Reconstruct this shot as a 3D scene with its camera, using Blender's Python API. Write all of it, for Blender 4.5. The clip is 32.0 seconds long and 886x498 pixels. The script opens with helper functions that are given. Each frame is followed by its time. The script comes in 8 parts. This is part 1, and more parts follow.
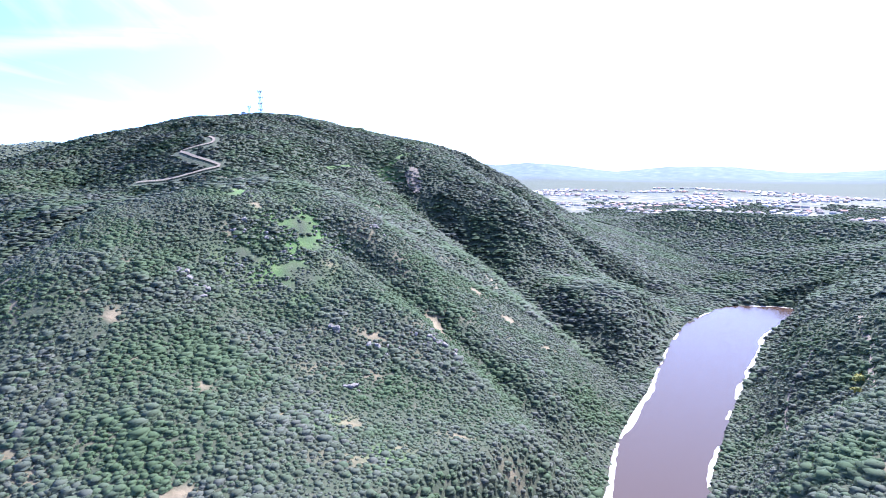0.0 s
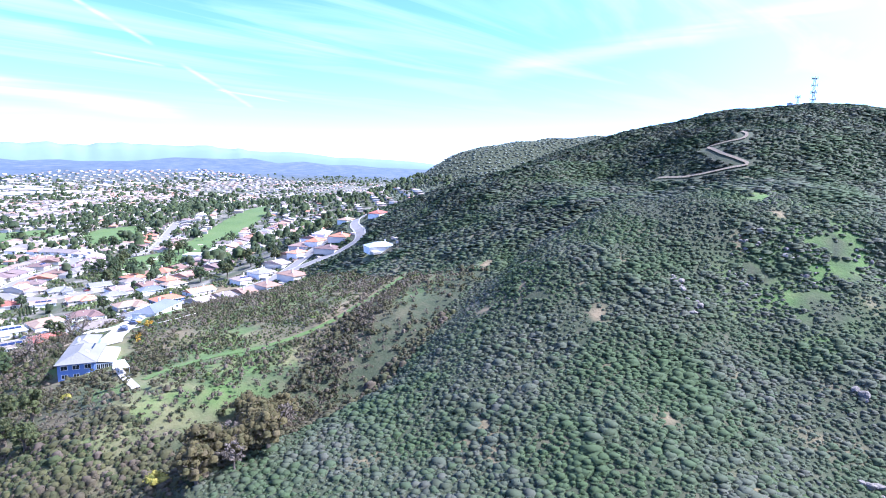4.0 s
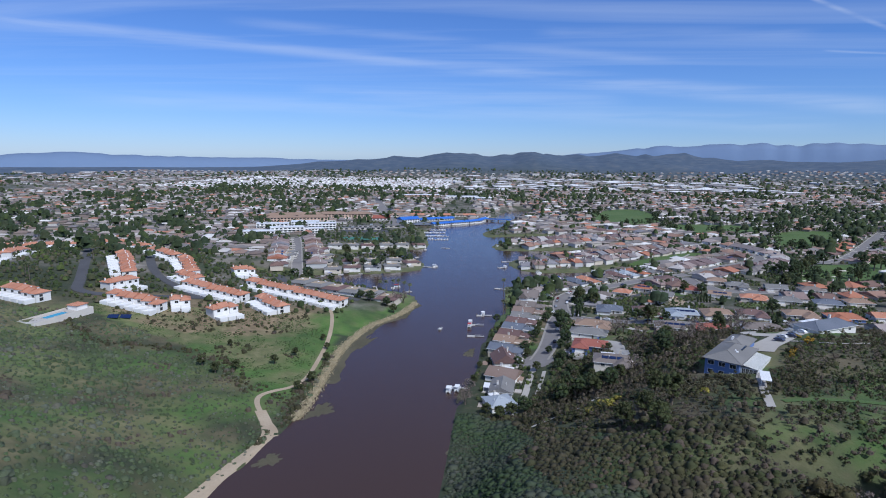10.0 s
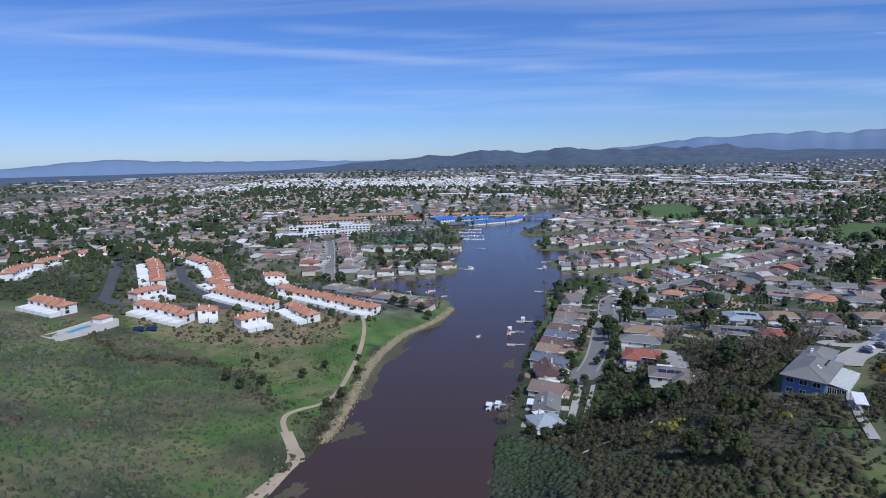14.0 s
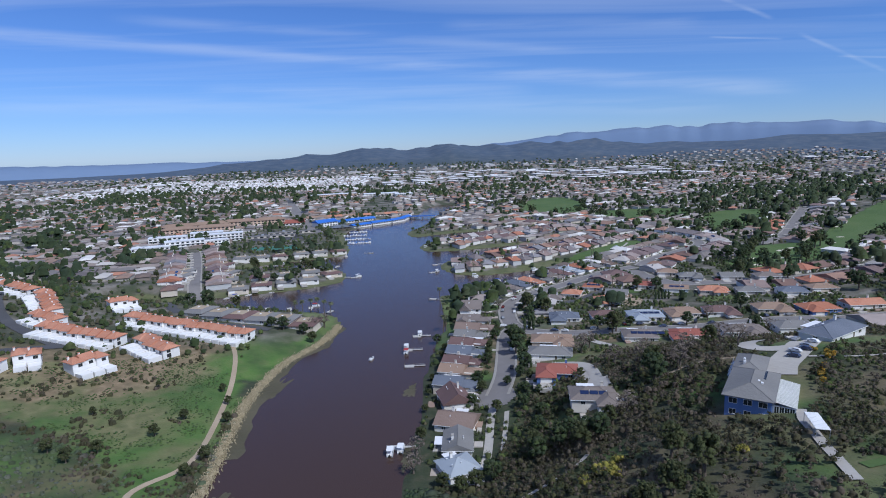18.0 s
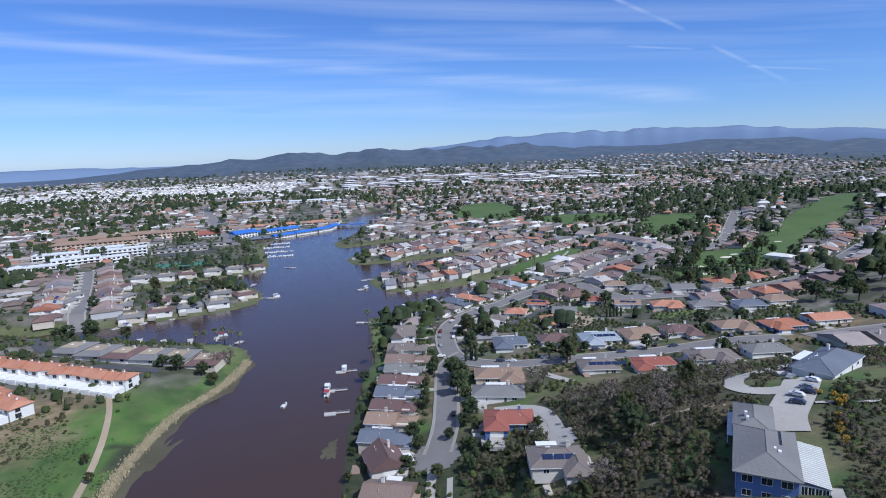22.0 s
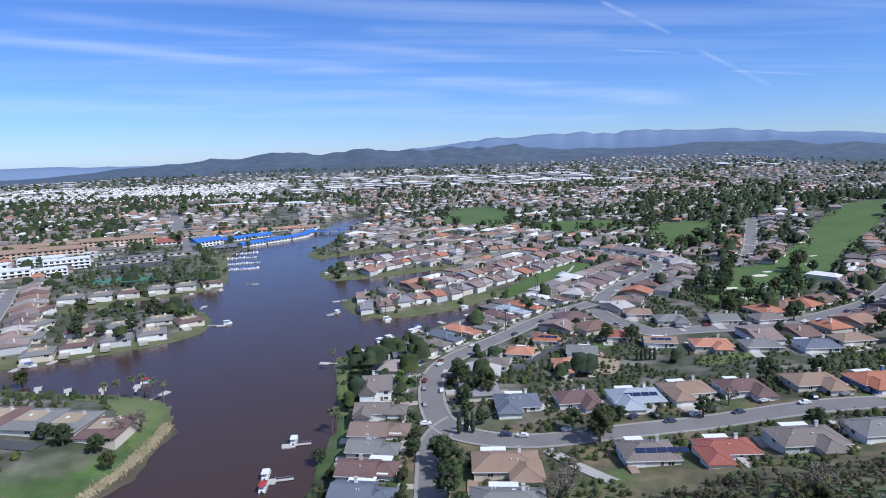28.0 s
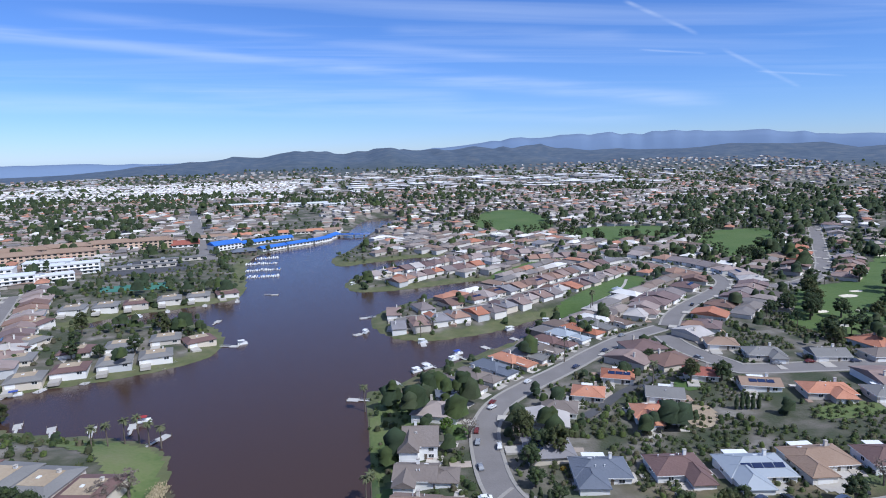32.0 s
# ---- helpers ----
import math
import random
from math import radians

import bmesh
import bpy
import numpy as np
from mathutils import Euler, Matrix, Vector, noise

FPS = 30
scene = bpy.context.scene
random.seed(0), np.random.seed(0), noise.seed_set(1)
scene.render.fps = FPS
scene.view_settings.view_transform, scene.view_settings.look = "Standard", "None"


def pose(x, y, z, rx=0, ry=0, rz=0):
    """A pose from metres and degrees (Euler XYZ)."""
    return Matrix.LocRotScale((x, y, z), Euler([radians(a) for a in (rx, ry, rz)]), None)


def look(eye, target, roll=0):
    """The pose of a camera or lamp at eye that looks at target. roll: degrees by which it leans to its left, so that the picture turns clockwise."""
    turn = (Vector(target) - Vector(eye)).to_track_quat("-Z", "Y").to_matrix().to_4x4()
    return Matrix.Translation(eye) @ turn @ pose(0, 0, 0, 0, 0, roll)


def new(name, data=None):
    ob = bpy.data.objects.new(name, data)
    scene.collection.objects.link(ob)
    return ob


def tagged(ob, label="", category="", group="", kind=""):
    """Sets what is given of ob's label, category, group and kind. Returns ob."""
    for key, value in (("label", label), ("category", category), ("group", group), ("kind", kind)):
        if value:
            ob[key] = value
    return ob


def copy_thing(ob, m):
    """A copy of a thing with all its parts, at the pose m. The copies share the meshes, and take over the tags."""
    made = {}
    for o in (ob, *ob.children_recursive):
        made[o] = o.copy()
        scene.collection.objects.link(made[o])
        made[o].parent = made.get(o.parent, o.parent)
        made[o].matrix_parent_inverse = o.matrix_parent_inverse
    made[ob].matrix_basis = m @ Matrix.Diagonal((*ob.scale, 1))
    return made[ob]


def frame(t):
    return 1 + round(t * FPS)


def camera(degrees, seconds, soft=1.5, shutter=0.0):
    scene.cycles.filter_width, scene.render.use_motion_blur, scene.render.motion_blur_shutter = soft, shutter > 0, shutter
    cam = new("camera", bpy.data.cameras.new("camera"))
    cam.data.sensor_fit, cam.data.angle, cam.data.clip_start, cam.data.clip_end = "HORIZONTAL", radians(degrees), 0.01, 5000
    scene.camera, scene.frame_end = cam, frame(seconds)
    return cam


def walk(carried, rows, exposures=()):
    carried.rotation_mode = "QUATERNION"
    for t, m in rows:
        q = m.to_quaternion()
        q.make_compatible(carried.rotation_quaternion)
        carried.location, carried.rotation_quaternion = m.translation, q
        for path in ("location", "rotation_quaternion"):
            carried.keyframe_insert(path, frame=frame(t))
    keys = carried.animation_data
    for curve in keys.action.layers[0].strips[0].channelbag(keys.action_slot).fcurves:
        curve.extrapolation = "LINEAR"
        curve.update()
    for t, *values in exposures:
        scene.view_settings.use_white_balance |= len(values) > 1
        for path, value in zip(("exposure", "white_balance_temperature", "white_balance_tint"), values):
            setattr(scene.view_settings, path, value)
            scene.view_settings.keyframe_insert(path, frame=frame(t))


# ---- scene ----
# The drone's path: seconds, east, north, height, heading (left of north), pitch, roll.
PATH = [
    (0, -41.93, -21.62, 114.36, -103.06, -8.47, -1.62),
    (0.5, -38.81, -22, 114.26, -105.75, -8.58, -1.75),
    (1, -35.9, -22.59, 114.18, -105.69, -8.61, -1.75),
    (1.5, -32.33, -23.28, 114.1, -105.56, -8.58, -1.72),
    (2, -27.87, -23.35, 113.98, -104.78, -8.51, -1.62),
    (2.5, -23.13, -22.92, 114.39, -90.82, -8.33, -1.09),
    (3, -20.03, -24.21, 115.37, -80.19, -8.34, -0.61),
    (3.5, -17.89, -23.51, 116.43, -72.88, -8.44, -0.23),
    (4, -14.32, -24.57, 116.19, -55.46, -8.45, 0.32),
    (4.5, -9.79, -26.24, 115.26, -30.33, -8.78, -0.43),
    (6.5, -0.64, -19.42, 114.98, 11.22, -9.58, 1.06),
    (7, -0.57, -17.25, 114.93, -7.41, -9.28, 0.31),
    (7.5, -0.33, -15.97, 115.02, -13.4, -9.17, 0.14),
    (8, 0.54, -14.95, 114.97, -15.81, -8.99, -0),
    (8.5, -0.01, -14.59, 115.23, -16.4, -8.8, 0.09),
    (9, -1.14, -14.63, 115.31, -5.19, -8.82, 0.44),
    (9.5, 0.72, -14.16, 115.01, 3.94, -8.86, 0.72),
    (10, 1.37, -14.02, 115.07, 5.53, -8.91, 0.66),
    (10.5, 1.34, -13.17, 115.02, 6.09, -8.92, 0.55),
    (11, 1.15, -11.61, 115.02, 6.31, -8.94, 0.34),
    (11.5, 1.06, -9.28, 115.03, 6.43, -8.97, 0.17),
    (12, 0.62, -6.77, 115.07, 6.67, -8.99, 0.05),
    (12.5, 0.43, -3.43, 114.95, 7.09, -9, -0.11),
    (13, 0.03, -0.02, 114.96, 7.72, -9.02, -0.42),
    (13.5, -0.77, 4.47, 114.66, 8.38, -9.01, -0.68),
    (14, -1.34, 9.08, 114.64, 8.98, -9.06, -0.97),
    (14.5, -1.22, 14.12, 114.61, 3.46, -9.24, -1.52),
    (16.5, -6.35, 35.99, 114.15, 1.83, -9.5, -1.38),
    (17, -6.39, 41.57, 113.88, 0.64, -9.5, -1.66),
    (17.5, -7.07, 47.42, 113.97, -1.55, -9.55, -1.93),
    (18, -6.95, 53.4, 113.9, -2.09, -9.54, -2.01),
    (18.5, -7.03, 59.57, 113.88, -4.19, -9.57, -2.23),
    (19, -6.64, 65.72, 113.75, -4.57, -9.51, -2.26),
    (19.5, -6.18, 72.06, 113.66, -6.76, -9.55, -2.42),
    (20, -5.33, 78.67, 113.57, -7.2, -9.49, -2.41),
    (20.5, -4.38, 85.19, 113.36, -7.59, -9.47, -2.39),
    (21, -3.17, 91.69, 112.99, -7.92, -9.41, -2.32),
    (21.5, -2.27, 98.11, 112.8, -8.26, -9.34, -2.14),
    (22, -1.26, 104.4, 112.91, -8.57, -9.34, -2.07),
    (22.5, 0.45, 110.76, 112.78, -8.8, -9.33, -2),
    (23, 2.07, 117.15, 112.66, -8.96, -9.32, -1.96),
    (23.5, 3.24, 123.65, 112.19, -9.08, -9.27, -1.88),
    (24, 4.79, 130.76, 111.75, -9.19, -9.28, -2.01),
    (24.5, 6.4, 137.59, 111.49, -9.25, -9.31, -2.06),
    (25, 7.65, 144.45, 111.27, -9.43, -9.34, -2.04),
    (25.5, 9.25, 151.34, 111.01, -9.51, -9.32, -2.11),
    (27.5, 12.49, 178.67, 110.97, -9.87, -9.31, -1.88),
    (28, 12.41, 185.44, 110.85, -9.74, -9.26, -1.66),
    (28.5, 12.57, 192.22, 110.89, -9.25, -9.21, -1.4),
    (29, 11.9, 198.68, 110.83, -9.11, -9.22, -1.27),
    (29.5, 10.88, 205.36, 110.85, -8.9, -9.21, -1.1),
    (30, 9.39, 212.51, 110.71, -8.57, -9.19, -0.85),
    (30.5, 8.78, 219.1, 110.67, -8.14, -9.18, -0.89),
    (31, 7.74, 225.96, 110.4, -7.95, -9.17, -0.96),
    (31.5, 7.18, 232.33, 110.59, -7.86, -9.16, -1.12),
    (32, 6.89, 238.87, 110.76, -7.83, -9.23, -1.25),
]


def aim(x, y, z, heading, pitch, roll):
    h, p = radians(heading), radians(pitch)
    ahead = Vector((-math.sin(h) * math.cos(p), math.cos(h) * math.cos(p), math.sin(p)))
    return look((x, y, z), Vector((x, y, z)) + ahead * 100, roll)


cam = camera(73.04, 32.0, soft=1.0)
walk(cam, [(t, aim(*p)) for t, *p in PATH],
     exposures=[(0, 2.05, 5450, 19), (3.5, 1.95, 5450, 19), (4.5, 1.55, 5500, 17), (6.5, 0.15, 5850, 11), (7.5, 0.0, 5750, 10), (9, 0.0, 5700, 10), (10, -0.2, 5650, 10), (13, -0.25, 5600, 10), (17, -0.28, 5600, 10), (20, -0.12, 5600, 10), (23, 0.0, 5650, 10), (32, 0.1, 5700, 10)])

# ---- sky and sun ----
SUN_AZIMUTH, SUN_HEIGHT = 136.0, 50.0  # degrees clockwise from north; above the horizon
world = bpy.data.worlds.new("sky")
scene.world = world
world.use_nodes = True
wn, wl = world.node_tree.nodes, world.node_tree.links
sky = wn.new("ShaderNodeTexSky")
sky.sky_type, sky.sun_disc = "NISHITA", False
sky.sun_elevation, sky.sun_rotation = radians(SUN_HEIGHT), radians(SUN_AZIMUTH)
sky.air_density, sky.dust_density, sky.ozone_density, sky.altitude = 1.0, 0.12, 5.0, 600
# Thin streaks of high cloud, drawn out along one wind direction.
coord = wn.new("ShaderNodeTexCoord")
split = wn.new("ShaderNodeSeparateXYZ")
wl.new(coord.outputs["Generated"], split.inputs[0])
lift = wn.new("ShaderNodeMath"); lift.operation = "MAXIMUM"; lift.inputs[1].default_value = 0.04
wl.new(split.outputs["Z"], lift.inputs[0])
dx = wn.new("ShaderNodeMath"); dx.operation = "DIVIDE"
dy = wn.new("ShaderNodeMath"); dy.operation = "DIVIDE"
wl.new(split.outputs["X"], dx.inputs[0]); wl.new(lift.outputs[0], dx.inputs[1])
wl.new(split.outputs["Y"], dy.inputs[0]); wl.new(lift.outputs[0], dy.inputs[1])
plane = wn.new("ShaderNodeCombineXYZ")
wl.new(dx.outputs[0], plane.inputs[0]); wl.new(dy.outputs[0], plane.inputs[1])
turn = wn.new("ShaderNodeMapping")
turn.inputs["Rotation"].default_value = (0, 0, radians(14))
turn.inputs["Scale"].default_value = (0.14, 0.7, 1)
wl.new(plane.outputs[0], turn.inputs["Vector"])
streak = wn.new("ShaderNodeTexNoise")
streak.inputs["Scale"].default_value, streak.inputs["Detail"].default_value = 1.3, 7
streak.inputs["Roughness"].default_value, streak.inputs["Distortion"].default_value = 0.55, 0.6
wl.new(turn.outputs[0], streak.inputs["Vector"])
ramp = wn.new("ShaderNodeValToRGB")
ramp.color_ramp.elements[0].position, ramp.color_ramp.elements[1].position = 0.46, 0.9
ramp.color_ramp.elements[1].color = (0.4, 0.4, 0.4, 1)
wl.new(streak.outputs["Fac"], ramp.inputs["Fac"])
fade = wn.new("ShaderNodeMapRange")
fade.inputs["From Min"].default_value, fade.inputs["From Max"].default_value = 0.06, 0.2
wl.new(split.outputs["Z"], fade.inputs["Value"])
thin = wn.new("ShaderNodeMath"); thin.operation = "MULTIPLY"
wl.new(ramp.outputs[0], thin.inputs[0]); wl.new(fade.outputs[0], thin.inputs[1])
tinted = wn.new("ShaderNodeMix"); tinted.data_type, tinted.blend_type = "RGBA", "MULTIPLY"
tinted.inputs["Factor"].default_value = 1.0
tinted.inputs["B"].default_value = (0.76, 0.91, 1.28, 1)
wl.new(sky.outputs[0], tinted.inputs["A"])
cloud = wn.new("ShaderNodeMix"); cloud.data_type = "RGBA"
cloud.inputs["B"].default_value = (9.5, 10.0, 10.8, 1)
wl.new(thin.outputs[0], cloud.inputs["Factor"])
wl.new(tinted.outputs["Result"], cloud.inputs["A"])


def toward(bearing, climb):
    """A direction: degrees clockwise from north, and above the horizon."""
    a, e = radians(bearing), radians(climb)
    return Vector((math.sin(a) * math.cos(e), math.cos(a) * math.cos(e), math.sin(e)))


def world_math(op, a, b=0.0, c=0.0):
    node = wn.new("ShaderNodeMath")
    node.operation = op
    for socket, value in zip(node.inputs, (a, b, c)):
        if isinstance(value, (int, float)):
            socket.default_value = value
        else:
            wl.new(value, socket)
    return node.outputs[0]


def world_dot(direction):
    node = wn.new("ShaderNodeVectorMath")
    node.operation = "DOT_PRODUCT"
    wl.new(coord.outputs["Generated"], node.inputs[0])
    node.inputs[1].default_value = direction
    return node.outputs["Value"]


def world_ramp(value, low, high, out=1.0):
    node = wn.new("ShaderNodeMapRange")
    node.interpolation_type = "SMOOTHSTEP"
    node.inputs["From Min"].default_value, node.inputs["From Max"].default_value, node.inputs["To Max"].default_value = low, high, out
    wl.new(value, node.inputs["Value"])
    return node.outputs[0]


# Bands of cirrus and old vapour trails: from, to (bearing and climb), half breadth in degrees, weight.
wisp = wn.new("ShaderNodeTexNoise")
wisp.inputs["Scale"].default_value, wisp.inputs["Detail"].default_value = 1.0, 7
combed = wn.new("ShaderNodeMapping")
combed.inputs["Scale"].default_value = (5, 5, 70)
wl.new(coord.outputs["Generated"], combed.inputs["Vector"]); wl.new(combed.outputs[0], wisp.inputs["Vector"])
veils = None
for start, end, breadth, weight in (((-58, 8.9), (-2.7, 7.9), 0.8, 0.24), ((-8, 8.2), (34, 3.4), 1.1, 0.22), ((-26, 11.2), (16, 8.0), 0.7, 0.13), ((24.1, 12.6), (30.6, 9.2), 0.26, 0.22), ((32.1, 8.1), (38.4, 4.4), 0.24, 0.15),
                                    ((25.5, 8.45), (31.4, 7.65), 0.13, 0.2), ((34.8, 6.0), (41.6, 5.1), 0.12, 0.18), ((-20, 5.6), (12, 4.9), 1.0, 0.14), ((-40, 4.2), (30, 2.6), 1.2, 0.14), ((2, 11), (26, 9.6), 0.9, 0.1),
                                    ((58, 7.6), (90, 12.2), 1.4, 0.12), ((90, 12.0), (100, 9.6), 0.9, 0.2)):
    p, q = toward(*start), toward(*end)
    reach = p.angle(q) / 2
    off = world_math("ABSOLUTE", world_dot(p.cross(q).normalized()))
    band = world_ramp(world_math("SUBTRACT", radians(breadth), off), 0.0, radians(breadth), weight)
    ends = world_ramp(world_dot((p + q).normalized()), math.cos(reach), math.cos(reach * 0.72))
    grain = world_ramp(wisp.outputs["Fac"], 0.25, 0.68)
    piece = world_math("MULTIPLY", world_math("MULTIPLY", band, ends), grain)
    veils = world_math("ADD", veils, piece) if veils else piece
# The bright veil round the sun.
glare = world_ramp(world_dot(toward(SUN_AZIMUTH, SUN_HEIGHT)), 0.3, 1.0, 0.5)
veils = world_math("MINIMUM", world_math("ADD", veils, glare), 0.8)
veiled = wn.new("ShaderNodeMix"); veiled.data_type = "RGBA"
veiled.inputs["B"].default_value = (9.8, 10.0, 10.4, 1)
wl.new(veils, veiled.inputs["Factor"])
wl.new(cloud.outputs["Result"], veiled.inputs["A"])
background = wn["Background"]
background.inputs["Strength"].default_value = 0.094
wl.new(veiled.outputs["Result"], background.inputs["Color"])

lamp = bpy.data.lights.new("sun", "SUN")
lamp.energy, lamp.angle, lamp.color = 4.0, radians(0.55), (1.0, 0.96, 0.9)
sun = new("sun", lamp)
sun_from = Vector((math.sin(radians(SUN_AZIMUTH)) * math.cos(radians(SUN_HEIGHT)),
                   math.cos(radians(SUN_AZIMUTH)) * math.cos(radians(SUN_HEIGHT)), math.sin(radians(SUN_HEIGHT))))
sun.matrix_world = look(sun_from * 500, (0, 0, 0))

# ---- materials ----
def mat(name, colours, fine=2.0, rough=0.85, bump=0.0, metal=0.0, vary="", fuzz=0.0, spread=0.25, reach=0.3, stretch=(1, 1, 1), detail=5, zone=None, leafy=0.0):
    """Two scales of noise mix the colours; vary 'object' or 'island' picks one of them for each thing and shifts it a little."""
    m = bpy.data.materials.new(name)
    m.use_nodes = True
    n, l = m.node_tree.nodes, m.node_tree.links
    shader = n["Principled BSDF"]
    shader.inputs["Roughness"].default_value, shader.inputs["Metallic"].default_value = rough, metal
    shader.inputs["Sheen Weight"].default_value, shader.inputs["Sheen Roughness"].default_value = fuzz, 0.7
    shader.inputs["Sheen Tint"].default_value = (0.5, 0.75, 0.35, 1)
    geo = n.new("ShaderNodeNewGeometry")
    space = n.new("ShaderNodeMapping")
    space.inputs["Scale"].default_value = stretch
    l.new(geo.outputs["Position"], space.inputs["Vector"])
    small, large = n.new("ShaderNodeTexNoise"), n.new("ShaderNodeTexNoise")
    small.inputs["Scale"].default_value, large.inputs["Scale"].default_value = fine, fine / 14
    small.inputs["Detail"].default_value = detail
    for tex in (small, large):
        l.new(space.outputs[0], tex.inputs["Vector"])
    mixer = n.new("ShaderNodeMath"); mixer.operation = "MULTIPLY_ADD"
    mixer.inputs[1].default_value = reach
    l.new(small.outputs["Fac"], mixer.inputs[0])
    ramp = n.new("ShaderNodeValToRGB")
    spots = ramp.color_ramp.elements
    while len(spots) < len(colours):
        spots.new(0.5)
    for k, c in enumerate(colours):
        spots[k].position = 0.28 + 0.5 * k / max(1, len(colours) - 1)
        spots[k].color = (*c, 1)
    if vary:
        spots_at = [(k + 0.0) / len(colours) for k in range(len(colours))]
        for k, p in enumerate(spots_at):
            spots[k].position = p
        ramp.color_ramp.interpolation = "CONSTANT"
        source = n.new("ShaderNodeObjectInfo") if vary == "object" else geo
        chance = source.outputs["Random" if vary == "object" else "Random Per Island"]
        l.new(chance, ramp.inputs["Fac"])
        l.new(large.outputs["Fac"], mixer.inputs[2])
        shade = n.new("ShaderNodeMapRange")
        shade.inputs["From Min"].default_value, shade.inputs["From Max"].default_value = 0.3, 0.9
        shade.inputs["To Min"].default_value, shade.inputs["To Max"].default_value = 1 - spread, 1 + spread
        l.new(mixer.outputs[0], shade.inputs["Value"])
        tone = n.new("ShaderNodeVectorMath"); tone.operation = "SCALE"
        l.new(ramp.outputs[0], tone.inputs[0]); l.new(shade.outputs[0], tone.inputs["Scale"])
        colour = tone.outputs[0]
        if zone:  # drifts of another growth, tens of metres across
            drift, edge = n.new("ShaderNodeTexNoise"), n.new("ShaderNodeMapRange")
            drift.inputs["Scale"].default_value, drift.inputs["Detail"].default_value = 0.03, 4
            edge.inputs["From Min"].default_value, edge.inputs["From Max"].default_value, edge.inputs["To Max"].default_value = 0.44, 0.62, 0.8
            l.new(geo.outputs["Position"], drift.inputs["Vector"]); l.new(drift.outputs["Fac"], edge.inputs["Value"])
            blend = n.new("ShaderNodeMix"); blend.data_type = "RGBA"
            l.new(edge.outputs[0], blend.inputs["Factor"]); l.new(colour, blend.inputs["A"])
            other = n.new("ShaderNodeVectorMath"); other.operation = "SCALE"
            other.inputs[0].default_value = zone
            l.new(shade.outputs[0], other.inputs["Scale"]); l.new(other.outputs[0], blend.inputs["B"])
            colour = blend.outputs["Result"]
        l.new(colour, shader.inputs["Base Color"])
    else:
        half = n.new("ShaderNodeMath"); half.operation = "MULTIPLY"
        half.inputs[1].default_value = 1 - reach
        l.new(large.outputs["Fac"], half.inputs[0]); l.new(half.outputs[0], mixer.inputs[2])
        l.new(mixer.outputs[0], ramp.inputs["Fac"]); l.new(ramp.outputs[0], shader.inputs["Base Color"])
    if bump:
        relief = n.new("ShaderNodeBump")
        relief.inputs["Strength"].default_value, relief.inputs["Distance"].default_value = min(1, bump), 0.6 / fine
        l.new(small.outputs["Fac"], relief.inputs["Height"]); l.new(relief.outputs[0], shader.inputs["Normal"])
    if leafy:  # leaves let some light through
        glow, both, out = n.new("ShaderNodeBsdfTranslucent"), n.new("ShaderNodeMixShader"), n["Material Output"]
        l.new(shader.inputs["Base Color"].links[0].from_socket, glow.inputs["Color"])
        both.inputs["Fac"].default_value = leafy
        l.new(shader.outputs[0], both.inputs[1]); l.new(glow.outputs[0], both.inputs[2]); l.new(both.outputs[0], out.inputs["Surface"])
    return m


M = {}
M["scrub"] = mat("scrub_leaves", [(0.0755, 0.0905, 0.055), (0.086, 0.106, 0.065), (0.1, 0.115, 0.078), (0.112, 0.117, 0.09), (0.078, 0.11, 0.058), (0.094, 0.108, 0.078)], 3.0, 0.9, 0.4, vary="island", spread=0.16, zone=(0.06, 0.102, 0.038), leafy=0.4)
# Scrub of the farther hill: lighter base colours stand in for distance haze.
M["spur_scrub"] = mat("hazed_far_scrub", [(0.118, 0.137, 0.108), (0.128, 0.146, 0.118), (0.108, 0.13, 0.098)], 3.0, 0.95, 0.3, vary="island", spread=0.12)
M["grey_scrub"] = mat("grey_green_scrub", [(0.126, 0.148, 0.0941), (0.148, 0.165, 0.118), (0.101, 0.131, 0.0672), (0.16, 0.165, 0.126), (0.138, 0.128, 0.104), (0.111, 0.154, 0.0638)], 3.0, 0.9, 0.9, vary="island", spread=0.45, zone=(0.092, 0.13, 0.058), leafy=0.4)
M["dead_scrub"] = mat("dead_brown_scrub", [(0.125, 0.105, 0.078), (0.100, 0.085, 0.060), (0.150, 0.122, 0.092)], 3.0, 0.95, 0.6, vary="island", spread=0.35, leafy=0.4)
M["orchard"] = mat("orchard_leaves", [(0.0796, 0.0796, 0.035), (0.1051, 0.0845, 0.0573), (0.1274, 0.0988, 0.0765), (0.0637, 0.0765, 0.0287), (0.0924, 0.0924, 0.0382), (0.0573, 0.0733, 0.0287)], 3.0, 0.9, 0.4, vary="island", spread=0.45, zone=(0.078, 0.07, 0.038), leafy=0.4)
M["leaves"] = mat("tree_leaves", [(0.03, 0.0475, 0.0175), (0.0425, 0.0625, 0.0238), (0.055, 0.07, 0.0325), (0.035, 0.055, 0.0275), (0.06, 0.085, 0.025)], 2.5, 0.85, 0.9, fuzz=0.1, vary="island", spread=0.45, leafy=0.4)
M["bare"] = mat("bare_twigs", [(0.16, 0.13, 0.11), (0.2, 0.165, 0.14)], 3.0, 0.95, 0.6, vary="island")
M["palm_leaf"] = mat("palm_fronds", [(0.07, 0.09, 0.03), (0.10, 0.10, 0.05)], 3.0, 0.7)
M["bark"] = mat("bark", [(0.10, 0.08, 0.06), (0.18, 0.15, 0.12)], 3.0, 0.95, 0.8)
M["rock"] = mat("granite_boulders", [(0.12, 0.105, 0.095), (0.20, 0.175, 0.155), (0.29, 0.255, 0.225)], 0.9, 0.9, 0.9)
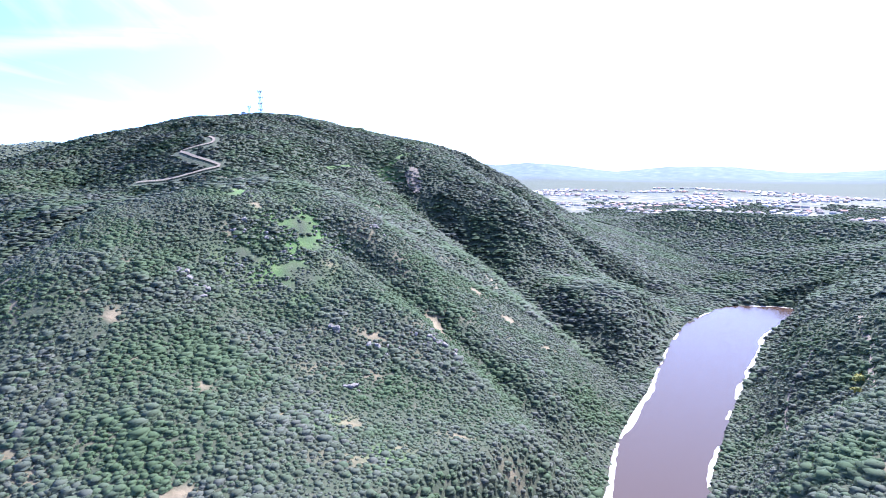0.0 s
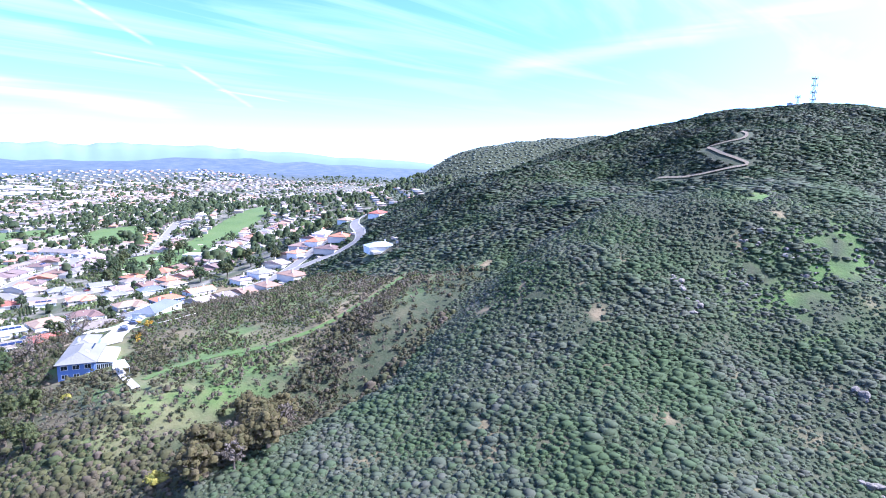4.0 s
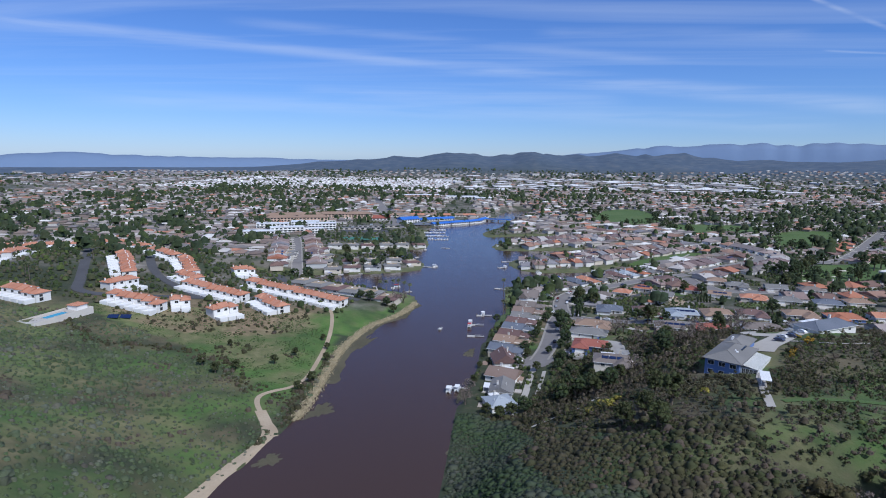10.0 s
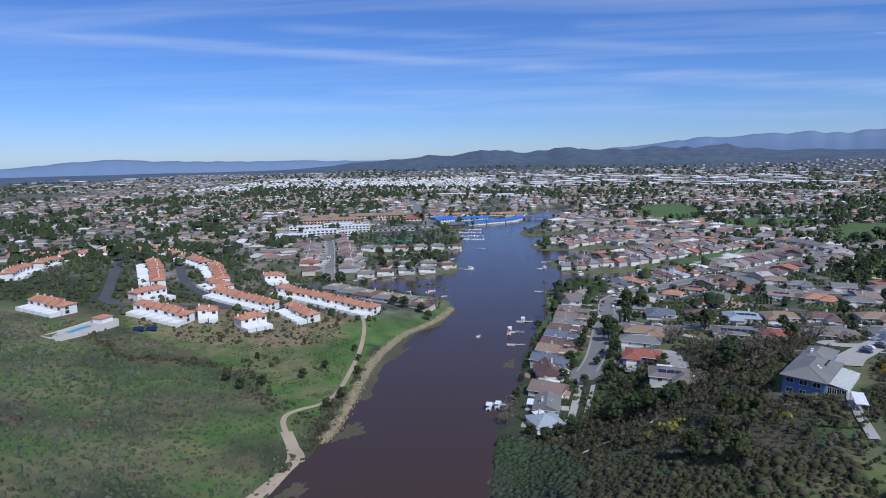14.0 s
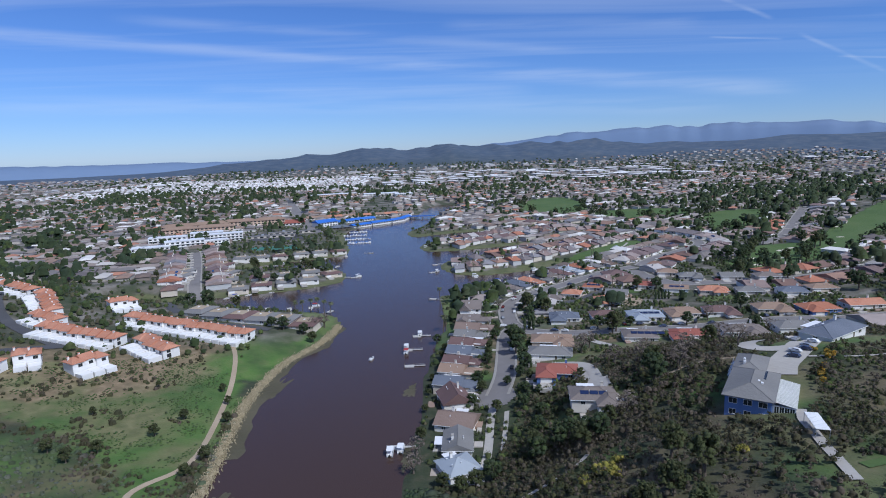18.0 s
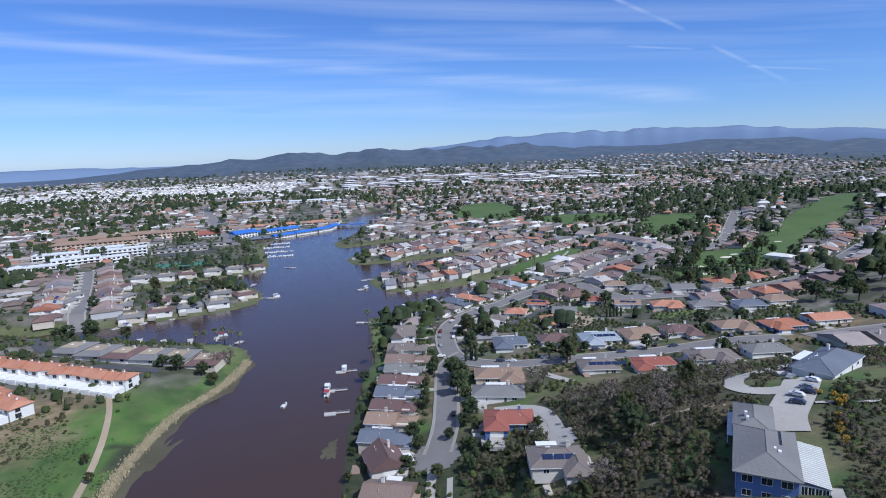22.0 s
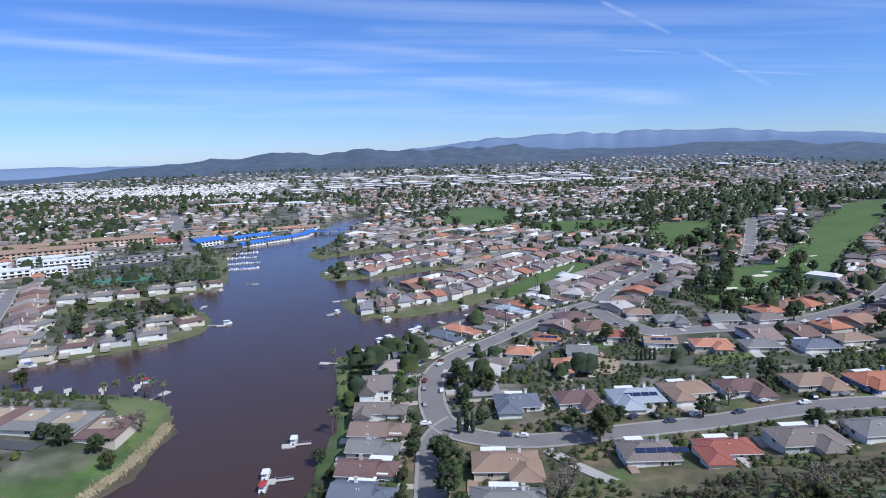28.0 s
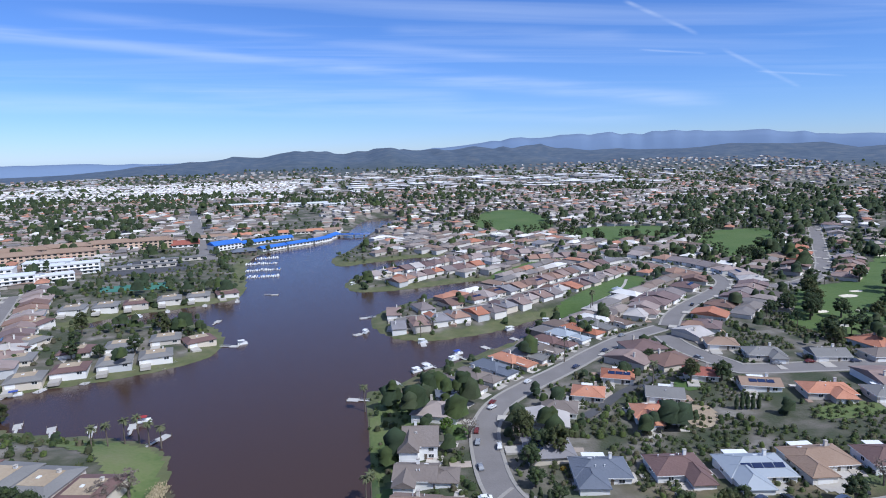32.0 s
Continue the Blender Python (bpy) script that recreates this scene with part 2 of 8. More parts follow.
M["asphalt"] = mat("worn_asphalt", [(0.163, 0.15, 0.143), (0.221, 0.205, 0.198)], 1.5, 0.9, 0.2)
M["drive_asphalt"] = mat("dark_asphalt", [(0.06, 0.06, 0.065), (0.085, 0.085, 0.09)], 1.5, 0.9, 0.2)
M["concrete"] = mat("concrete", [(0.351, 0.321, 0.283), (0.488, 0.459, 0.41)], 0.8, 0.9, 0.2)
M["dark_dirt"] = mat("trodden_earth", [(0.14, 0.108, 0.078), (0.21, 0.165, 0.12)], 0.8, 0.95, 0.5)
M["kerb"] = mat("weathered_kerb_concrete", [(0.26, 0.24, 0.215), (0.35, 0.33, 0.30)], 0.8, 0.9, 0.2)
M["dirt"] = mat("sandy_dirt", [(0.30, 0.23, 0.155), (0.43, 0.35, 0.25)], 0.8, 0.95, 0.5)
M["turf"] = mat("mown_turf", [(0.052, 0.098, 0.020), (0.075, 0.122, 0.030), (0.105, 0.135, 0.045)], 0.35, 0.95, 0.2)
M["lawn"] = mat("garden_lawn", [(0.05, 0.10, 0.02), (0.12, 0.15, 0.05), (0.16, 0.16, 0.08)], 0.6, 0.95, 0.3)
M["sand"] = mat("bunker_sand", [(0.62, 0.56, 0.44), (0.72, 0.66, 0.54)], 1.0, 0.95)
M["reed"] = mat("dry_reeds", [(0.27, 0.224, 0.135), (0.354, 0.302, 0.198), (0.229, 0.192, 0.114)], 3.0, 0.95, 0.8, vary="island")
M["roof"] = mat("roof_shingles", [(0.17, 0.105, 0.085), (0.23, 0.155, 0.13), (0.19, 0.16, 0.155), (0.28, 0.22, 0.20), (0.14, 0.09, 0.085), (0.25, 0.155, 0.115), (0.21, 0.20, 0.21), (0.31, 0.26, 0.24), (0.36, 0.15, 0.09), (0.17, 0.12, 0.115), (0.24, 0.175, 0.155), (0.28, 0.17, 0.125), (0.40, 0.37, 0.35)], 2.0, 0.85, 0.4, vary="object", spread=0.15)
M["roof_far"] = mat("far_roof_shingles", [(0.16, 0.12, 0.10), (0.20, 0.15, 0.125), (0.17, 0.155, 0.15), (0.24, 0.20, 0.175), (0.13, 0.11, 0.105), (0.24, 0.165, 0.125), (0.62, 0.60, 0.57), (0.33, 0.29, 0.26), (0.36, 0.17, 0.11), (0.17, 0.15, 0.14), (0.45, 0.42, 0.39), (0.26, 0.22, 0.2)], 1.0, 0.85, 0.2, vary="island", spread=0.15)
M["tile"] = mat("terracotta_tiles", [(0.36, 0.15, 0.085), (0.46, 0.21, 0.13), (0.50, 0.27, 0.18)], 2.2, 0.85, 0.6, reach=0.5)
M["stucco"] = mat("stucco", [(0.62, 0.58, 0.52), (0.70, 0.67, 0.62), (0.55, 0.50, 0.44), (0.74, 0.72, 0.69), (0.60, 0.53, 0.44), (0.5, 0.5, 0.5)], 1.5, 0.9, 0.2, vary="object", spread=0.08)
M["white"] = mat("white_paint", [(0.72, 0.71, 0.69), (0.82, 0.81, 0.79)], 0.7, 0.8)
M["metal_white"] = mat("white_metal", [(0.7, 0.7, 0.7), (0.8, 0.8, 0.8)], 0.7, 0.4)
M["blue_wall"] = mat("blue_siding", [(0.10, 0.17, 0.38), (0.14, 0.22, 0.45)], 1.0, 0.8)
M["grey_roof"] = mat("grey_composition_roof", [(0.16, 0.156, 0.152), (0.216, 0.208, 0.2)], 1.2, 0.85, 0.4)
M["blue_grey_roof"] = mat("blue_grey_roof", [(0.104, 0.12, 0.152), (0.152, 0.168, 0.208)], 1.2, 0.8, 0.4)
M["pale_blue_roof"] = mat("pale_blue_metal_roof", [(0.288, 0.32, 0.36), (0.36, 0.392, 0.424)], 0.8, 0.55)
M["marina_blue"] = mat("bright_blue_roof", [(0.03, 0.12, 0.46), (0.05, 0.18, 0.55)], 0.6, 0.6)
M["dark_glass"] = mat("window_glass", [(0.02, 0.025, 0.03), (0.04, 0.05, 0.06)], 0.5, 0.08)
M["solar"] = mat("solar_cells", [(0.012, 0.02, 0.06), (0.02, 0.035, 0.10)], 1.0, 0.15)
M["wood_deck"] = mat("grey_dock_boards", [(0.40, 0.38, 0.35), (0.55, 0.53, 0.50)], 1.5, 0.9, 0.3)
M["steel"] = mat("galvanised_steel", [(0.45, 0.46, 0.47), (0.6, 0.61, 0.62)], 1.0, 0.45, metal=0.6)
M["car_paint"] = mat("car_paint", [(0.6, 0.6, 0.6), (0.03, 0.03, 0.035), (0.25, 0.26, 0.28), (0.75, 0.75, 0.74), (0.05, 0.06, 0.1), (0.14, 0.03, 0.03)], 1.0, 0.25, vary="object", spread=0.03)
M["tyre"] = mat("rubber", [(0.02, 0.02, 0.02), (0.03, 0.03, 0.03)], 2.0, 0.9)
M["algae"] = mat("floating_weed", [(0.055, 0.05, 0.026), (0.115, 0.10, 0.06)], 0.6, 0.9, 0.5)
M["paving"] = mat("yard_paving", [(0.40, 0.36, 0.31), (0.48, 0.44, 0.39), (0.30, 0.21, 0.16), (0.36, 0.30, 0.25), (0.44, 0.40, 0.36)], 0.9, 0.9, 0.2, vary="island", spread=0.2)
M["tuft"] = mat("rough_grass", [(0.06, 0.105, 0.028), (0.085, 0.135, 0.036), (0.075, 0.1, 0.04)], 3.0, 0.9, 0.5, vary="island", spread=0.25, leafy=0.3)
M["hedge"] = mat("garden_shrubs", [(0.0377, 0.0595, 0.0188), (0.0551, 0.0812, 0.0247), (0.0812, 0.0986, 0.0348), (0.0653, 0.0711, 0.0319), (0.0986, 0.131, 0.0319), (0.12, 0.103, 0.0653)], 3.0, 0.85, 0.4, fuzz=0.1, vary="island", spread=0.4, leafy=0.4)
M["flower"] = mat("yellow_flowers", [(0.45, 0.25, 0.02), (0.16, 0.14, 0.03)], 2.0, 0.9, 0.6, vary="island")


def water_material():
    m = bpy.data.materials.new("lake_water")
    m.use_nodes = True
    n, l = m.node_tree.nodes, m.node_tree.links
    shader = n["Principled BSDF"]
    shader.inputs["Base Color"].default_value = (0.058, 0.0355, 0.027, 1)
    shader.inputs["Roughness"].default_value, shader.inputs["IOR"].default_value = 0.08, 1.33
    geo, waves, relief = n.new("ShaderNodeNewGeometry"), n.new("ShaderNodeTexNoise"), n.new("ShaderNodeBump")
    waves.inputs["Scale"].default_value, waves.inputs["Detail"].default_value = 2.2, 4
    relief.inputs["Strength"].default_value, relief.inputs["Distance"].default_value = 0.5, 0.12
    l.new(geo.outputs["Position"], waves.inputs["Vector"])
    l.new(waves.outputs["Fac"], relief.inputs["Height"]); l.new(relief.outputs[0], shader.inputs["Normal"])
    return m


def ground_material():
    """Soil, green grass, dry grass and built-up ground, mixed by what grows where; distant land takes a painted haze
    blue.
    """
    m = bpy.data.materials.new("ground_cover")
    m.use_nodes = True
    n, l = m.node_tree.nodes, m.node_tree.links
    shader = n["Principled BSDF"]
    shader.inputs["Roughness"].default_value = 0.95
    geo = n.new("ShaderNodeNewGeometry")
    cover = n.new("ShaderNodeAttribute"); cover.attribute_name = "cover"
    parts = n.new("ShaderNodeSeparateColor")
    l.new(cover.outputs["Color"], parts.inputs[0])

    def noise_ramp(scale, stops, detail=6):
        tex, ramp = n.new("ShaderNodeTexNoise"), n.new("ShaderNodeValToRGB")
        tex.inputs["Scale"].default_value, tex.inputs["Detail"].default_value = scale, detail
        l.new(geo.outputs["Position"], tex.inputs["Vector"]); l.new(tex.outputs["Fac"], ramp.inputs["Fac"])
        e = ramp.color_ramp.elements
        while len(e) < len(stops):
            e.new(0.5)
        for k, (p, c) in enumerate(stops):
            e[k].position, e[k].color = p, (*c, 1)
        return tex, ramp.outputs[0]

    tex, soil = noise_ramp(0.25, [(0.3, (0.026, 0.036, 0.016)), (0.5, (0.036, 0.046, 0.021)), (0.68, (0.054, 0.055, 0.030)), (0.84, (0.12, 0.092, 0.06))])
    _, grass = noise_ramp(0.12, [(0.3, (0.050, 0.115, 0.018)), (0.5, (0.080, 0.155, 0.028)), (0.72, (0.13, 0.165, 0.05))])
    _, dry = noise_ramp(0.2, [(0.3, (0.13, 0.10, 0.055)), (0.6, (0.23, 0.17, 0.10)), (0.8, (0.33, 0.25, 0.16))])
    _, town = noise_ramp(0.06, [(0.3, (0.036, 0.052, 0.022)), (0.44, (0.06, 0.066, 0.038)), (0.56, (0.13, 0.118, 0.095)), (0.72, (0.25, 0.23, 0.205))], 8)
    # Not a growth: haze blue laid into the colour of the distant hills.
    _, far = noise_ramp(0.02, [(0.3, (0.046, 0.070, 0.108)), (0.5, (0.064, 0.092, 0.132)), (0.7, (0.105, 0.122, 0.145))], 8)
    colour = soil
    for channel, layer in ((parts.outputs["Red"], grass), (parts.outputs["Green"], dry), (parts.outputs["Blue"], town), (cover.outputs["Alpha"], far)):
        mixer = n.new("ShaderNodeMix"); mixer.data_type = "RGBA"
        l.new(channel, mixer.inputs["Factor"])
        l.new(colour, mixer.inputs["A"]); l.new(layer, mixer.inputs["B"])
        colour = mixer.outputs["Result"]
    l.new(colour, shader.inputs["Base Color"])
    fine, relief = n.new("ShaderNodeTexNoise"), n.new("ShaderNodeBump")
    fine.inputs["Scale"].default_value, fine.inputs["Detail"].default_value = 0.8, 6
    l.new(geo.outputs["Position"], fine.inputs["Vector"])
    relief.inputs["Strength"].default_value, relief.inputs["Distance"].default_value = 0.6, 0.5
    l.new(fine.outputs["Fac"], relief.inputs["Height"]); l.new(relief.outputs[0], shader.inputs["Normal"])
    return m


M["water"], M["ground"] = water_material(), ground_material()


# ---- plan ----
# The lake, shore by shore, anticlockwise from the dam.
SHORE_EAST = [
    (336, -334), (328, -308), (307, -274), (277, -241), (242, -210), (208, -182), (180, -154), (153, -131),
    (128, -116), (110, -95), (55, -25), (15, 60), (-10, 120), (-19, 164), (-18, 183), (-17, 210),
    (-18, 232), (-16, 251), (-12, 282), (-9, 341), (-1, 395), (6, 420), (5, 451), (5, 470),
    (4, 505),
]
SHORE_INLETS = [
    (7, 511), (17, 509), (33, 529), (51, 537), (74, 556), (93, 567), (113, 590), (125, 597),
    (137, 604), (135, 614), (115, 607), (88, 588), (58, 579), (38, 578), (21, 588), (10, 614),
    (11, 639), (25, 661), (50, 682), (85, 692), (104, 719), (111, 735), (92, 733), (61, 722),
    (33, 715), (5, 713), (-6, 724), (-10, 746), (-4, 776), (27, 800), (62, 820), (96, 861),
    (66, 865), (12, 846), (-16, 828), (-26, 855), (-24, 893), (-12, 916), (7, 990), (15, 1062),
    (35, 1132), (65, 1231),
]
SHORE_WEST = [
    (49, 1291), (9, 1233), (-10, 1094), (-16, 1077), (-39, 1003), (-81, 968), (-104, 945), (-115, 882),
    (-88, 743), (-91, 714), (-106, 703), (-135, 689), (-160, 682), (-180, 666), (-185, 654), (-168, 655),
    (-132, 656), (-93, 644), (-78, 611), (-75, 592), (-80, 573), (-92, 562), (-109, 553), (-130, 545),
    (-149, 542), (-166, 534), (-247, 523), (-247, 503), (-159, 503), (-140, 495), (-121, 487), (-106, 485),
    (-77, 474), (-65, 458), (-62, 436), (-66, 413), (-73, 392), (-84, 373), (-89, 335), (-90, 312),
    (-84, 241), (-85, 224), (-89, 206), (-91, 187), (-95, 165), (-94, 146),
]
SHORE_SOUTH = [
    (-82, 105), (-48, 40), (10, -40), (70, -105), (119, -147), (132, -158), (149, -175), (170, -195),
    (195, -223), (227, -258), (269, -302), (286, -333), (313, -374),
]
# Streets: centre lines.
LAKE_CLOSE = [
    (24, 304), (28, 315), (31, 326), (35, 350), (38, 370), (41, 388), (47, 399), (54, 405),
]
BOW_STREET = [
    (210, 365), (174, 371), (141, 374), (103, 373), (77, 375), (60, 384), (50, 395), (46, 410),
    (48, 436), (51, 454), (61, 474), (78, 489), (102, 506), (128, 527), (151, 542), (176, 552),
]
BOW_EAST = [
    (222, 362), (253, 365), (310, 352), (380, 372),
]
VALLEY_ROAD = [
    (171, 538), (169, 521), (172, 504), (178, 487), (177, 482), (212, 475), (247, 468), (297, 480),
    (350, 500), (440, 563), (511, 617), (560, 640), (640, 690),
]
HILL_ROAD = [
    (310, 352), (333, 335), (346, 322), (356, 314), (378, 335), (401, 363), (417, 377), (440, 392), (470, 398),
]
HILL_HOUSES = [
    (364, 376), (338, 372), (384, 388), (312, 255), (420, 350), (300, 372), (445, 415), (158, 272),
]
NORTH_STREET = [
    (182, 554), (196, 575), (220, 598), (261, 630), (283, 654), (288, 679), (277, 714), (256, 755),
    (235, 799), (197, 846), (152, 923),
]
FAIRWAY_STREET = [
    (304, 634), (309, 629), (346, 641), (387, 677), (443, 752), (523, 856),
]
POINT_STREET = [
    (246, 746), (202, 717), (160, 683), (126, 661), (91, 635), (65, 623), (41, 617), (27, 617),
]
ISLE_STREET = [
    (239, 810), (185, 808), (140, 810), (90, 786), (56, 767), (25, 744),
]
WEST_AVENUE = [
    (-151, 881), (-175, 956), (-247, 1202), (-334, 1525),
]
WEST_LANE = [
    (-186, 517), (-207, 576), (-226, 632), (-242, 678), (-263, 734),
]
SHORE_TRAIL = [
    (-124, 399), (-112, 377), (-103, 339), (-97, 288), (-96, 263), (-109, 247), (-109, 237), (-99, 223),
    (-89, 213), (-88, 203), (-92, 184), (-94, 172), (-96, 157),
]
HOUSE_DRIVE = [
    (166, 304), (150, 298), (138, 292), (126, 284), (119, 275), (119, 267), (126, 262), (133, 262), (142, 268),
]
HOUSE_COURT = [
    (138, 267), (130, 259), (123, 253), (116, 247), (111, 239),
]
BRUSH_PATH = [(108, 262), (97, 269), (84, 266), (71, 265)]
LOWER_DRIVE = [(50, 325), (60, 321), (66, 313), (66, 300), (64, 288), (62, 278)]
GARDEN_RAMP = [
    (101, 212), (97, 206), (95, 198), (92, 190), (89, 180), (86, 170),
]
HILL_TRAIL = [
    (422, 92), (410, 69), (409, 49), (413, 31), (420, 41), (432, 53), (457, 70), (452, 57),
    (452, 44), (463, 42), (472, 48),
]
# Greens of the golf course, and the park.
GREEN_NEAR = [
    (249, 554), (329, 633), (365, 619), (600, 829), (784, 931), (738, 860), (439, 624), (364, 562),
    (284, 521), (250, 509),
]
GREEN_MID = [
    (388, 899), (496, 882), (407, 756), (316, 703),
]
GREEN_FAR = [
    (172, 1175), (285, 1302), (289, 1080), (230, 940), (165, 1026),
]
GREEN_STRIP = [
    (265, 1000), (412, 967), (374, 871), (286, 867), (246, 912),
]
PARK = [
    (125, 616), (222, 705), (238, 679), (140, 583),
]
PARK_WEST = [
    (114, 744), (175, 793), (181, 768), (125, 725),
]
MEADOW = [
    (-248, 309), (-240, 340), (-188, 349), (-119, 380), (-99, 349), (-90, 280), (-97, 249), (-119, 254),
    (-147, 282), (-193, 295),
]

# ---- the lie of the land ----
# Spot heights: east, north, height above the lake.
HILL_SPOTS = [
    (243, 3, 83), (193, -71, 43), (272, -56, 82), (459, 42, 134), (259, 25, 102), (221, 12, 73), (161, 35, 59), (126, -6, 42),
    (200, 59, 80), (193, -48, 47), (382, -198, 29), (323, -233, 28), (155, -35, 37), (150, -63, 29), (445, 139, 102), (236, -178, 18),
    (647, 16, 166), (500, -126, 106), (387, 64, 100), (436, -187, 78), (669, 169, 148), (647, 237, 133), (434, 180, 112), (340, -148, 42),
    (445, -105, 80), (260, -96, 48), (624, -64, 154), (646, -209, 119), (609, -252, 93), (522, -281, 50), (326, -278, 7), (452, -34, 110),
]
NORTH_SLOPE_SPOTS = [
    (251, 196, 55), (676, 230, 132), (610, 270, 113), (538, 307, 95), (508, 353, 82), (171, 130, 50), (135, 118, 38), (239, 111, 71),
    (149, 84, 52), (345, 129, 93), (115, 44, 42), (171, 195, 42), (354, 387, 36), (760, 100, 150), (760, -150, 110), (700, 420, 60),
]
EAST_BANK_SPOTS = [
    (11, 172, 14), (50, 166, 29), (55, 271, 16), (121, 250, 35), (50, 192, 25), (26, 239, 5), (78, 212, 32), (78, 157, 41),
    (103, 188, 38), (72, 272, 21), (57, 359, 8), (189, 381, 13), (225, 512, 10), (340, 487, 13), (435, 761, 12), (626, 765, 25),
    (286, 317, 22), (189, 345, 15), (166, 272, 36), (136, 268, 36), (112, 269, 34), (142, 312, 21), (190, 305, 26), (118, 390, 9), (138, 368, 9), (323, 571, 9), (126, 419, 6), (610, 575, 22), (34, 276, 6),
]
WEST_BANK_SPOTS = [
    (-172, 202, 16), (-169, 280, 9), (-126, 186, 6), (-216, 349, 18), (-261, 357, 25), (-186, 204, 21), (-108, 231, 3), (-128, 392, 8),
    (-186, 562, 6), (-270, 905, 6), (-169, 137, 42), (-242, 193, 36), (-340, 324, 30), (-136, 92, 40), (-118, 108, 26), (-330, 520, 20),
    (-304, 440, 31), (-262, 388, 23), (-300, 472, 28), (-262, 450, 25), (-235, 422, 18), (-345, 470, 33), (-362, 430, 31), (-405, 480, 24),
]
SOUTH_SPOTS = [
    (165, -221, 32), (142, -242, 52), (82, -173, 50), (328, -462, 36), (536, -496, -1), (441, -514, 18), (376, -382, 3), (956, -593, 26),
    (659, -783, 16), (785, -644, 17), (126, -180, 12), (0, -150, 70), (-120, -60, 80), (-250, 40, 70),
]
TOWN_SPOTS = [
    (100, 760, 4), (300, 900, 8), (0, 1250, 5), (-200, 1050, 6), (-420, 700, 10), (-250, 1400, 9), (450, 1150, 11), (750, 1000, 30),
    (100, 520, 5), (60, 640, 4), (150, 850, 5), (-110, 800, 4), (-200, 720, 6), (-520, 450, 22), (-600, 900, 10), (850, 760, 60),
    (300, 1300, 9), (20, 330, 5), (15, 420, 4), (25, 480, 4),
]
# Gullies down the hillside: line, depth, half width.
GULLIES = [([(253, -45), (227, -66), (200, -88), (178, -98), (154, -104), (140, -112)], 8, 11),
           ([(500, -100), (455, -118), (410, -140), (355, -158), (290, -165), (233, -174), (205, -172)], 16, 20),
           ([(590, -205), (500, -232), (440, -262), (385, -280), (330, -285)], 14, 20),
           ([(330, 60), (290, 90), (240, 105), (190, 110), (140, 112), (90, 128), (40, 135)], 7, 14)]
SHORE = SHORE_EAST + SHORE_INLETS + SHORE_WEST + SHORE_SOUTH


def smooth(x, low, high):
    k = np.clip((x - low) / (high - low), 0, 1)
    return k * k * (3 - 2 * k)


def inside(x, y, ring):
    """Which points lie within a closed outline."""
    hit = np.zeros(np.shape(x), bool)
    for (x0, y0), (x1, y1) in zip(ring, ring[1:] + ring[:1]):
        if y0 != y1:
            hit ^= ((y0 > y) != (y1 > y)) & (x < (x1 - x0) * (y - y0) / (y1 - y0) + x0)
    return hit


def away(x, y, line, closed=False):
    """The distance of points from a line of corners."""
    best = np.full(np.shape(x), 1e9)
    for (x0, y0), (x1, y1) in zip(line, line[1:] + (line[:1] if closed else [])):
        wx, wy = x1 - x0, y1 - y0
        k = np.clip(((x - x0) * wx + (y - y0) * wy) / max(1e-6, wx * wx + wy * wy), 0, 1)
        best = np.minimum(best, np.hypot(x - x0 - k * wx, y - y0 - k * wy))
    return best


def rounded(line, closed=False, rounds=2):
    """A line with its corners cut."""
    for _ in range(rounds):
        pairs = list(zip(line, line[1:] + (line[:1] if closed else [])))
        cut = [q for a, b in pairs for q in ((0.75 * a[0] + 0.25 * b[0], 0.75 * a[1] + 0.25 * b[1]), (0.25 * a[0] + 0.75 * b[0], 0.25 * a[1] + 0.75 * b[1]))]
        line = cut if closed else [line[0]] + cut[1:-1] + [line[-1]]
    return line


SPOTS = np.array(HILL_SPOTS + NORTH_SLOPE_SPOTS + EAST_BANK_SPOTS + WEST_BANK_SPOTS + SOUTH_SPOTS + TOWN_SPOTS, float)


def bend(r2):
    return 0.5 * r2 * np.log(r2 + 1e-9)


def fit_surface():
    p = SPOTS[:, :2] / 300
    n = len(p)
    a = np.zeros((n + 3, n + 3))
    a[:n, :n] = bend(((p[:, None] - p[None]) ** 2).sum(-1)) + 0.004 * np.eye(n)
    a[:n, n], a[:n, n + 1 : n + 3] = 1, p
    a[n, :n], a[n + 1 : n + 3, :n] = 1, p.T
    return p, np.linalg.solve(a, np.r_[SPOTS[:, 2], 0, 0, 0])


KNOTS, WEIGHTS = fit_surface()
# Skylines, by degrees clockwise from north and height: the near hills and the far range.
NEAR_HILLS = [(-60, 20), (-25, 25), (-17, 60), (-12.7, 92), (-7.9, 109), (-5.3, 150), (-1.1, 120), (3.0, 152), (6.0, 126), (8.2, 117),
              (13.4, 137), (21.0, 112), (28.1, 118), (33.3, 116), (40.4, 100), (51, 60), (60, 40), (95, 50), (106.2, 84), (109.4, 60), (114.7, 90),
              (118.8, 10), (121.8, 4), (124.4, 46), (127.0, 30), (129.3, 26), (133.1, -30), (136.7, -45), (140.2, 0), (150, 30), (180, 20)]
FAR_RANGE = [(-60, 30), (-47.7, 44), (-44.1, 70), (-38.0, 112), (-31.2, 87), (-21.2, 80), (-10, 70), (0, 90), (6.7, 130), (13.5, 192), (18.6, 208),
             (25.9, 217), (34.7, 209), (38.6, 180), (41.2, 170), (46, 130), (51, 112), (58, 60), (70, 40)]


def skyline(x, y, profile):
    bearing = np.degrees(np.arctan2(x, y))
    a, h = np.array(profile).T
    return np.interp(bearing, a, h)


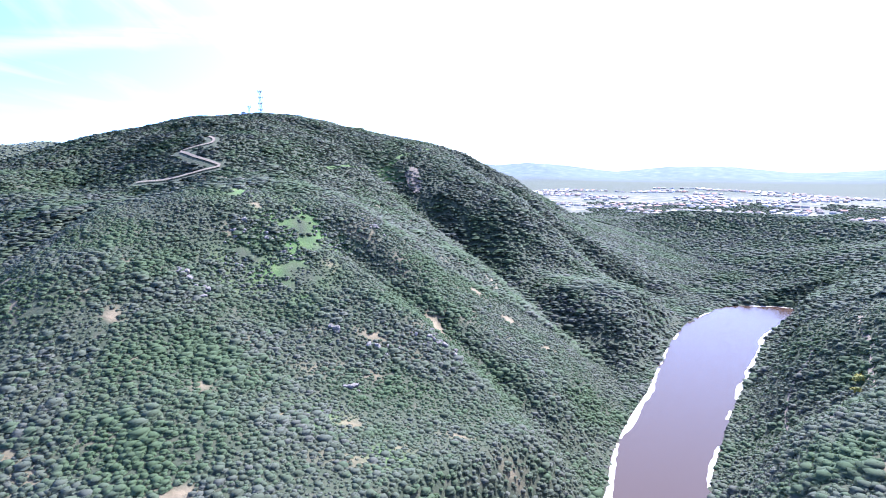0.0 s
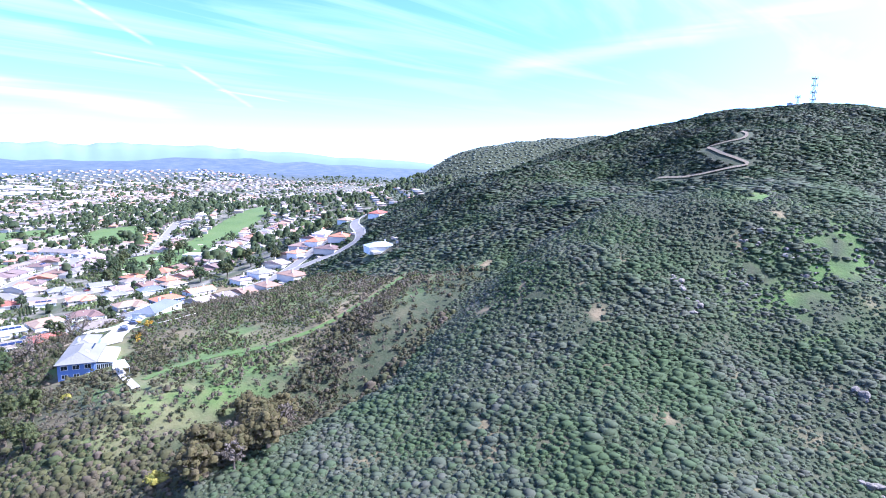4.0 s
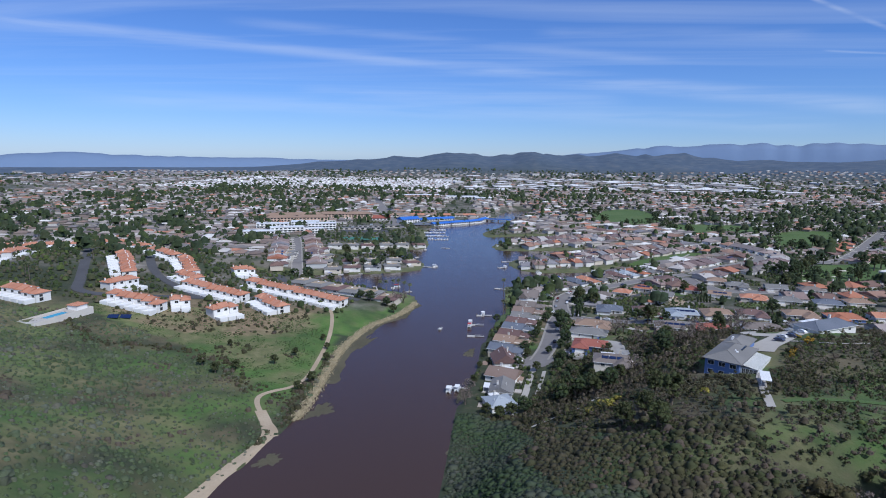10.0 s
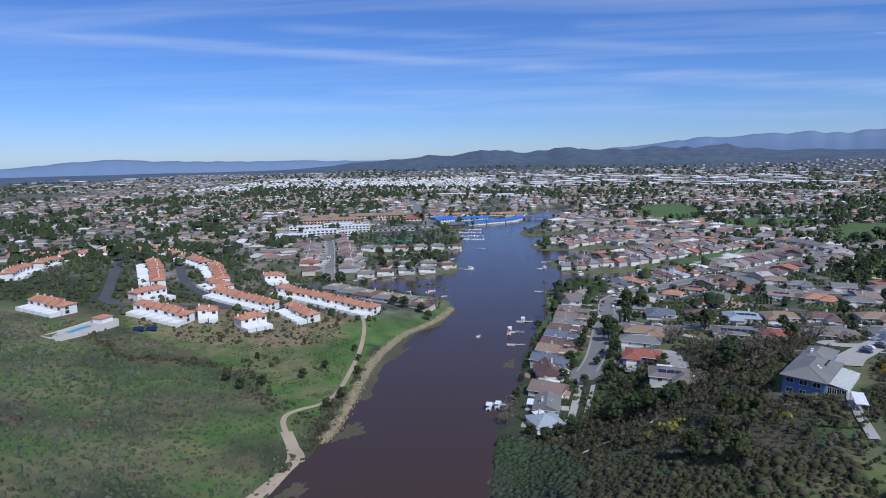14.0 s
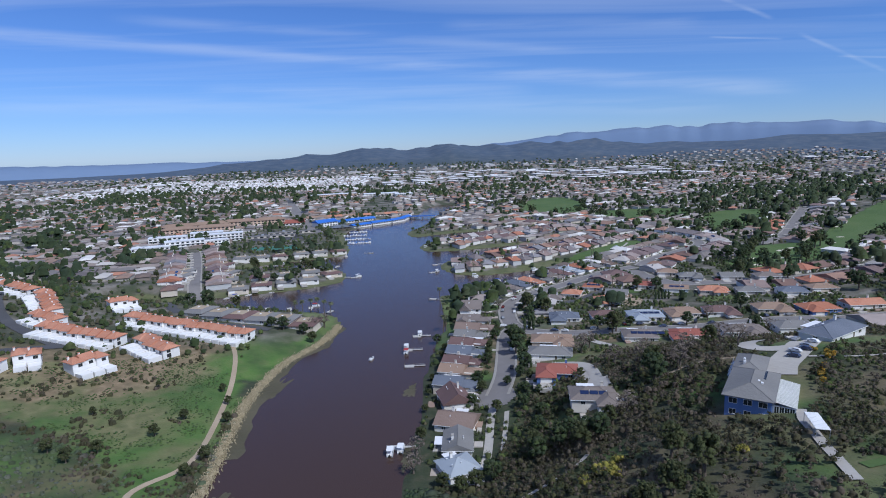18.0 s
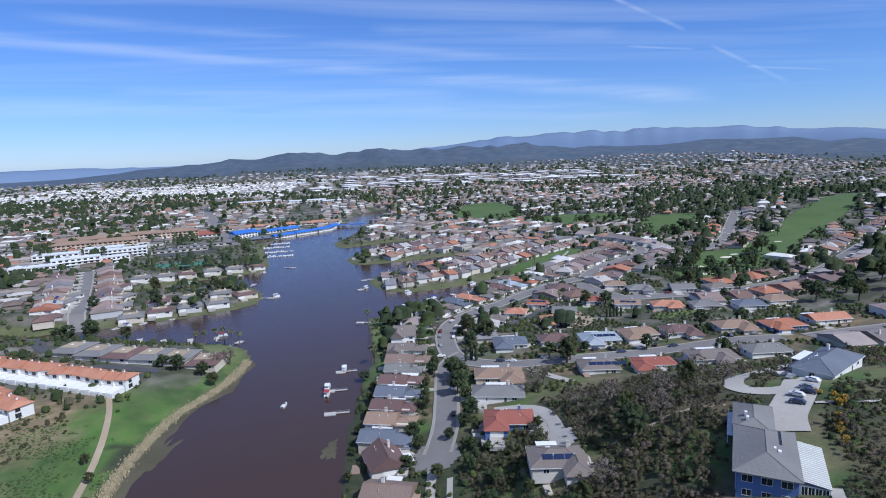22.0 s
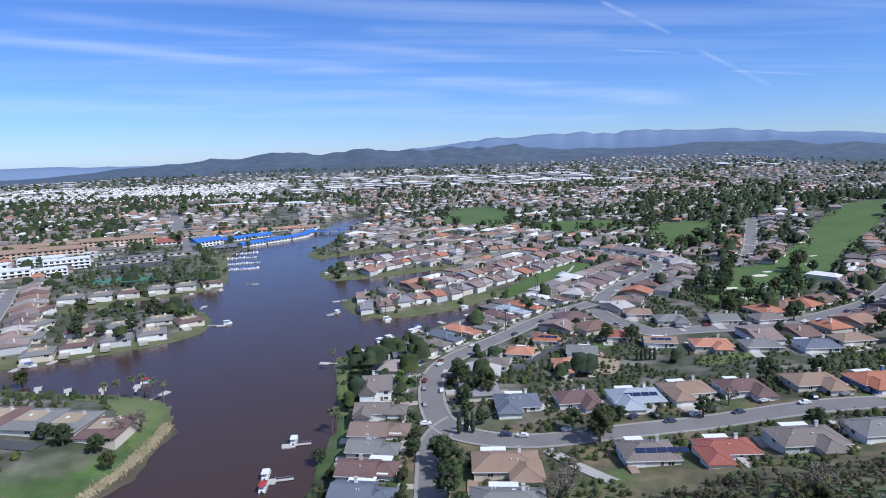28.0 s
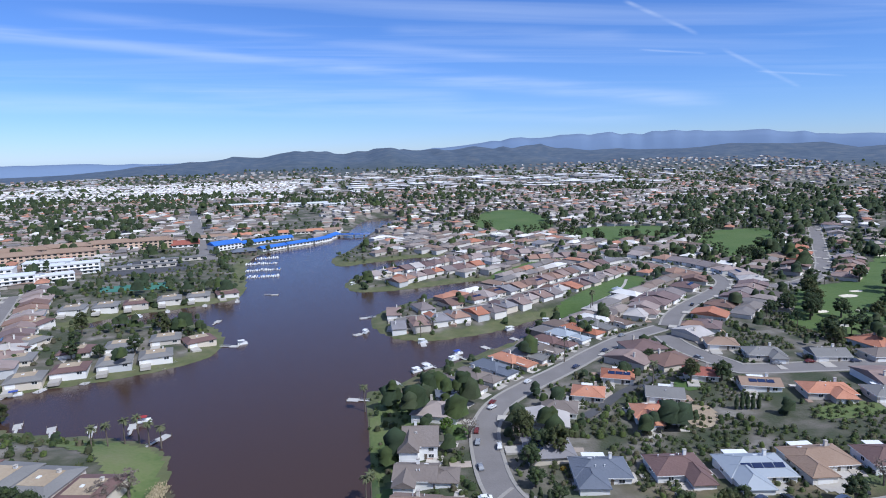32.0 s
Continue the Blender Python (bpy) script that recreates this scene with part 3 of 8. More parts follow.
def ripple(x, y, step, seed):
    """Smooth noise in numpy, about -1 to 1."""
    rng = np.random.default_rng(seed)
    table = rng.uniform(-1, 1, (64, 64))
    u, v = x / step, y / step
    i, j = np.floor(u).astype(int), np.floor(v).astype(int)
    a, b = u - i, v - j
    a, b = a * a * (3 - 2 * a), b * b * (3 - 2 * b)
    t = lambda di, dj: table[(i + di) % 64, (j + dj) % 64]
    return (t(0, 0) * (1 - a) + t(1, 0) * a) * (1 - b) + (t(0, 1) * (1 - a) + t(1, 1) * a) * b


def raw_height(x, y):
    p = np.stack([x, y], -1) / 300
    z = WEIGHTS[-3] + p @ WEIGHTS[-2:]
    for k, w in zip(KNOTS, WEIGHTS):
        z = z + w * bend(((p - k) ** 2).sum(-1))
    far = np.hypot(x - 100, y - 300)
    z = z + smooth(z, 25, 60) * (ripple(x, y, 42, 3) * 3.0 + ripple(x, y, 17, 4) * 1.3)
    for line, deep, wide in GULLIES:
        z = z - deep * np.exp(-((away(x, y, line) / wide) ** 2))
    flat = 10 - 34 * smooth(-y, 700, 2200) + ripple(x, y, 260, 5) * 4 + ripple(x, y, 90, 9) * 1.5
    spur = 160 * np.exp(-((away(x, y, [(1330, 350), (1130, 540), (1035, 610)]) / 150) ** 2))
    rim = 17 * np.exp(-((away(x, y, [(720, -560), (640, -650), (500, -650)]) / 60) ** 2))
    plain = flat + spur + rim
    z = z * (1 - smooth(far, 720, 1150)) + plain * smooth(far, 720, 1150)
    r = np.hypot(x, y)
    ring = np.maximum(skyline(x, y, NEAR_HILLS) - flat, 0)
    rough = 1 + 0.22 * ripple(x, y, 170, 6) + 0.12 * ripple(x, y, 60, 7)
    z = z + ring * np.exp(-(((r - 3900) / 420) ** 2)) * rough + 0.35 * ring * np.exp(-(((r - 3300) / 350) ** 2)) * (1 + 0.6 * ripple(x, y, 220, 8))
    z = z - 60 * smooth(r, 4350, 4800)
    z = z + rim * (1 - smooth(far, 720, 1150))
    shore = away(x, y, SHORE_LINE, True)
    wet = inside(x, y, SHORE_LINE)
    bank = np.minimum(0.9 * shore, 0.45) + np.maximum(z - 0.4, 0.5) * smooth(shore, 2, 26)
    dry_land = bank * (1 - smooth(shore, 60, 130)) + z * smooth(shore, 60, 130)
    z = np.where(wet, -0.25 - np.minimum(shore * 0.5, 2.5), dry_land)
    return z, wet, shore


SHORE_LINE = rounded(SHORE, True, 2)


def steps(low, high, near_low, near_high, fine):
    """Grid lines: evenly fine in the middle, then wider and wider."""
    mid = list(np.arange(near_low, near_high + 1e-6, fine))
    out, gap = [mid[-1]], fine
    while out[-1] < high:
        gap *= 1.12
        out.append(out[-1] + gap)
    back, gap = [mid[0]], fine
    while back[-1] > low:
        gap *= 1.12
        back.append(back[-1] - gap)
    return np.array(back[:0:-1] + mid + out[1:])


GX, GY = steps(-4850, 4850, -300, 700, 4.0), steps(-4850, 4850, -420, 940, 4.0)
XX, YY = np.meshgrid(GX, GY, indexing="ij")
ZZ, WET, SHORE_AWAY = raw_height(XX, YY)


def height(x, y):
    """The ground's height, from the sheet itself."""
    x, y = np.asarray(x, float), np.asarray(y, float)
    i = np.clip(np.searchsorted(GX, x) - 1, 0, len(GX) - 2)
    j = np.clip(np.searchsorted(GY, y) - 1, 0, len(GY) - 2)
    a, b = (x - GX[i]) / (GX[i + 1] - GX[i]), (y - GY[j]) / (GY[j + 1] - GY[j])
    return (ZZ[i, j] * (1 - a) + ZZ[i + 1, j] * a) * (1 - b) + (ZZ[i, j + 1] * (1 - a) + ZZ[i + 1, j + 1] * a) * b


def at(x, y):
    return float(height(x, y))


# ---- mesh helpers ----
def mesh_of(name, verts, faces, material, smoothed=False):
    """A mesh from arrays: faces all with the same number of corners."""
    verts, faces = np.asarray(verts, np.float32), np.asarray(faces, np.int32)
    me = bpy.data.meshes.new(name)
    k = faces.shape[1]
    me.vertices.add(len(verts)); me.loops.add(faces.size); me.polygons.add(len(faces))
    me.vertices.foreach_set("co", verts.ravel())
    me.loops.foreach_set("vertex_index", faces.ravel())
    me.polygons.foreach_set("loop_start", np.arange(0, faces.size, k, dtype=np.int32))
    me.polygons.foreach_set("use_smooth", np.full(len(faces), smoothed))
    me.update(calc_edges=True)
    if material:
        me.materials.append(material)
    return me


def thing(name, me, label, category, group="", kind="", parent=None):
    ob = new(name, me)
    if parent:
        ob.parent = parent
    return tagged(ob, label, category, group, kind)


def part(name, bm, material, parent, label=""):
    """Links a bmesh, or a mesh, as one mesh object under a thing or part."""
    if isinstance(bm, bmesh.types.BMesh):
        me = bpy.data.meshes.new(name)
        bm.to_mesh(me)
        bm.free()
    else:
        me = bm
    if material and not me.materials:
        me.materials.append(material)
    ob = new(name, me)
    ob.parent = parent
    return tagged(ob, label)


def block(bm, x0, x1, y0, y1, z0, z1, bevel=0.0):
    """A box in a bmesh."""
    v = [bm.verts.new(p) for p in ((x0, y0, z0), (x1, y0, z0), (x1, y1, z0), (x0, y1, z0), (x0, y0, z1), (x1, y0, z1), (x1, y1, z1), (x0, y1, z1))]
    f = [bm.faces.new([v[k] for k in q]) for q in ((3, 2, 1, 0), (4, 5, 6, 7), (0, 1, 5, 4), (1, 2, 6, 5), (2, 3, 7, 6), (3, 0, 4, 7))]
    if bevel:
        bmesh.ops.bevel(bm, geom=list({e for g in f for e in g.edges}), offset=bevel, segments=1, affect="EDGES")
    return v


def box(name, parent, material, x0, x1, y0, y1, z0, z1, bevel=0.0, label=""):
    bm = bmesh.new()
    block(bm, x0, x1, y0, y1, z0, z1, bevel)
    return part(name, bm, material, parent, label)


def tube(bm, a, b, r0, r1, sides=6):
    """A tapered tube from a to b."""
    a, b = Vector(a), Vector(b)
    q = (b - a).to_track_quat("Z", "Y")
    rings = [[bm.verts.new(p + q @ Vector((r * math.cos(k * math.tau / sides), r * math.sin(k * math.tau / sides), 0))) for k in range(sides)] for p, r in ((a, r0), (b, r1))]
    for k in range(sides):
        bm.faces.new((rings[0][k], rings[0][(k + 1) % sides], rings[1][(k + 1) % sides], rings[1][k]))
    bm.faces.new(rings[1]); bm.faces.new(rings[0][::-1])


def along(line, step):
    """Points every step metres along a line of corners, with the way it runs there."""
    p = np.array(line, float)
    d = np.hypot(*np.diff(p, axis=0).T)
    s = np.r_[0, np.cumsum(d)]
    n = max(2, int(round(s[-1] / step)) + 1)
    k = np.linspace(0, s[-1], n)
    q = np.stack([np.interp(k, s, p[:, 0]), np.interp(k, s, p[:, 1])], -1)
    w = np.gradient(q, axis=0)
    return q, w / np.maximum(1e-6, np.hypot(w[:, 0], w[:, 1]))[:, None]


def strip(name, line, low, high, lift, material, thick=0.0):
    """A ribbon laid on the ground between two offsets from a line: low and high metres to its right."""
    q, w = along(rounded(line), 3.0)
    side = np.stack([w[:, 1], -w[:, 0]], -1)
    across = np.linspace(low, high, max(2, int((high - low) / 2.5) + 1))
    grid = q[:, None] + side[:, None] * across[None, :, None]
    z = height(grid[..., 0], grid[..., 1]) + lift
    n, m = z.shape
    verts = np.concatenate([grid, z[..., None]], -1).reshape(-1, 3)
    i, j = np.meshgrid(np.arange(n - 1), np.arange(m - 1), indexing="ij")
    a = (i * m + j).ravel()
    faces = np.stack([a, a + 1, a + m + 1, a + m], -1)
    if thick:
        rim = [k * m for k in range(n)], [k * m + m - 1 for k in range(n)]
        extra, base = [], len(verts)
        for edge, flip in ((rim[0], True), (rim[1], False)):
            lower = verts[edge] - (0, 0, thick)
            verts = np.concatenate([verts, lower])
            for k in range(n - 1):
                f = (edge[k], edge[k + 1], base + k + 1, base + k)
                extra.append(f if flip else f[::-1])
            base += n
        faces = np.concatenate([faces, extra])
    return mesh_of(name, verts, faces[:, ::-1], material)


def sheet(name, ring, lift, material, step=4.0, soft=True):
    """A patch of ground within an outline, laid on the land."""
    ring = rounded(ring, True) if soft else ring
    r = np.array(ring)
    xs, ys = np.arange(r[:, 0].min() - step, r[:, 0].max() + step, step), np.arange(r[:, 1].min() - step, r[:, 1].max() + step, step)
    x, y = np.meshgrid(xs, ys, indexing="ij")
    ok = inside(x[:-1, :-1] + step / 2, y[:-1, :-1] + step / 2, ring)
    z = height(x, y) + lift
    m = len(ys)
    i, j = np.nonzero(ok)
    a = i * m + j
    faces = np.stack([a, a + m, a + m + 1, a + 1], -1)
    used, flat = np.unique(faces, return_inverse=True)
    verts = np.stack([x, y, z], -1).reshape(-1, 3)[used]
    return mesh_of(name, verts, flat.reshape(-1, 4), material, True)


# ---- ground and water ----
GREENS = [rounded(g, True) for g in (GREEN_NEAR, GREEN_MID, GREEN_FAR, GREEN_STRIP, PARK, PARK_WEST)]
STREETS = {"lake_close": (LAKE_CLOSE, 4.3), "bow_street": (BOW_STREET, 4.7), "bow_street_east": (BOW_EAST, 4.6), "valley_road": (VALLEY_ROAD, 5.2), "hill_road": (HILL_ROAD, 3.4),
           "north_street": (NORTH_STREET, 4.8), "fairway_street": (FAIRWAY_STREET, 5.2), "point_street": (POINT_STREET, 4.0),
           "isle_street": (ISLE_STREET, 4.0), "west_avenue": (WEST_AVENUE, 8.0), "west_lane": (WEST_LANE, 4.5)}
ALL_STREETS = [rounded(line) for line, _ in STREETS.values()]


def in_greens(x, y):
    out = np.zeros(np.shape(x), bool)
    for g in GREENS:
        out |= inside(x, y, g)
    return out


def off_streets(x, y):
    best = np.full(np.shape(x), 1e9)
    for line in ALL_STREETS:
        best = np.minimum(best, away(x, y, line))
    return best


def build_ground():
    n, m = XX.shape
    verts = np.stack([XX, YY, ZZ], -1).reshape(-1, 3)
    i, j = np.meshgrid(np.arange(n - 1), np.arange(m - 1), indexing="ij")
    a = (i * m + j).ravel()
    me = mesh_of("ground", verts, np.stack([a, a + m, a + m + 1, a + 1], -1), M["ground"], True)
    x, y, z = XX.ravel(), YY.ravel(), ZZ.ravel()
    grass = inside(x, y, rounded(MEADOW, True)).astype(float) * (0.75 + 0.25 * ripple(x, y, 30, 21))
    orchard = smooth(y, 120, 150) * (1 - smooth(y, 330, 360)) * smooth(x, 20, 50) * (1 - smooth(x, 300, 330)) * (1 - smooth(z, 75, 88))
    grass = np.maximum(grass, orchard * np.clip(0.25 + 0.6 * ripple(x, y, 22, 22) + 0.3 * ripple(x, y, 7, 27), 0, 0.7))
    streak = np.exp(-(away(x, y, [(289, 16), (273, -1), (259, -20), (227, -18)]) / 15) ** 2) + 0.8 * np.exp(-(away(x, y, [(259, -29), (236, -2), (216, 9)]) / 12) ** 2)
    streak = np.clip(streak, 0, 1) * np.clip(0.45 + 0.8 * ripple(x, y, 7, 25), 0, 0.8)
    for px, py, pr in ((204, -21, 6), (133, -21, 8), (506, -100, 12), (114, -40, 6)):
        streak = np.maximum(streak, 0.8 * np.exp(-((np.hypot(x - px, y - py) / pr) ** 2)))
    grass = np.maximum(grass, 0.9 * streak)
    west_slope = smooth(-x, 88, 100) * (1 - smooth(y, 300, 335)) * smooth(y, 10, 40)
    grass = np.maximum(grass, west_slope * np.clip(0.4 + 0.6 * ripple(x, y, 26, 28) + 0.3 * ripple(x, y, 8, 29), 0, 0.75))
    point_green = inside(x, y, rounded([(-119, 374), (-121, 392), (-106, 402), (-92, 418), (-76, 428), (-70, 412), (-78, 384), (-88, 345), (-100, 345)], True))
    grass = np.maximum(grass, point_green * np.clip(0.75 + 0.4 * ripple(x, y, 9, 30), 0, 1))
    lakeside = (SHORE_AWAY.ravel() < 13) & (y > 380) & (y < 900)
    grass = np.maximum(grass, 0.45 * lakeside)
    dry = np.exp(-(away(x, y, [(-250, 345), (-200, 358), (-150, 372), (-130, 385)]) / 16) ** 2) * 0.8
    bank_slope = [(-240, 316), (-215, 336), (-195, 348), (-150, 368), (-128, 378), (-118, 352), (-126, 332), (-158, 312), (-200, 303)]
    dry = np.maximum(dry, np.clip(0.75 + 0.5 * ripple(x, y, 12, 24), 0, 1) * (inside(x, y, rounded(bank_slope, True)) + 0.5 * (away(x, y, bank_slope, True) < 5)).clip(0, 1))
    dry = np.maximum(dry, orchard * np.clip(0.22 + 0.4 * ripple(x, y, 15, 23) + 0.3 * ripple(x, y, 6, 26), 0, 0.5))
    dry = np.maximum(dry, 0.75 * np.exp(-(away(x, y, [(215, 190), (195, 168), (170, 164)]) / 11) ** 2))
    dry = np.maximum(dry, 0.9 * np.exp(-(((x + 169) / 22) ** 2 + ((y - 137) / 12) ** 2)))
    dry = np.maximum(dry, 0.3 * lakeside * (y > 436))
    dry = np.maximum(dry, west_slope * np.clip(0.2 + 0.4 * ripple(x, y, 18, 46) + 0.3 * ripple(x, y, 6, 47), 0, 0.5))
    town = smooth(y, 375, 420) * (1 - smooth(z, 30, 50)) * (1 - smooth(np.hypot(x, y), 2600, 3300))
    town = np.maximum(town, smooth(np.hypot(x, y), 960, 1010) * (y < -400) * (x > 350) * (1 - smooth(np.hypot(x, y), 1500, 1900)))
    town *= 1 - 0.9 * in_greens(x, y)
    town *= 1 - 0.85 * lakeside
    grass = np.maximum(grass, in_greens(x, y))
    # Weight of the painted haze blue, rising with distance.
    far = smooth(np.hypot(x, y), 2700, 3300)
    gardens = smooth(y, 300, 330) * (1 - smooth(y, 560, 600)) * smooth(x, 10, 20) * (1 - smooth(x, 290, 310)) * (z < 22)
    grass = np.maximum(grass, gardens * np.clip(1.4 * ripple(x, y, 9, 51), 0, 0.8))
    dry = np.maximum(dry, gardens * np.clip(0.25 + 1.1 * ripple(x, y, 8, 52), 0, 0.85))
    paths = np.clip(2.2 * ripple(x, y, 11, 53) - 0.9, 0, 1) * (z > 15) * (y < 130) * (y > -140) * (x > 40) * (x < 420)
    dry = np.maximum(dry, 0.9 * paths)
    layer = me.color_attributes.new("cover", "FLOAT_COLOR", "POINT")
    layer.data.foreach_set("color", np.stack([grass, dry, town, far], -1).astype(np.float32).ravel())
    thing("ground", me, "rolling land with scrub, meadow and built-up ground", "ground", kind="structure")


build_ground()


def build_water():
    ring = SHORE_LINE
    r = np.array(ring)
    bm = bmesh.new()
    mid = [bm.verts.new((x, y, 0.0)) for x, y in ((r[:, 0].min() - 40, r[:, 1].min() - 60), (r[:, 0].max() + 40, r[:, 1].min() - 60), (r[:, 0].max() + 40, r[:, 1].max() + 40), (r[:, 0].min() - 40, r[:, 1].max() + 40))]
    bm.faces.new(mid)
    me = bpy.data.meshes.new("lake")
    bm.to_mesh(me); bm.free()
    me.materials.append(M["water"])
    thing("lake", me, "muddy brown lake with small ripples", "lake", kind="structure")


build_water()
for street, (line, half) in STREETS.items():
    thing(street, strip(street, line, -half, half, 0.22, M["asphalt"]), "worn grey asphalt residential street", "street", kind="structure")
    for low, high in ((-half - 1.3, -half), (half, half + 1.3)):
        thing("pavement", strip("pavement", line, low, high, 0.36, M["kerb"], 0.3), "pale concrete kerb and pavement beside a street", "pavement", kind="structure")


# ---- plants in great numbers ----
def dome(seed, sides=6, rings=2):
    """A low-poly lump of foliage, open below: unit radius, uneven."""
    rng = np.random.default_rng(seed)
    verts = [(0, 0, 1.0 + rng.uniform(-0.15, 0.1))]
    for r in range(1, rings + 1):
        a = r / rings * math.radians(105)
        for k in range(sides):
            t = (k + 0.5 * (r % 2) + rng.uniform(-0.2, 0.2)) * math.tau / sides
            w = rng.uniform(0.75, 1.15)
            verts.append((math.sin(a) * math.cos(t) * w, math.sin(a) * math.sin(t) * w, math.cos(a) * w))
    faces = [(0, 1 + k, 1 + (k + 1) % sides) for k in range(sides)]
    for r in range(rings - 1):
        o, p = 1 + r * sides, 1 + (r + 1) * sides
        for k in range(sides):
            b = (k + 1) % sides
            faces += [(o + k, p + k, o + b), (o + b, p + k, p + b)]
    return np.array(verts), np.array(faces)


DOMES = [dome(100 + k) for k in range(8)]
LOW_DOMES = [dome(300 + k, 5) for k in range(8)]
FULL_DOMES = [dome(200 + k, 7, 3) for k in range(8)]


def lumps(name, centres, radii, rng, shapes, material, squash=0.85):
    """Many lumps of foliage in one mesh."""
    vs, fs, base = [], [], 0
    pick = rng.integers(0, len(shapes), len(centres))
    for s, (v, f) in enumerate(shapes):
        sel = np.nonzero(pick == s)[0]
        if not len(sel):
            continue
        t = rng.uniform(0, math.tau, len(sel))
        c, sn = np.cos(t)[:, None], np.sin(t)[:, None]
        r = radii[sel][:, None]
        x = (v[None, :, 0] * c - v[None, :, 1] * sn) * r
        y = (v[None, :, 0] * sn + v[None, :, 1] * c) * r
        z = v[None, :, 2] * r * squash * rng.uniform(0.8, 1.2, (len(sel), 1))
        p = np.stack([x, y, z], -1) + centres[sel][:, None]
        vs.append(p.reshape(-1, 3))
        fs.append((f[None] + (np.arange(len(sel)) * len(v))[:, None, None] + base).reshape(-1, 3))
        base += p.shape[0] * p.shape[1]
    return mesh_of(name, np.concatenate(vs), np.concatenate(fs), material, True)


def scatter(rng, x0, x1, y0, y1, gap):
    """A jittered grid of places."""
    xs, ys = np.arange(x0, x1, gap), np.arange(y0, y1, gap)
    x, y = np.meshgrid(xs, ys)
    return (x + rng.uniform(-0.45, 0.45, x.shape) * gap).ravel(), (y + rng.uniform(-0.45, 0.45, x.shape) * gap).ravel()


def leaf_cloud(name, centres, radii, per, size, rng, material, squash=0.85):
    """Small leaf blades on the outside of many bushes, in one mesh."""
    n = len(centres) * per
    c, r = np.repeat(centres, per, 0), np.repeat(radii, per)
    u, t = rng.uniform(-0.15, 1, n), rng.uniform(0, math.tau, n)
    s = np.sqrt(1 - u * u)
    out = np.stack([s * np.cos(t), s * np.sin(t), u], -1)
    p = c + out * (r * rng.uniform(0.7, 1.12, n))[:, None] * (1, 1, squash)
    a = out + rng.normal(0, 0.7, (n, 3))
    a /= np.linalg.norm(a, axis=1)[:, None]
    b = np.cross(a, rng.normal(0, 1, (n, 3)))
    b /= np.linalg.norm(b, axis=1)[:, None]
    d = np.cross(a, b)
    k = (rng.uniform(*size, n) * 0.5)[:, None]
    e = k * rng.uniform(0.5, 1.0, (n, 1))
    quad = np.stack([p - b * k, p - d * e, p + b * k, p + d * e], 1).reshape(-1, 3)
    return mesh_of(name, quad, np.arange(n * 4).reshape(-1, 4), material)


def bushes(name, label, centres, radii, rng, material, per, size, squash=0.85, category="bushes", core=0.86):
    """Bushes: a dark core of lumps, and leaves over it."""
    root = thing(name, lumps(name, centres, radii * core, rng, DOMES, material, squash), label, category, kind="stuff")
    tagged(part("leaves", leaf_cloud("leaves", centres, radii, per, size, rng, material, squash), None, root), kind="stuff")


CLEAR_LINES = [(rounded(HILL_TRAIL), 5.0), (rounded(SHORE_TRAIL), 2.6), (rounded(HOUSE_DRIVE), 5.5), (rounded(HOUSE_COURT), 8.0), (rounded(GARDEN_RAMP), 2.6), ([(92, 176), (112, 178), (135, 170), (160, 160), (190, 158), (225, 165)], 3.4), (LOWER_DRIVE, 4.2), (BRUSH_PATH, 1.6)]
YARDS = [(52, 308), (56, 267)]
BIG_HOUSE = [(78, 220), (92, 208), (98, 203), (116, 226), (113, 240), (118, 252), (104, 259), (92, 242)]


def open_ground(x, y):
    ok = ~inside(x, y, SHORE_LINE) & (away(x, y, SHORE_LINE, True) > 1.5) & (off_streets(x, y) > 8)
    for line, gap in CLEAR_LINES:
        ok &= away(x, y, line) > gap
    for px, py in HILL_HOUSES:
        ok &= np.hypot(x - px, y - py) > 15
    for px, py in YARDS:
        ok &= np.hypot(x - px, y - py) > 13
    return ok & ~inside(x, y, BIG_HOUSE)


def chaparral(x, y, z):
    """Where the hillside scrub grows."""
    hill = (x > 40) & (y < 115) & (y > -420) & (x < 900)
    upper = (x > 225) & (y >= 115) & (y < 470) & (z > 24) & (x > 190 + 0.55 * (y - 115))
    brink = (x > -16) & (x < 14) & (y >= 200) & (y < 240)
    foot = (x > -16) & (x < 75) & (y >= 100) & (y < 222) & (y < 228 - 0.9 * x)
    south = (y < 100) & (x <= 40)
    return hill | upper | foot | brink | south


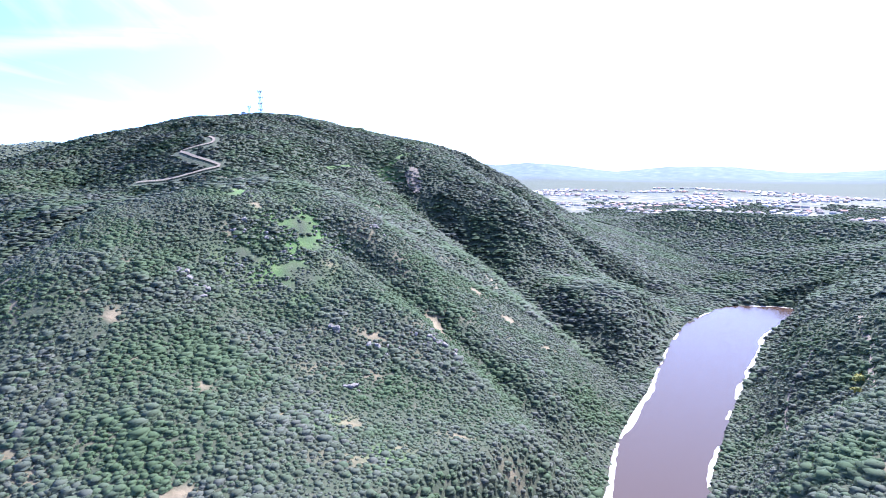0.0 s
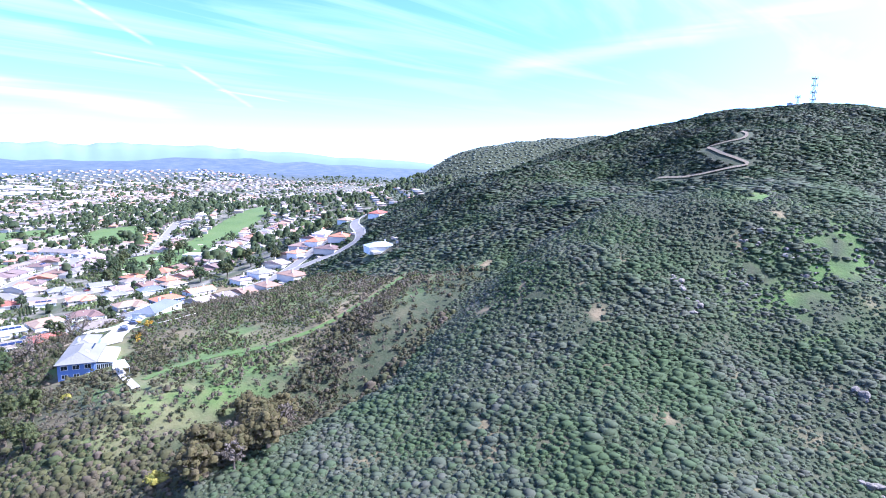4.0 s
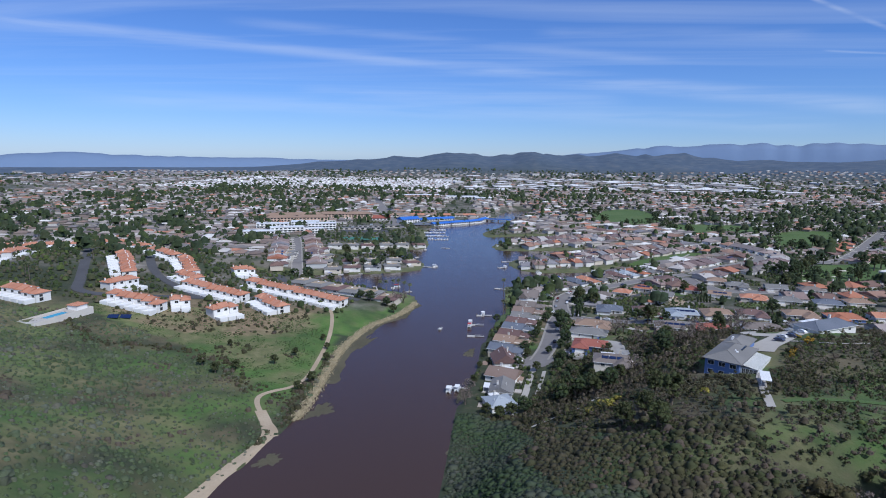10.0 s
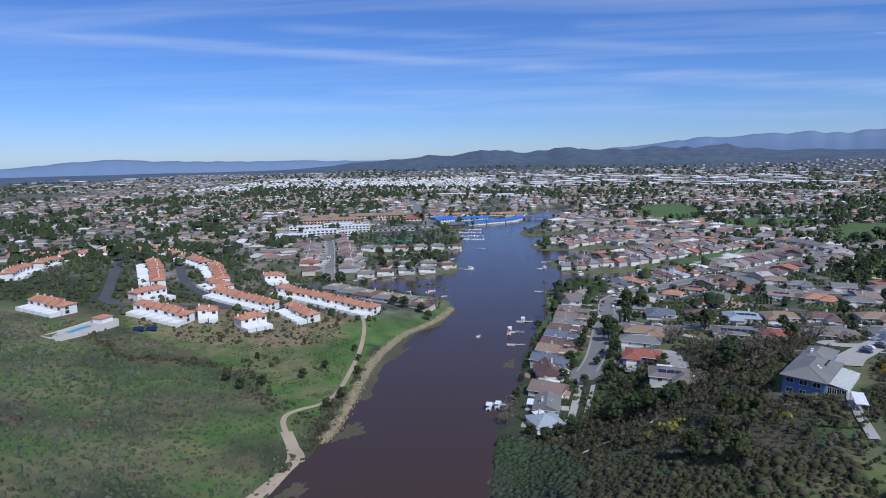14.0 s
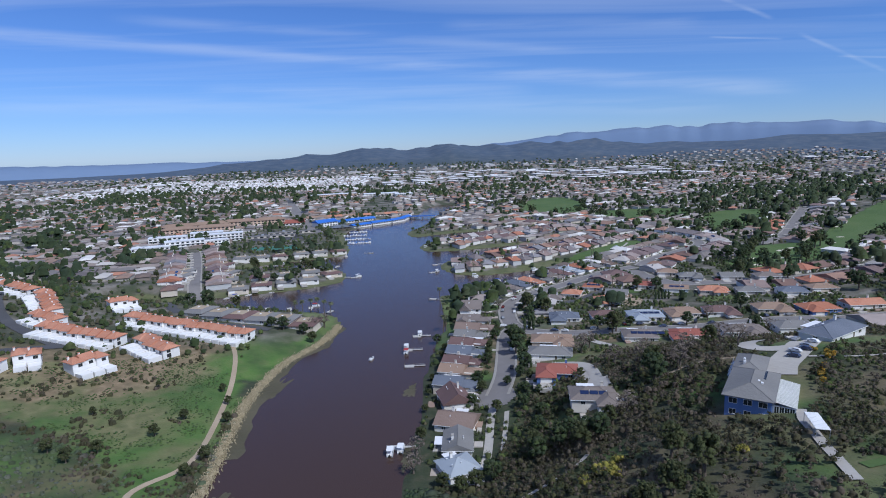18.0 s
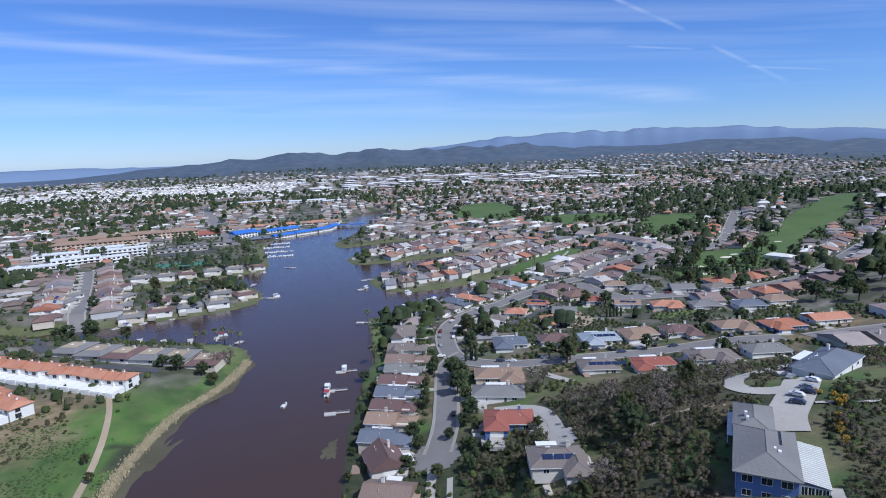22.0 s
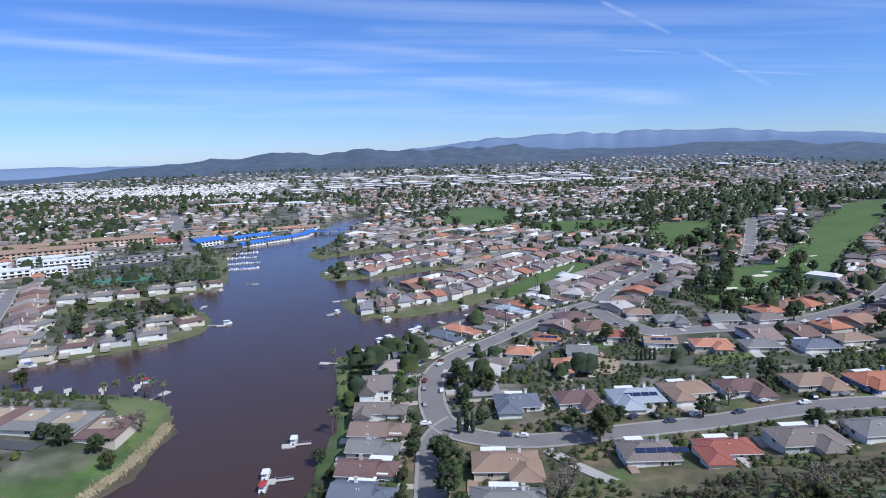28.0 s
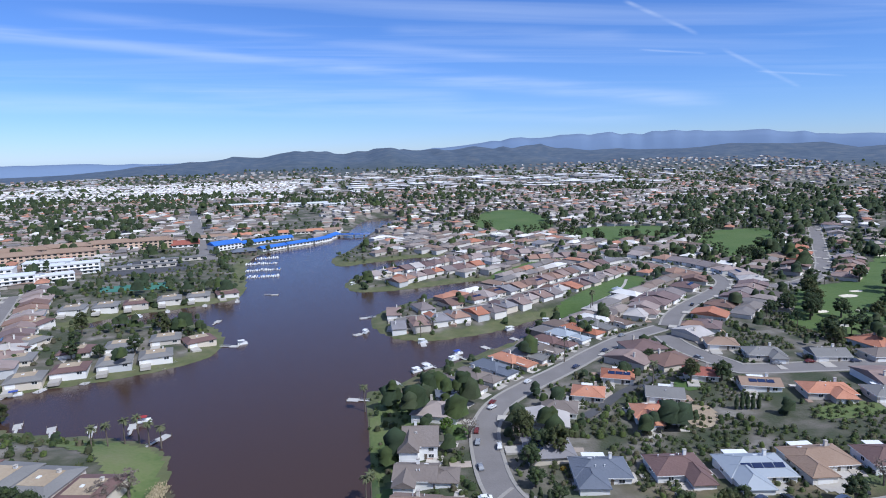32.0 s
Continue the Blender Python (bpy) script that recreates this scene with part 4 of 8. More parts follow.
def build_scrub():
    rng = np.random.default_rng(11)
    x, y = scatter(rng, -20, 330, -300, 330, 1.6)
    z = height(x, y)
    ok = chaparral(x, y, z) & open_ground(x, y) & (np.hypot(x, y + 20) < 290)
    bald = ripple(x, y, 13, 31) + 0.6 * ripple(x, y, 5, 32)
    streak = 1.4 * np.exp(-((away(x, y, [(289, 16), (273, -1), (259, -20), (227, -18)]) / 15) ** 2)) + np.exp(-((away(x, y, [(259, -29), (236, -2), (216, 9)]) / 12) ** 2))
    bare = np.clip(2.2 * ripple(x, y, 11, 53) - 0.9, 0, 1) * (z > 15) * (y < 130) * (y > -140)
    ok &= ((bald < 1.25 - 0.66 * streak) | (rng.random(len(x)) < 0.12)) & (bare < 0.75)
    x, y, z = x[ok], y[ok], z[ok]
    r = np.clip(1.2 * np.exp(rng.normal(0, 0.34, len(x))), 0.5, 2.6) * (1.05 + 0.35 * ripple(x, y, 25, 33) + 0.3 * ripple(x, y, 8, 34))
    c = np.stack([x, y, z + 0.05 * r], -1)
    foot = (y > 108) & (x < 190) & (x + 0.3 * (y - 108) > 44 + 22 * ripple(x, y, 20, 37))
    bushes("chaparral", "dense grey-green chaparral bushes over a hillside", c[~foot], r[~foot], rng, M["scrub"], 10, (0.22, 0.5), 0.39, core=0.88)
    bushes("foot_scrub", "dark olive brush over the foot of the hill", c[foot], r[foot] * 1.05, rng, M["orchard"], 12, (0.22, 0.55), 0.75, core=0.8)
    x, y = scatter(rng, -320, 800, -420, 480, 2.9)
    z = height(x, y)
    ok = chaparral(x, y, z) & open_ground(x, y) & (np.hypot(x, y + 20) >= 286) & (z > 0.35) & ((x < 700) | (z > 120))
    x, y, z = x[ok], y[ok], z[ok]
    hidden = (x < -40) & (y < 90)
    x, y, z = x[~hidden], y[~hidden], z[~hidden]
    r = np.clip(2.55 * np.exp(rng.normal(0, 0.3, len(x))), 1.2, 4.6) * (1.0 + 0.4 * ripple(x, y, 20, 35))
    thing("far_chaparral", lumps("far_chaparral", np.stack([x, y, z + 0.04 * r], -1), r, rng, LOW_DOMES, M["scrub"], 0.25), "distant chaparral over the upper hill", "bushes", kind="stuff")
    x, y = scatter(rng, 150, 1400, -1200, -340, 5.6)
    z = height(x, y)
    beyond = np.hypot(x, y)
    ok = open_ground(x, y) & ((beyond < 985) | ((ripple(x, y, 60, 36) > -0.2) & (rng.random(len(x)) < 0.6))) & ((y < -420) | (z < 3)) & (z > 0.3) & (beyond < 1350) & (np.abs(np.degrees(np.arctan2(x, y)) - 126) < 24)
    x, y, z = x[ok], y[ok], z[ok]
    r = rng.uniform(2.6, 4.8, len(x))
    thing("canyon_scrub", lumps("canyon_scrub", np.stack([x, y, z + 0.1 * r], -1), r, rng, LOW_DOMES, M["scrub"], 0.55), "dark scrub over the slopes beyond the lake", "bushes", kind="stuff")
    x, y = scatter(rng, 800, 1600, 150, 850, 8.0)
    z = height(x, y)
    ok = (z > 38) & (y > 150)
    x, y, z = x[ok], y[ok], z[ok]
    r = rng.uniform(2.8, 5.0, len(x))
    thing("spur_scrub", lumps("spur_scrub", np.stack([x, y, z], -1), r, rng, LOW_DOMES, M["spur_scrub"], 0.3), "scrub over the farther hill, paled to stand for haze", "bushes", kind="stuff")
    x, y = scatter(rng, -360, -60, 40, 330, 2.6)
    z = height(x, y)
    west = ((y < 300 + 0.35 * (x + 100)) | ((y < 300) & (x < -190))) & ~inside(x, y, rounded(MEADOW, True)) & open_ground(x, y) & (y < 330)
    x, y, z = x[west], y[west], z[west]
    r = rng.uniform(0.5, 1.3, len(x)) * (1 + 0.5 * np.clip(ripple(x, y, 40, 61), -0.4, 1)) * np.where(rng.random(len(x)) < 0.06 + 0.16 * (ripple(x, y, 24, 62) > 0.3), 1.7, 1)
    dead = (ripple(x, y, 15, 63) + 0.5 * ripple(x, y, 6, 64) > 0.62) & (rng.random(len(x)) < 0.8)
    live = ~dead & (rng.random(len(x)) < 0.88)
    c = np.stack([x, y, z], -1)
    bushes("grey_scrub", "low grey-green sage scrub on a slope", c[live], r[live], rng, M["grey_scrub"], 9, (0.25, 0.65), 0.7)
    bushes("dead_scrub", "patches of dead grey-brown brush on a slope", c[dead], r[dead] * 1.15, rng, M["dead_scrub"], 12, (0.2, 0.5), 0.8)
    # The old orchard: planted rows gone half wild, thick brush nearer the lake and a dark belt along the ravine.
    u, v = np.meshgrid(np.arange(-60, 420, 4.2), np.arange(-160, 330, 5.2))
    u, v = (u + rng.normal(0, 0.7, u.shape)).ravel(), (v + rng.normal(0, 0.7, v.shape)).ravel()
    turn = radians(34)
    x, y = 60 + u * math.cos(turn) - v * math.sin(turn), 130 + u * math.sin(turn) + v * math.cos(turn)
    z = height(x, y)
    near_brush = smooth(-x, -130, -104) * smooth(y, 184, 200)
    slope = ~chaparral(x, y, z) & open_ground(x, y) & (z > 2.5) & (off_streets(x, y) > 17) & (y < 322) & (x < 380) & (y > 110) & ((x > 30) | (y < 262)) & ((off_streets(x, y) > 36) | (x < 75))
    ok = slope & (near_brush < 0.5) & ((ripple(x, y, 19, 41) > -0.5) | (rng.random(len(x)) < 0.4))
    x1, y1 = x[ok], y[ok]
    r1 = np.clip(1.95 * np.exp(rng.normal(0, 0.35, len(x1))), 0.8, 3.4)
    x, y = scatter(rng, 0, 380, 110, 330, 3.1)
    z = height(x, y)
    near_brush = smooth(-x, -130, -104) * smooth(y, 184, 200)
    slope = ~chaparral(x, y, z) & open_ground(x, y) & (z > 2.5) & (off_streets(x, y) > 17) & (y < 322) & ((x > 30) | (y < 262)) & ((off_streets(x, y) > 36) | (x < 75))
    ravine = np.exp(-((away(x, y, [(265, 191), (176, 145), (152, 138), (132, 132), (97, 106), (70, 108), (35, 128)]) / 9) ** 2))
    ok = slope & ((near_brush > 0.5) & ((ripple(x, y, 14, 43) > -0.55) | (rng.random(len(x)) < 0.5)) | (ravine > 0.4))
    x2, y2 = x[ok], y[ok]
    r2 = rng.uniform(1.2, 3.0, len(x2)) * (1 + 0.3 * ripple(x2, y2, 30, 42))
    x, y, r = np.concatenate([x1, x2]), np.concatenate([y1, y2]), np.concatenate([r1, r2])
    # Each bush is five uneven clumps; every third one is bare and brown.
    c = np.repeat(np.stack([x, y, height(x, y) + 0.45 * r], -1), 5, 0) + rng.normal(0, 1, (len(x) * 5, 3)) * (0.6, 0.6, 0.3) * np.repeat(r, 5)[:, None]
    bare = np.repeat(rng.random(len(x)) < 0.25 + 0.35 * (ripple(x, y, 26, 44) > 0.15), 5)
    r = np.repeat(r, 5) * rng.uniform(0.25, 0.58, len(x) * 5)
    bushes("orchard", "old orchard and brush, olive green, planted in rows", c[~bare], r[~bare], rng, M["orchard"], 20, (0.25, 0.6), 0.9, core=0.66)
    bushes("bare_orchard", "bare brown orchard bushes among the olive ones", c[bare], r[bare], rng, M["dead_scrub"], 20, (0.15, 0.45), 0.9, core=0.5)
    # Rough grass on the west meadow.
    x, y = scatter(rng, -245, -90, 225, 385, 1.5)
    ok = inside(x, y, rounded(MEADOW, True)) & open_ground(x, y) & (ripple(x, y, 7, 81) + 0.6 * ripple(x, y, 3, 82) > 0.0)
    x, y = x[ok], y[ok]
    r = rng.uniform(0.3, 0.8, len(x))
    thing("meadow_tufts", lumps("meadow_tufts", np.stack([x, y, height(x, y) + 0.05], -1), r, rng, LOW_DOMES, M["tuft"], 0.32), "tufts of rough grass on the meadow", "grass", kind="stuff")
    # Low green growth on the grassy brow beside the house.
    x, y = scatter(rng, 96, 250, 150, 268, 1.9)
    ok = open_ground(x, y) & ~chaparral(x, y, height(x, y)) & (ripple(x, y, 9, 71) > -0.35) & (np.hypot(x - 155, y - 276) > 19)
    x, y = x[ok], y[ok]
    r = np.clip(0.62 * np.exp(rng.normal(0, 0.4, len(x))), 0.3, 1.6) * (1 + 0.4 * ripple(x, y, 17, 72))
    bushes("brow_shrubs", "low green and brown shrubs on a grassy brow", np.stack([x, y, height(x, y) + 0.25 * r], -1), r, rng, M["hedge"], 16, (0.2, 0.5), 0.9, core=0.7)


build_scrub()


# ---- houses in great numbers, far off ----
def town_rows(rng, x0, x1, y0, y1, turn, gap_row, gap_house):
    """House plots in rows, two rows to a street."""
    c, s = math.cos(radians(turn)), math.sin(radians(turn))
    mx, my, reach = (x0 + x1) / 2, (y0 + y1) / 2, math.hypot(x1 - x0, y1 - y0) / 2
    out = []
    v, k = -reach, 0
    while v < reach:
        u = -reach + rng.uniform(0, gap_house)
        while u < reach:
            px, py = mx + c * u - s * v, my + s * u + c * v
            if x0 < px < x1 and y0 < py < y1:
                out.append((px, py, turn + rng.normal(0, 4)))
            u += gap_house * rng.uniform(0.9, 1.2)
        v += gap_row * (0.72 if k % 2 else 1.28)
        k += 1
    return np.array(out)


def far_houses(name, places, rng, size, material_wall, material_roof, label, tall=3.2):
    """Walls and hipped roofs of many houses: two joined meshes."""
    n = len(places)
    L, W = rng.uniform(*size[0], n) / 2, rng.uniform(*size[1], n) / 2
    a = np.radians(places[:, 2] + 90 * (rng.random(n) < 0.35))
    z = height(places[:, 0], places[:, 1])
    h = tall * rng.uniform(0.9, 1.15, n)
    rise = rng.uniform(1.2, 2.2, n)

    def world(u, v, w):
        x = u * np.cos(a)[:, None] - v * np.sin(a)[:, None] + places[:, :1]
        y = u * np.sin(a)[:, None] + v * np.cos(a)[:, None] + places[:, 1:2]
        return np.stack([x, y, w + z[:, None]], -1)

    sx, sy = np.array([-1, 1, 1, -1.0]), np.array([-1, -1, 1, 1.0])
    base = world(L[:, None] * sx * 0.92, W[:, None] * sy * 0.92, np.full((n, 4), -1.5))
    top = world(L[:, None] * sx * 0.92, W[:, None] * sy * 0.92, np.repeat(h[:, None], 4, 1))
    walls = np.concatenate([base, top], 1).reshape(-1, 3)
    f = np.array([(k, (k + 1) % 4, 4 + (k + 1) % 4, 4 + k) for k in range(4)])
    wall_faces = (f[None] + (np.arange(n) * 8)[:, None, None]).reshape(-1, 4)
    eave = world(L[:, None] * sx, W[:, None] * sy, np.repeat(h[:, None], 4, 1) - 0.1)
    r = np.maximum(L - W * 0.8, 0.6)[:, None] * np.array([-1, 1.0])
    ridge = world(r, np.zeros((n, 2)), np.repeat((h + rise)[:, None], 2, 1))
    roofs = np.concatenate([eave, ridge], 1).reshape(-1, 3)
    g = np.array([(0, 1, 5), (0, 5, 4), (1, 2, 5), (2, 3, 4), (2, 4, 5), (3, 0, 4)])
    roof_faces = (g[None] + (np.arange(n) * 6)[:, None, None]).reshape(-1, 3)
    root = thing(name, mesh_of(name, walls, wall_faces, material_wall), label, "houses", kind="stuff")
    tagged(part("roofs", mesh_of("roofs", roofs, roof_faces, material_roof), None, root), kind="stuff")


def free_plot(p, gap_street=11, gap_shore=14):
    x, y = p[:, 0], p[:, 1]
    return ~inside(x, y, SHORE_LINE) & (away(x, y, SHORE_LINE, True) > gap_shore) & (off_streets(x, y) > gap_street) & ~in_greens(x, y)


M["wall_far"] = mat("far_walls", [(0.36, 0.31, 0.27), (0.46, 0.42, 0.38), (0.24, 0.2, 0.17), (0.58, 0.55, 0.52)], 1.0, 0.9, vary="island", spread=0.1)
rng = np.random.default_rng(77)
def kept_plots(p):
    x, y = p[:, 0], p[:, 1]
    ok = free_plot(p) & ((off_streets(x, y) > 31) | (y > 1000)) & ((x > -90) | (x < -250) | (y > 940) | (y < 760)) & (height(x, y) < 60)
    return p[ok & ((y > 0) | ((np.hypot(x, y) > 985) & (ripple(x, y, 90, 37) > 0.0)))]


near = np.concatenate([town_rows(rng, 20, 420, 560, 1000, 38, 19.5, 13.5), town_rows(rng, -480, -240, 560, 1000, 15, 22, 15)])
far_houses("lake_town", kept_plots(near), rng, ((15, 22), (10.5, 13)), M["wall_far"], M["roof_far"], "close-set low houses with dark shingled roofs")
plots = [town_rows(rng, -700, -120, 1000, 1750, 10, 23, 16), town_rows(rng, 420, 1000, 480, 1100, 50, 29, 19), town_rows(rng, -60, 1100, 1000, 1900, 25, 27, 18), town_rows(rng, -1300, -480, 500, 1700, 20, 34, 24),
         town_rows(rng, -1900, 1900, 1700, 3000, 5, 52, 34), town_rows(rng, 1000, 1900, 700, 1700, 30, 60, 40)] 
plots = kept_plots(np.concatenate(plots))
far_houses("town", plots, rng, ((12, 19), (9, 13)), M["wall_far"], M["roof_far"], "hundreds of low suburban houses with shingled roofs")
canyon_plots = kept_plots(town_rows(rng, 560, 1700, -1300, -560, 30, 27, 17))
far_houses("canyon_town", canyon_plots[rng.random(len(canyon_plots)) < 0.85], rng, ((9, 14), (7, 10)), M["wall_far"], M["roof_far"], "beige houses on the plateau beyond the lake", 3.0)
# Trees of the town, in uneven groves: dark gums and broad garden trees.
x, y = scatter(rng, -900, 1100, 440, 1900, 12.5)
grove = ripple(x, y, 120, 38) + 0.7 * ripple(x, y, 45, 39) + 0.95 * (x > 300) * (y < 1150) + 0.3 * (y > 900) + 0.6 * (x < -260) * (y < 1200)
ok = (rng.random(len(x)) < np.clip(0.34 + 0.5 * grove, 0.08, 0.92)) & free_plot(np.stack([x, y], -1), 7, 4) & (height(x, y) < 80)
x, y, grove = x[ok], y[ok], grove[ok]
r = np.clip(2.3 * np.exp(rng.normal(0, 0.42, len(x))) * (1 + 0.35 * np.clip(grove, -0.5, 1)), 1.0, 6.5)
c = np.stack([x, y, height(x, y) + r * rng.uniform(0.7, 1.5, len(x))], -1)
off = rng.normal(0, 0.6, (2, len(x), 3)) * r[None, :, None]
thing("town_trees", lumps("town_trees", np.concatenate([c, c + off[0], c + off[1]]), np.concatenate([r, r * 0.75, r * 0.6]), rng, LOW_DOMES, M["leaves"], 1.15),
      "garden and street trees among the houses", "trees", kind="stuff")
x, y = scatter(rng, -2600, 2600, 1000, 3200, 23)
belt = ripple(x, y, 260, 40) + 0.6 * ripple(x, y, 90, 45)
ok = ((y > 1850) | (np.abs(x - 200) > 850)) & (rng.random(len(x)) < np.clip(0.35 + 0.7 * belt, 0.05, 0.95)) & (np.hypot(x, y) < 3150) & (height(x, y) < 45)
x, y = x[ok], y[ok]
r = np.clip(4.2 * np.exp(rng.normal(0, 0.4, len(x))), 2.0, 10)
thing("far_trees", lumps("far_trees", np.stack([x, y, height(x, y) + r * 0.4], -1), r, rng, LOW_DOMES, M["leaves"], 0.9), "trees of the distant plain", "trees", kind="stuff")

# Pale sheds and stores of the plain, and the white roofs of a park of mobile homes.
x = np.concatenate([rng.uniform(-100, 900, 130), rng.uniform(-300, 1900, 150), rng.uniform(-2300, -600, 70)])
y = np.concatenate([rng.uniform(1800, 2500, 130), rng.uniform(2200, 3300, 150), rng.uniform(1900, 3300, 70)])
M["shed_roof"] = mat("pale_shed_roofs", [(0.66, 0.65, 0.64), (0.74, 0.73, 0.72), (0.45, 0.43, 0.42), (0.55, 0.53, 0.51), (0.30, 0.27, 0.25)], 0.2, 0.7, vary="island", spread=0.08)
low = (height(x, y) < 28) & (np.hypot(x, y) < 3250)
x, y = x[low], y[low]
far_houses("sheds", np.column_stack([x, y, rng.uniform(-10, 20, len(x))]), rng, ((24, 70), (18, 40)), M["wall_far"], M["shed_roof"], "pale flat commercial sheds on the plain", 7.0)
homes = town_rows(rng, -1100, -180, 1720, 2550, 12, 17, 15)
far_houses("mobile_homes", homes, rng, ((9, 14), (6, 8)), M["wall_far"], M["shed_roof"], "rows of white-roofed mobile homes", 3.0)


# ---- the far range, blued for haze ----
def far_range():
    """A ridge beyond the plain, uneven along its crest."""
    a = np.radians(np.linspace(-60, 72, 420))
    x, y = np.sin(a), np.cos(a)
    crest = skyline(x, y, FAR_RANGE) * (1 + 0.04 * ripple(a * 4000, a * 0, 60, 71) + 0.05 * ripple(a * 4000, a * 0, 170, 72))
    rows = []
    for d, k in ((4420, -0.3), (4520, 0.45), (4600, 0.8), (4680, 1.0), (4760, 0.6)):
        wob = 1 + 0.05 * ripple(a * 4000 + d, a * 0 + d, 90, 73) * (k < 1)
        rows.append(np.stack([x * d, y * d, np.where(k < 0, -60, crest * k * wob)], -1))
    v = np.stack(rows, 1)
    n, m = v.shape[:2]
    i, j = np.meshgrid(np.arange(n - 1), np.arange(m - 1), indexing="ij")
    f = (i * m + j).ravel()
    # The blue of distance haze is put into the ridge's base colour.
    me = mesh_of("backdrop_range", v.reshape(-1, 3), np.stack([f, f + 1, f + m + 1, f + m], -1)[:, ::-1], mat("haze_blue_range", [(0.13, 0.19, 0.30), (0.16, 0.22, 0.33)], 0.01, 1.0), True)
    thing("backdrop_range", me, "long mountain range on the horizon, haze blue in its colour", "mountains", kind="structure")


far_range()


# ---- houses ----
def root_at(name, m, label, category, group=""):
    ob = new(name)
    ob.matrix_basis = m
    return tagged(ob, label, category, group)


def roof_mesh(L, W, h, rise, kind, eave=0.6, thick=0.22):
    """A roof over a block L by W centred on the origin: hip, gable or flat_top, with thickness and overhang."""
    a, b = L / 2 + eave, W / 2 + eave
    bm = bmesh.new()
    low = [bm.verts.new((x, y, h - thick)) for x, y in ((-a, -b), (a, -b), (a, b), (-a, b))]
    rim = [bm.verts.new((x, y, h)) for x, y in ((-a, -b), (a, -b), (a, b), (-a, b))]
    bm.faces.new(low[::-1])
    for k in range(4):
        bm.faces.new((low[k], low[(k + 1) % 4], rim[(k + 1) % 4], rim[k]))
    if kind == "flat_top":
        i, j = a * 0.58, b * 0.5
        top = [bm.verts.new((x, y, h + rise)) for x, y in ((-i, -j), (i, -j), (i, j), (-i, j))]
        for k in range(4):
            bm.faces.new((rim[k], rim[(k + 1) % 4], top[(k + 1) % 4], top[k]))
        bm.faces.new(top)
    else:
        e = a if kind == "gable" else max(0.4, a - b * 0.95)
        r = [bm.verts.new((-e, 0, h + rise)), bm.verts.new((e, 0, h + rise))]
        bm.faces.new((rim[0], rim[1], r[1], r[0])); bm.faces.new((rim[2], rim[3], r[0], r[1]))
        bm.faces.new((rim[1], rim[2], r[1])); bm.faces.new((rim[3], rim[0], r[0]))
        if kind == "hip":
            for s in (-1, 1):
                tube(bm, (s * a, -b, h + 0.02), (s * e, 0, h + rise + 0.03), 0.09, 0.09, 4)
                tube(bm, (s * a, b, h + 0.02), (s * e, 0, h + rise + 0.03), 0.09, 0.09, 4)
        tube(bm, (-e, 0, h + rise + 0.03), (e, 0, h + rise + 0.03), 0.11, 0.11, 4)
    return bm


def add_window(root, x, y, z, w, h, face, frame_material=None):
    """A framed window on a wall: face is the way it looks, 'x' or 'y' with a sign."""
    s = 1 if face[0] == "+" else -1
    d, t = 0.06 * s, 0.12 * s
    lo, hi = min(0, t), max(0, t)
    bm = bmesh.new()
    bars = ((-w / 2 - 0.1, w / 2 + 0.1, z - 0.1, z), (-w / 2 - 0.1, w / 2 + 0.1, z + h, z + h + 0.1), (-w / 2 - 0.1, -w / 2, z, z + h), (w / 2, w / 2 + 0.1, z, z + h), (-0.04, 0.04, z, z + h))
    for u0, u1, z0, z1 in bars:
        if face[1] == "y":
            block(bm, x + u0, x + u1, y + lo, y + hi, z0, z1)
        else:
            block(bm, x + lo, x + hi, y + u0, y + u1, z0, z1)
    window = part("window", bm, frame_material or M["white"], root)
    lo, hi = min(0, d), max(0, d)
    if face[1] == "y":
        box("pane", window, M["dark_glass"], x - w / 2, x + w / 2, y + lo, y + hi, z, z + h)
    else:
        box("pane", window, M["dark_glass"], x + lo, x + hi, y - w / 2, y + w / 2, z, z + h)


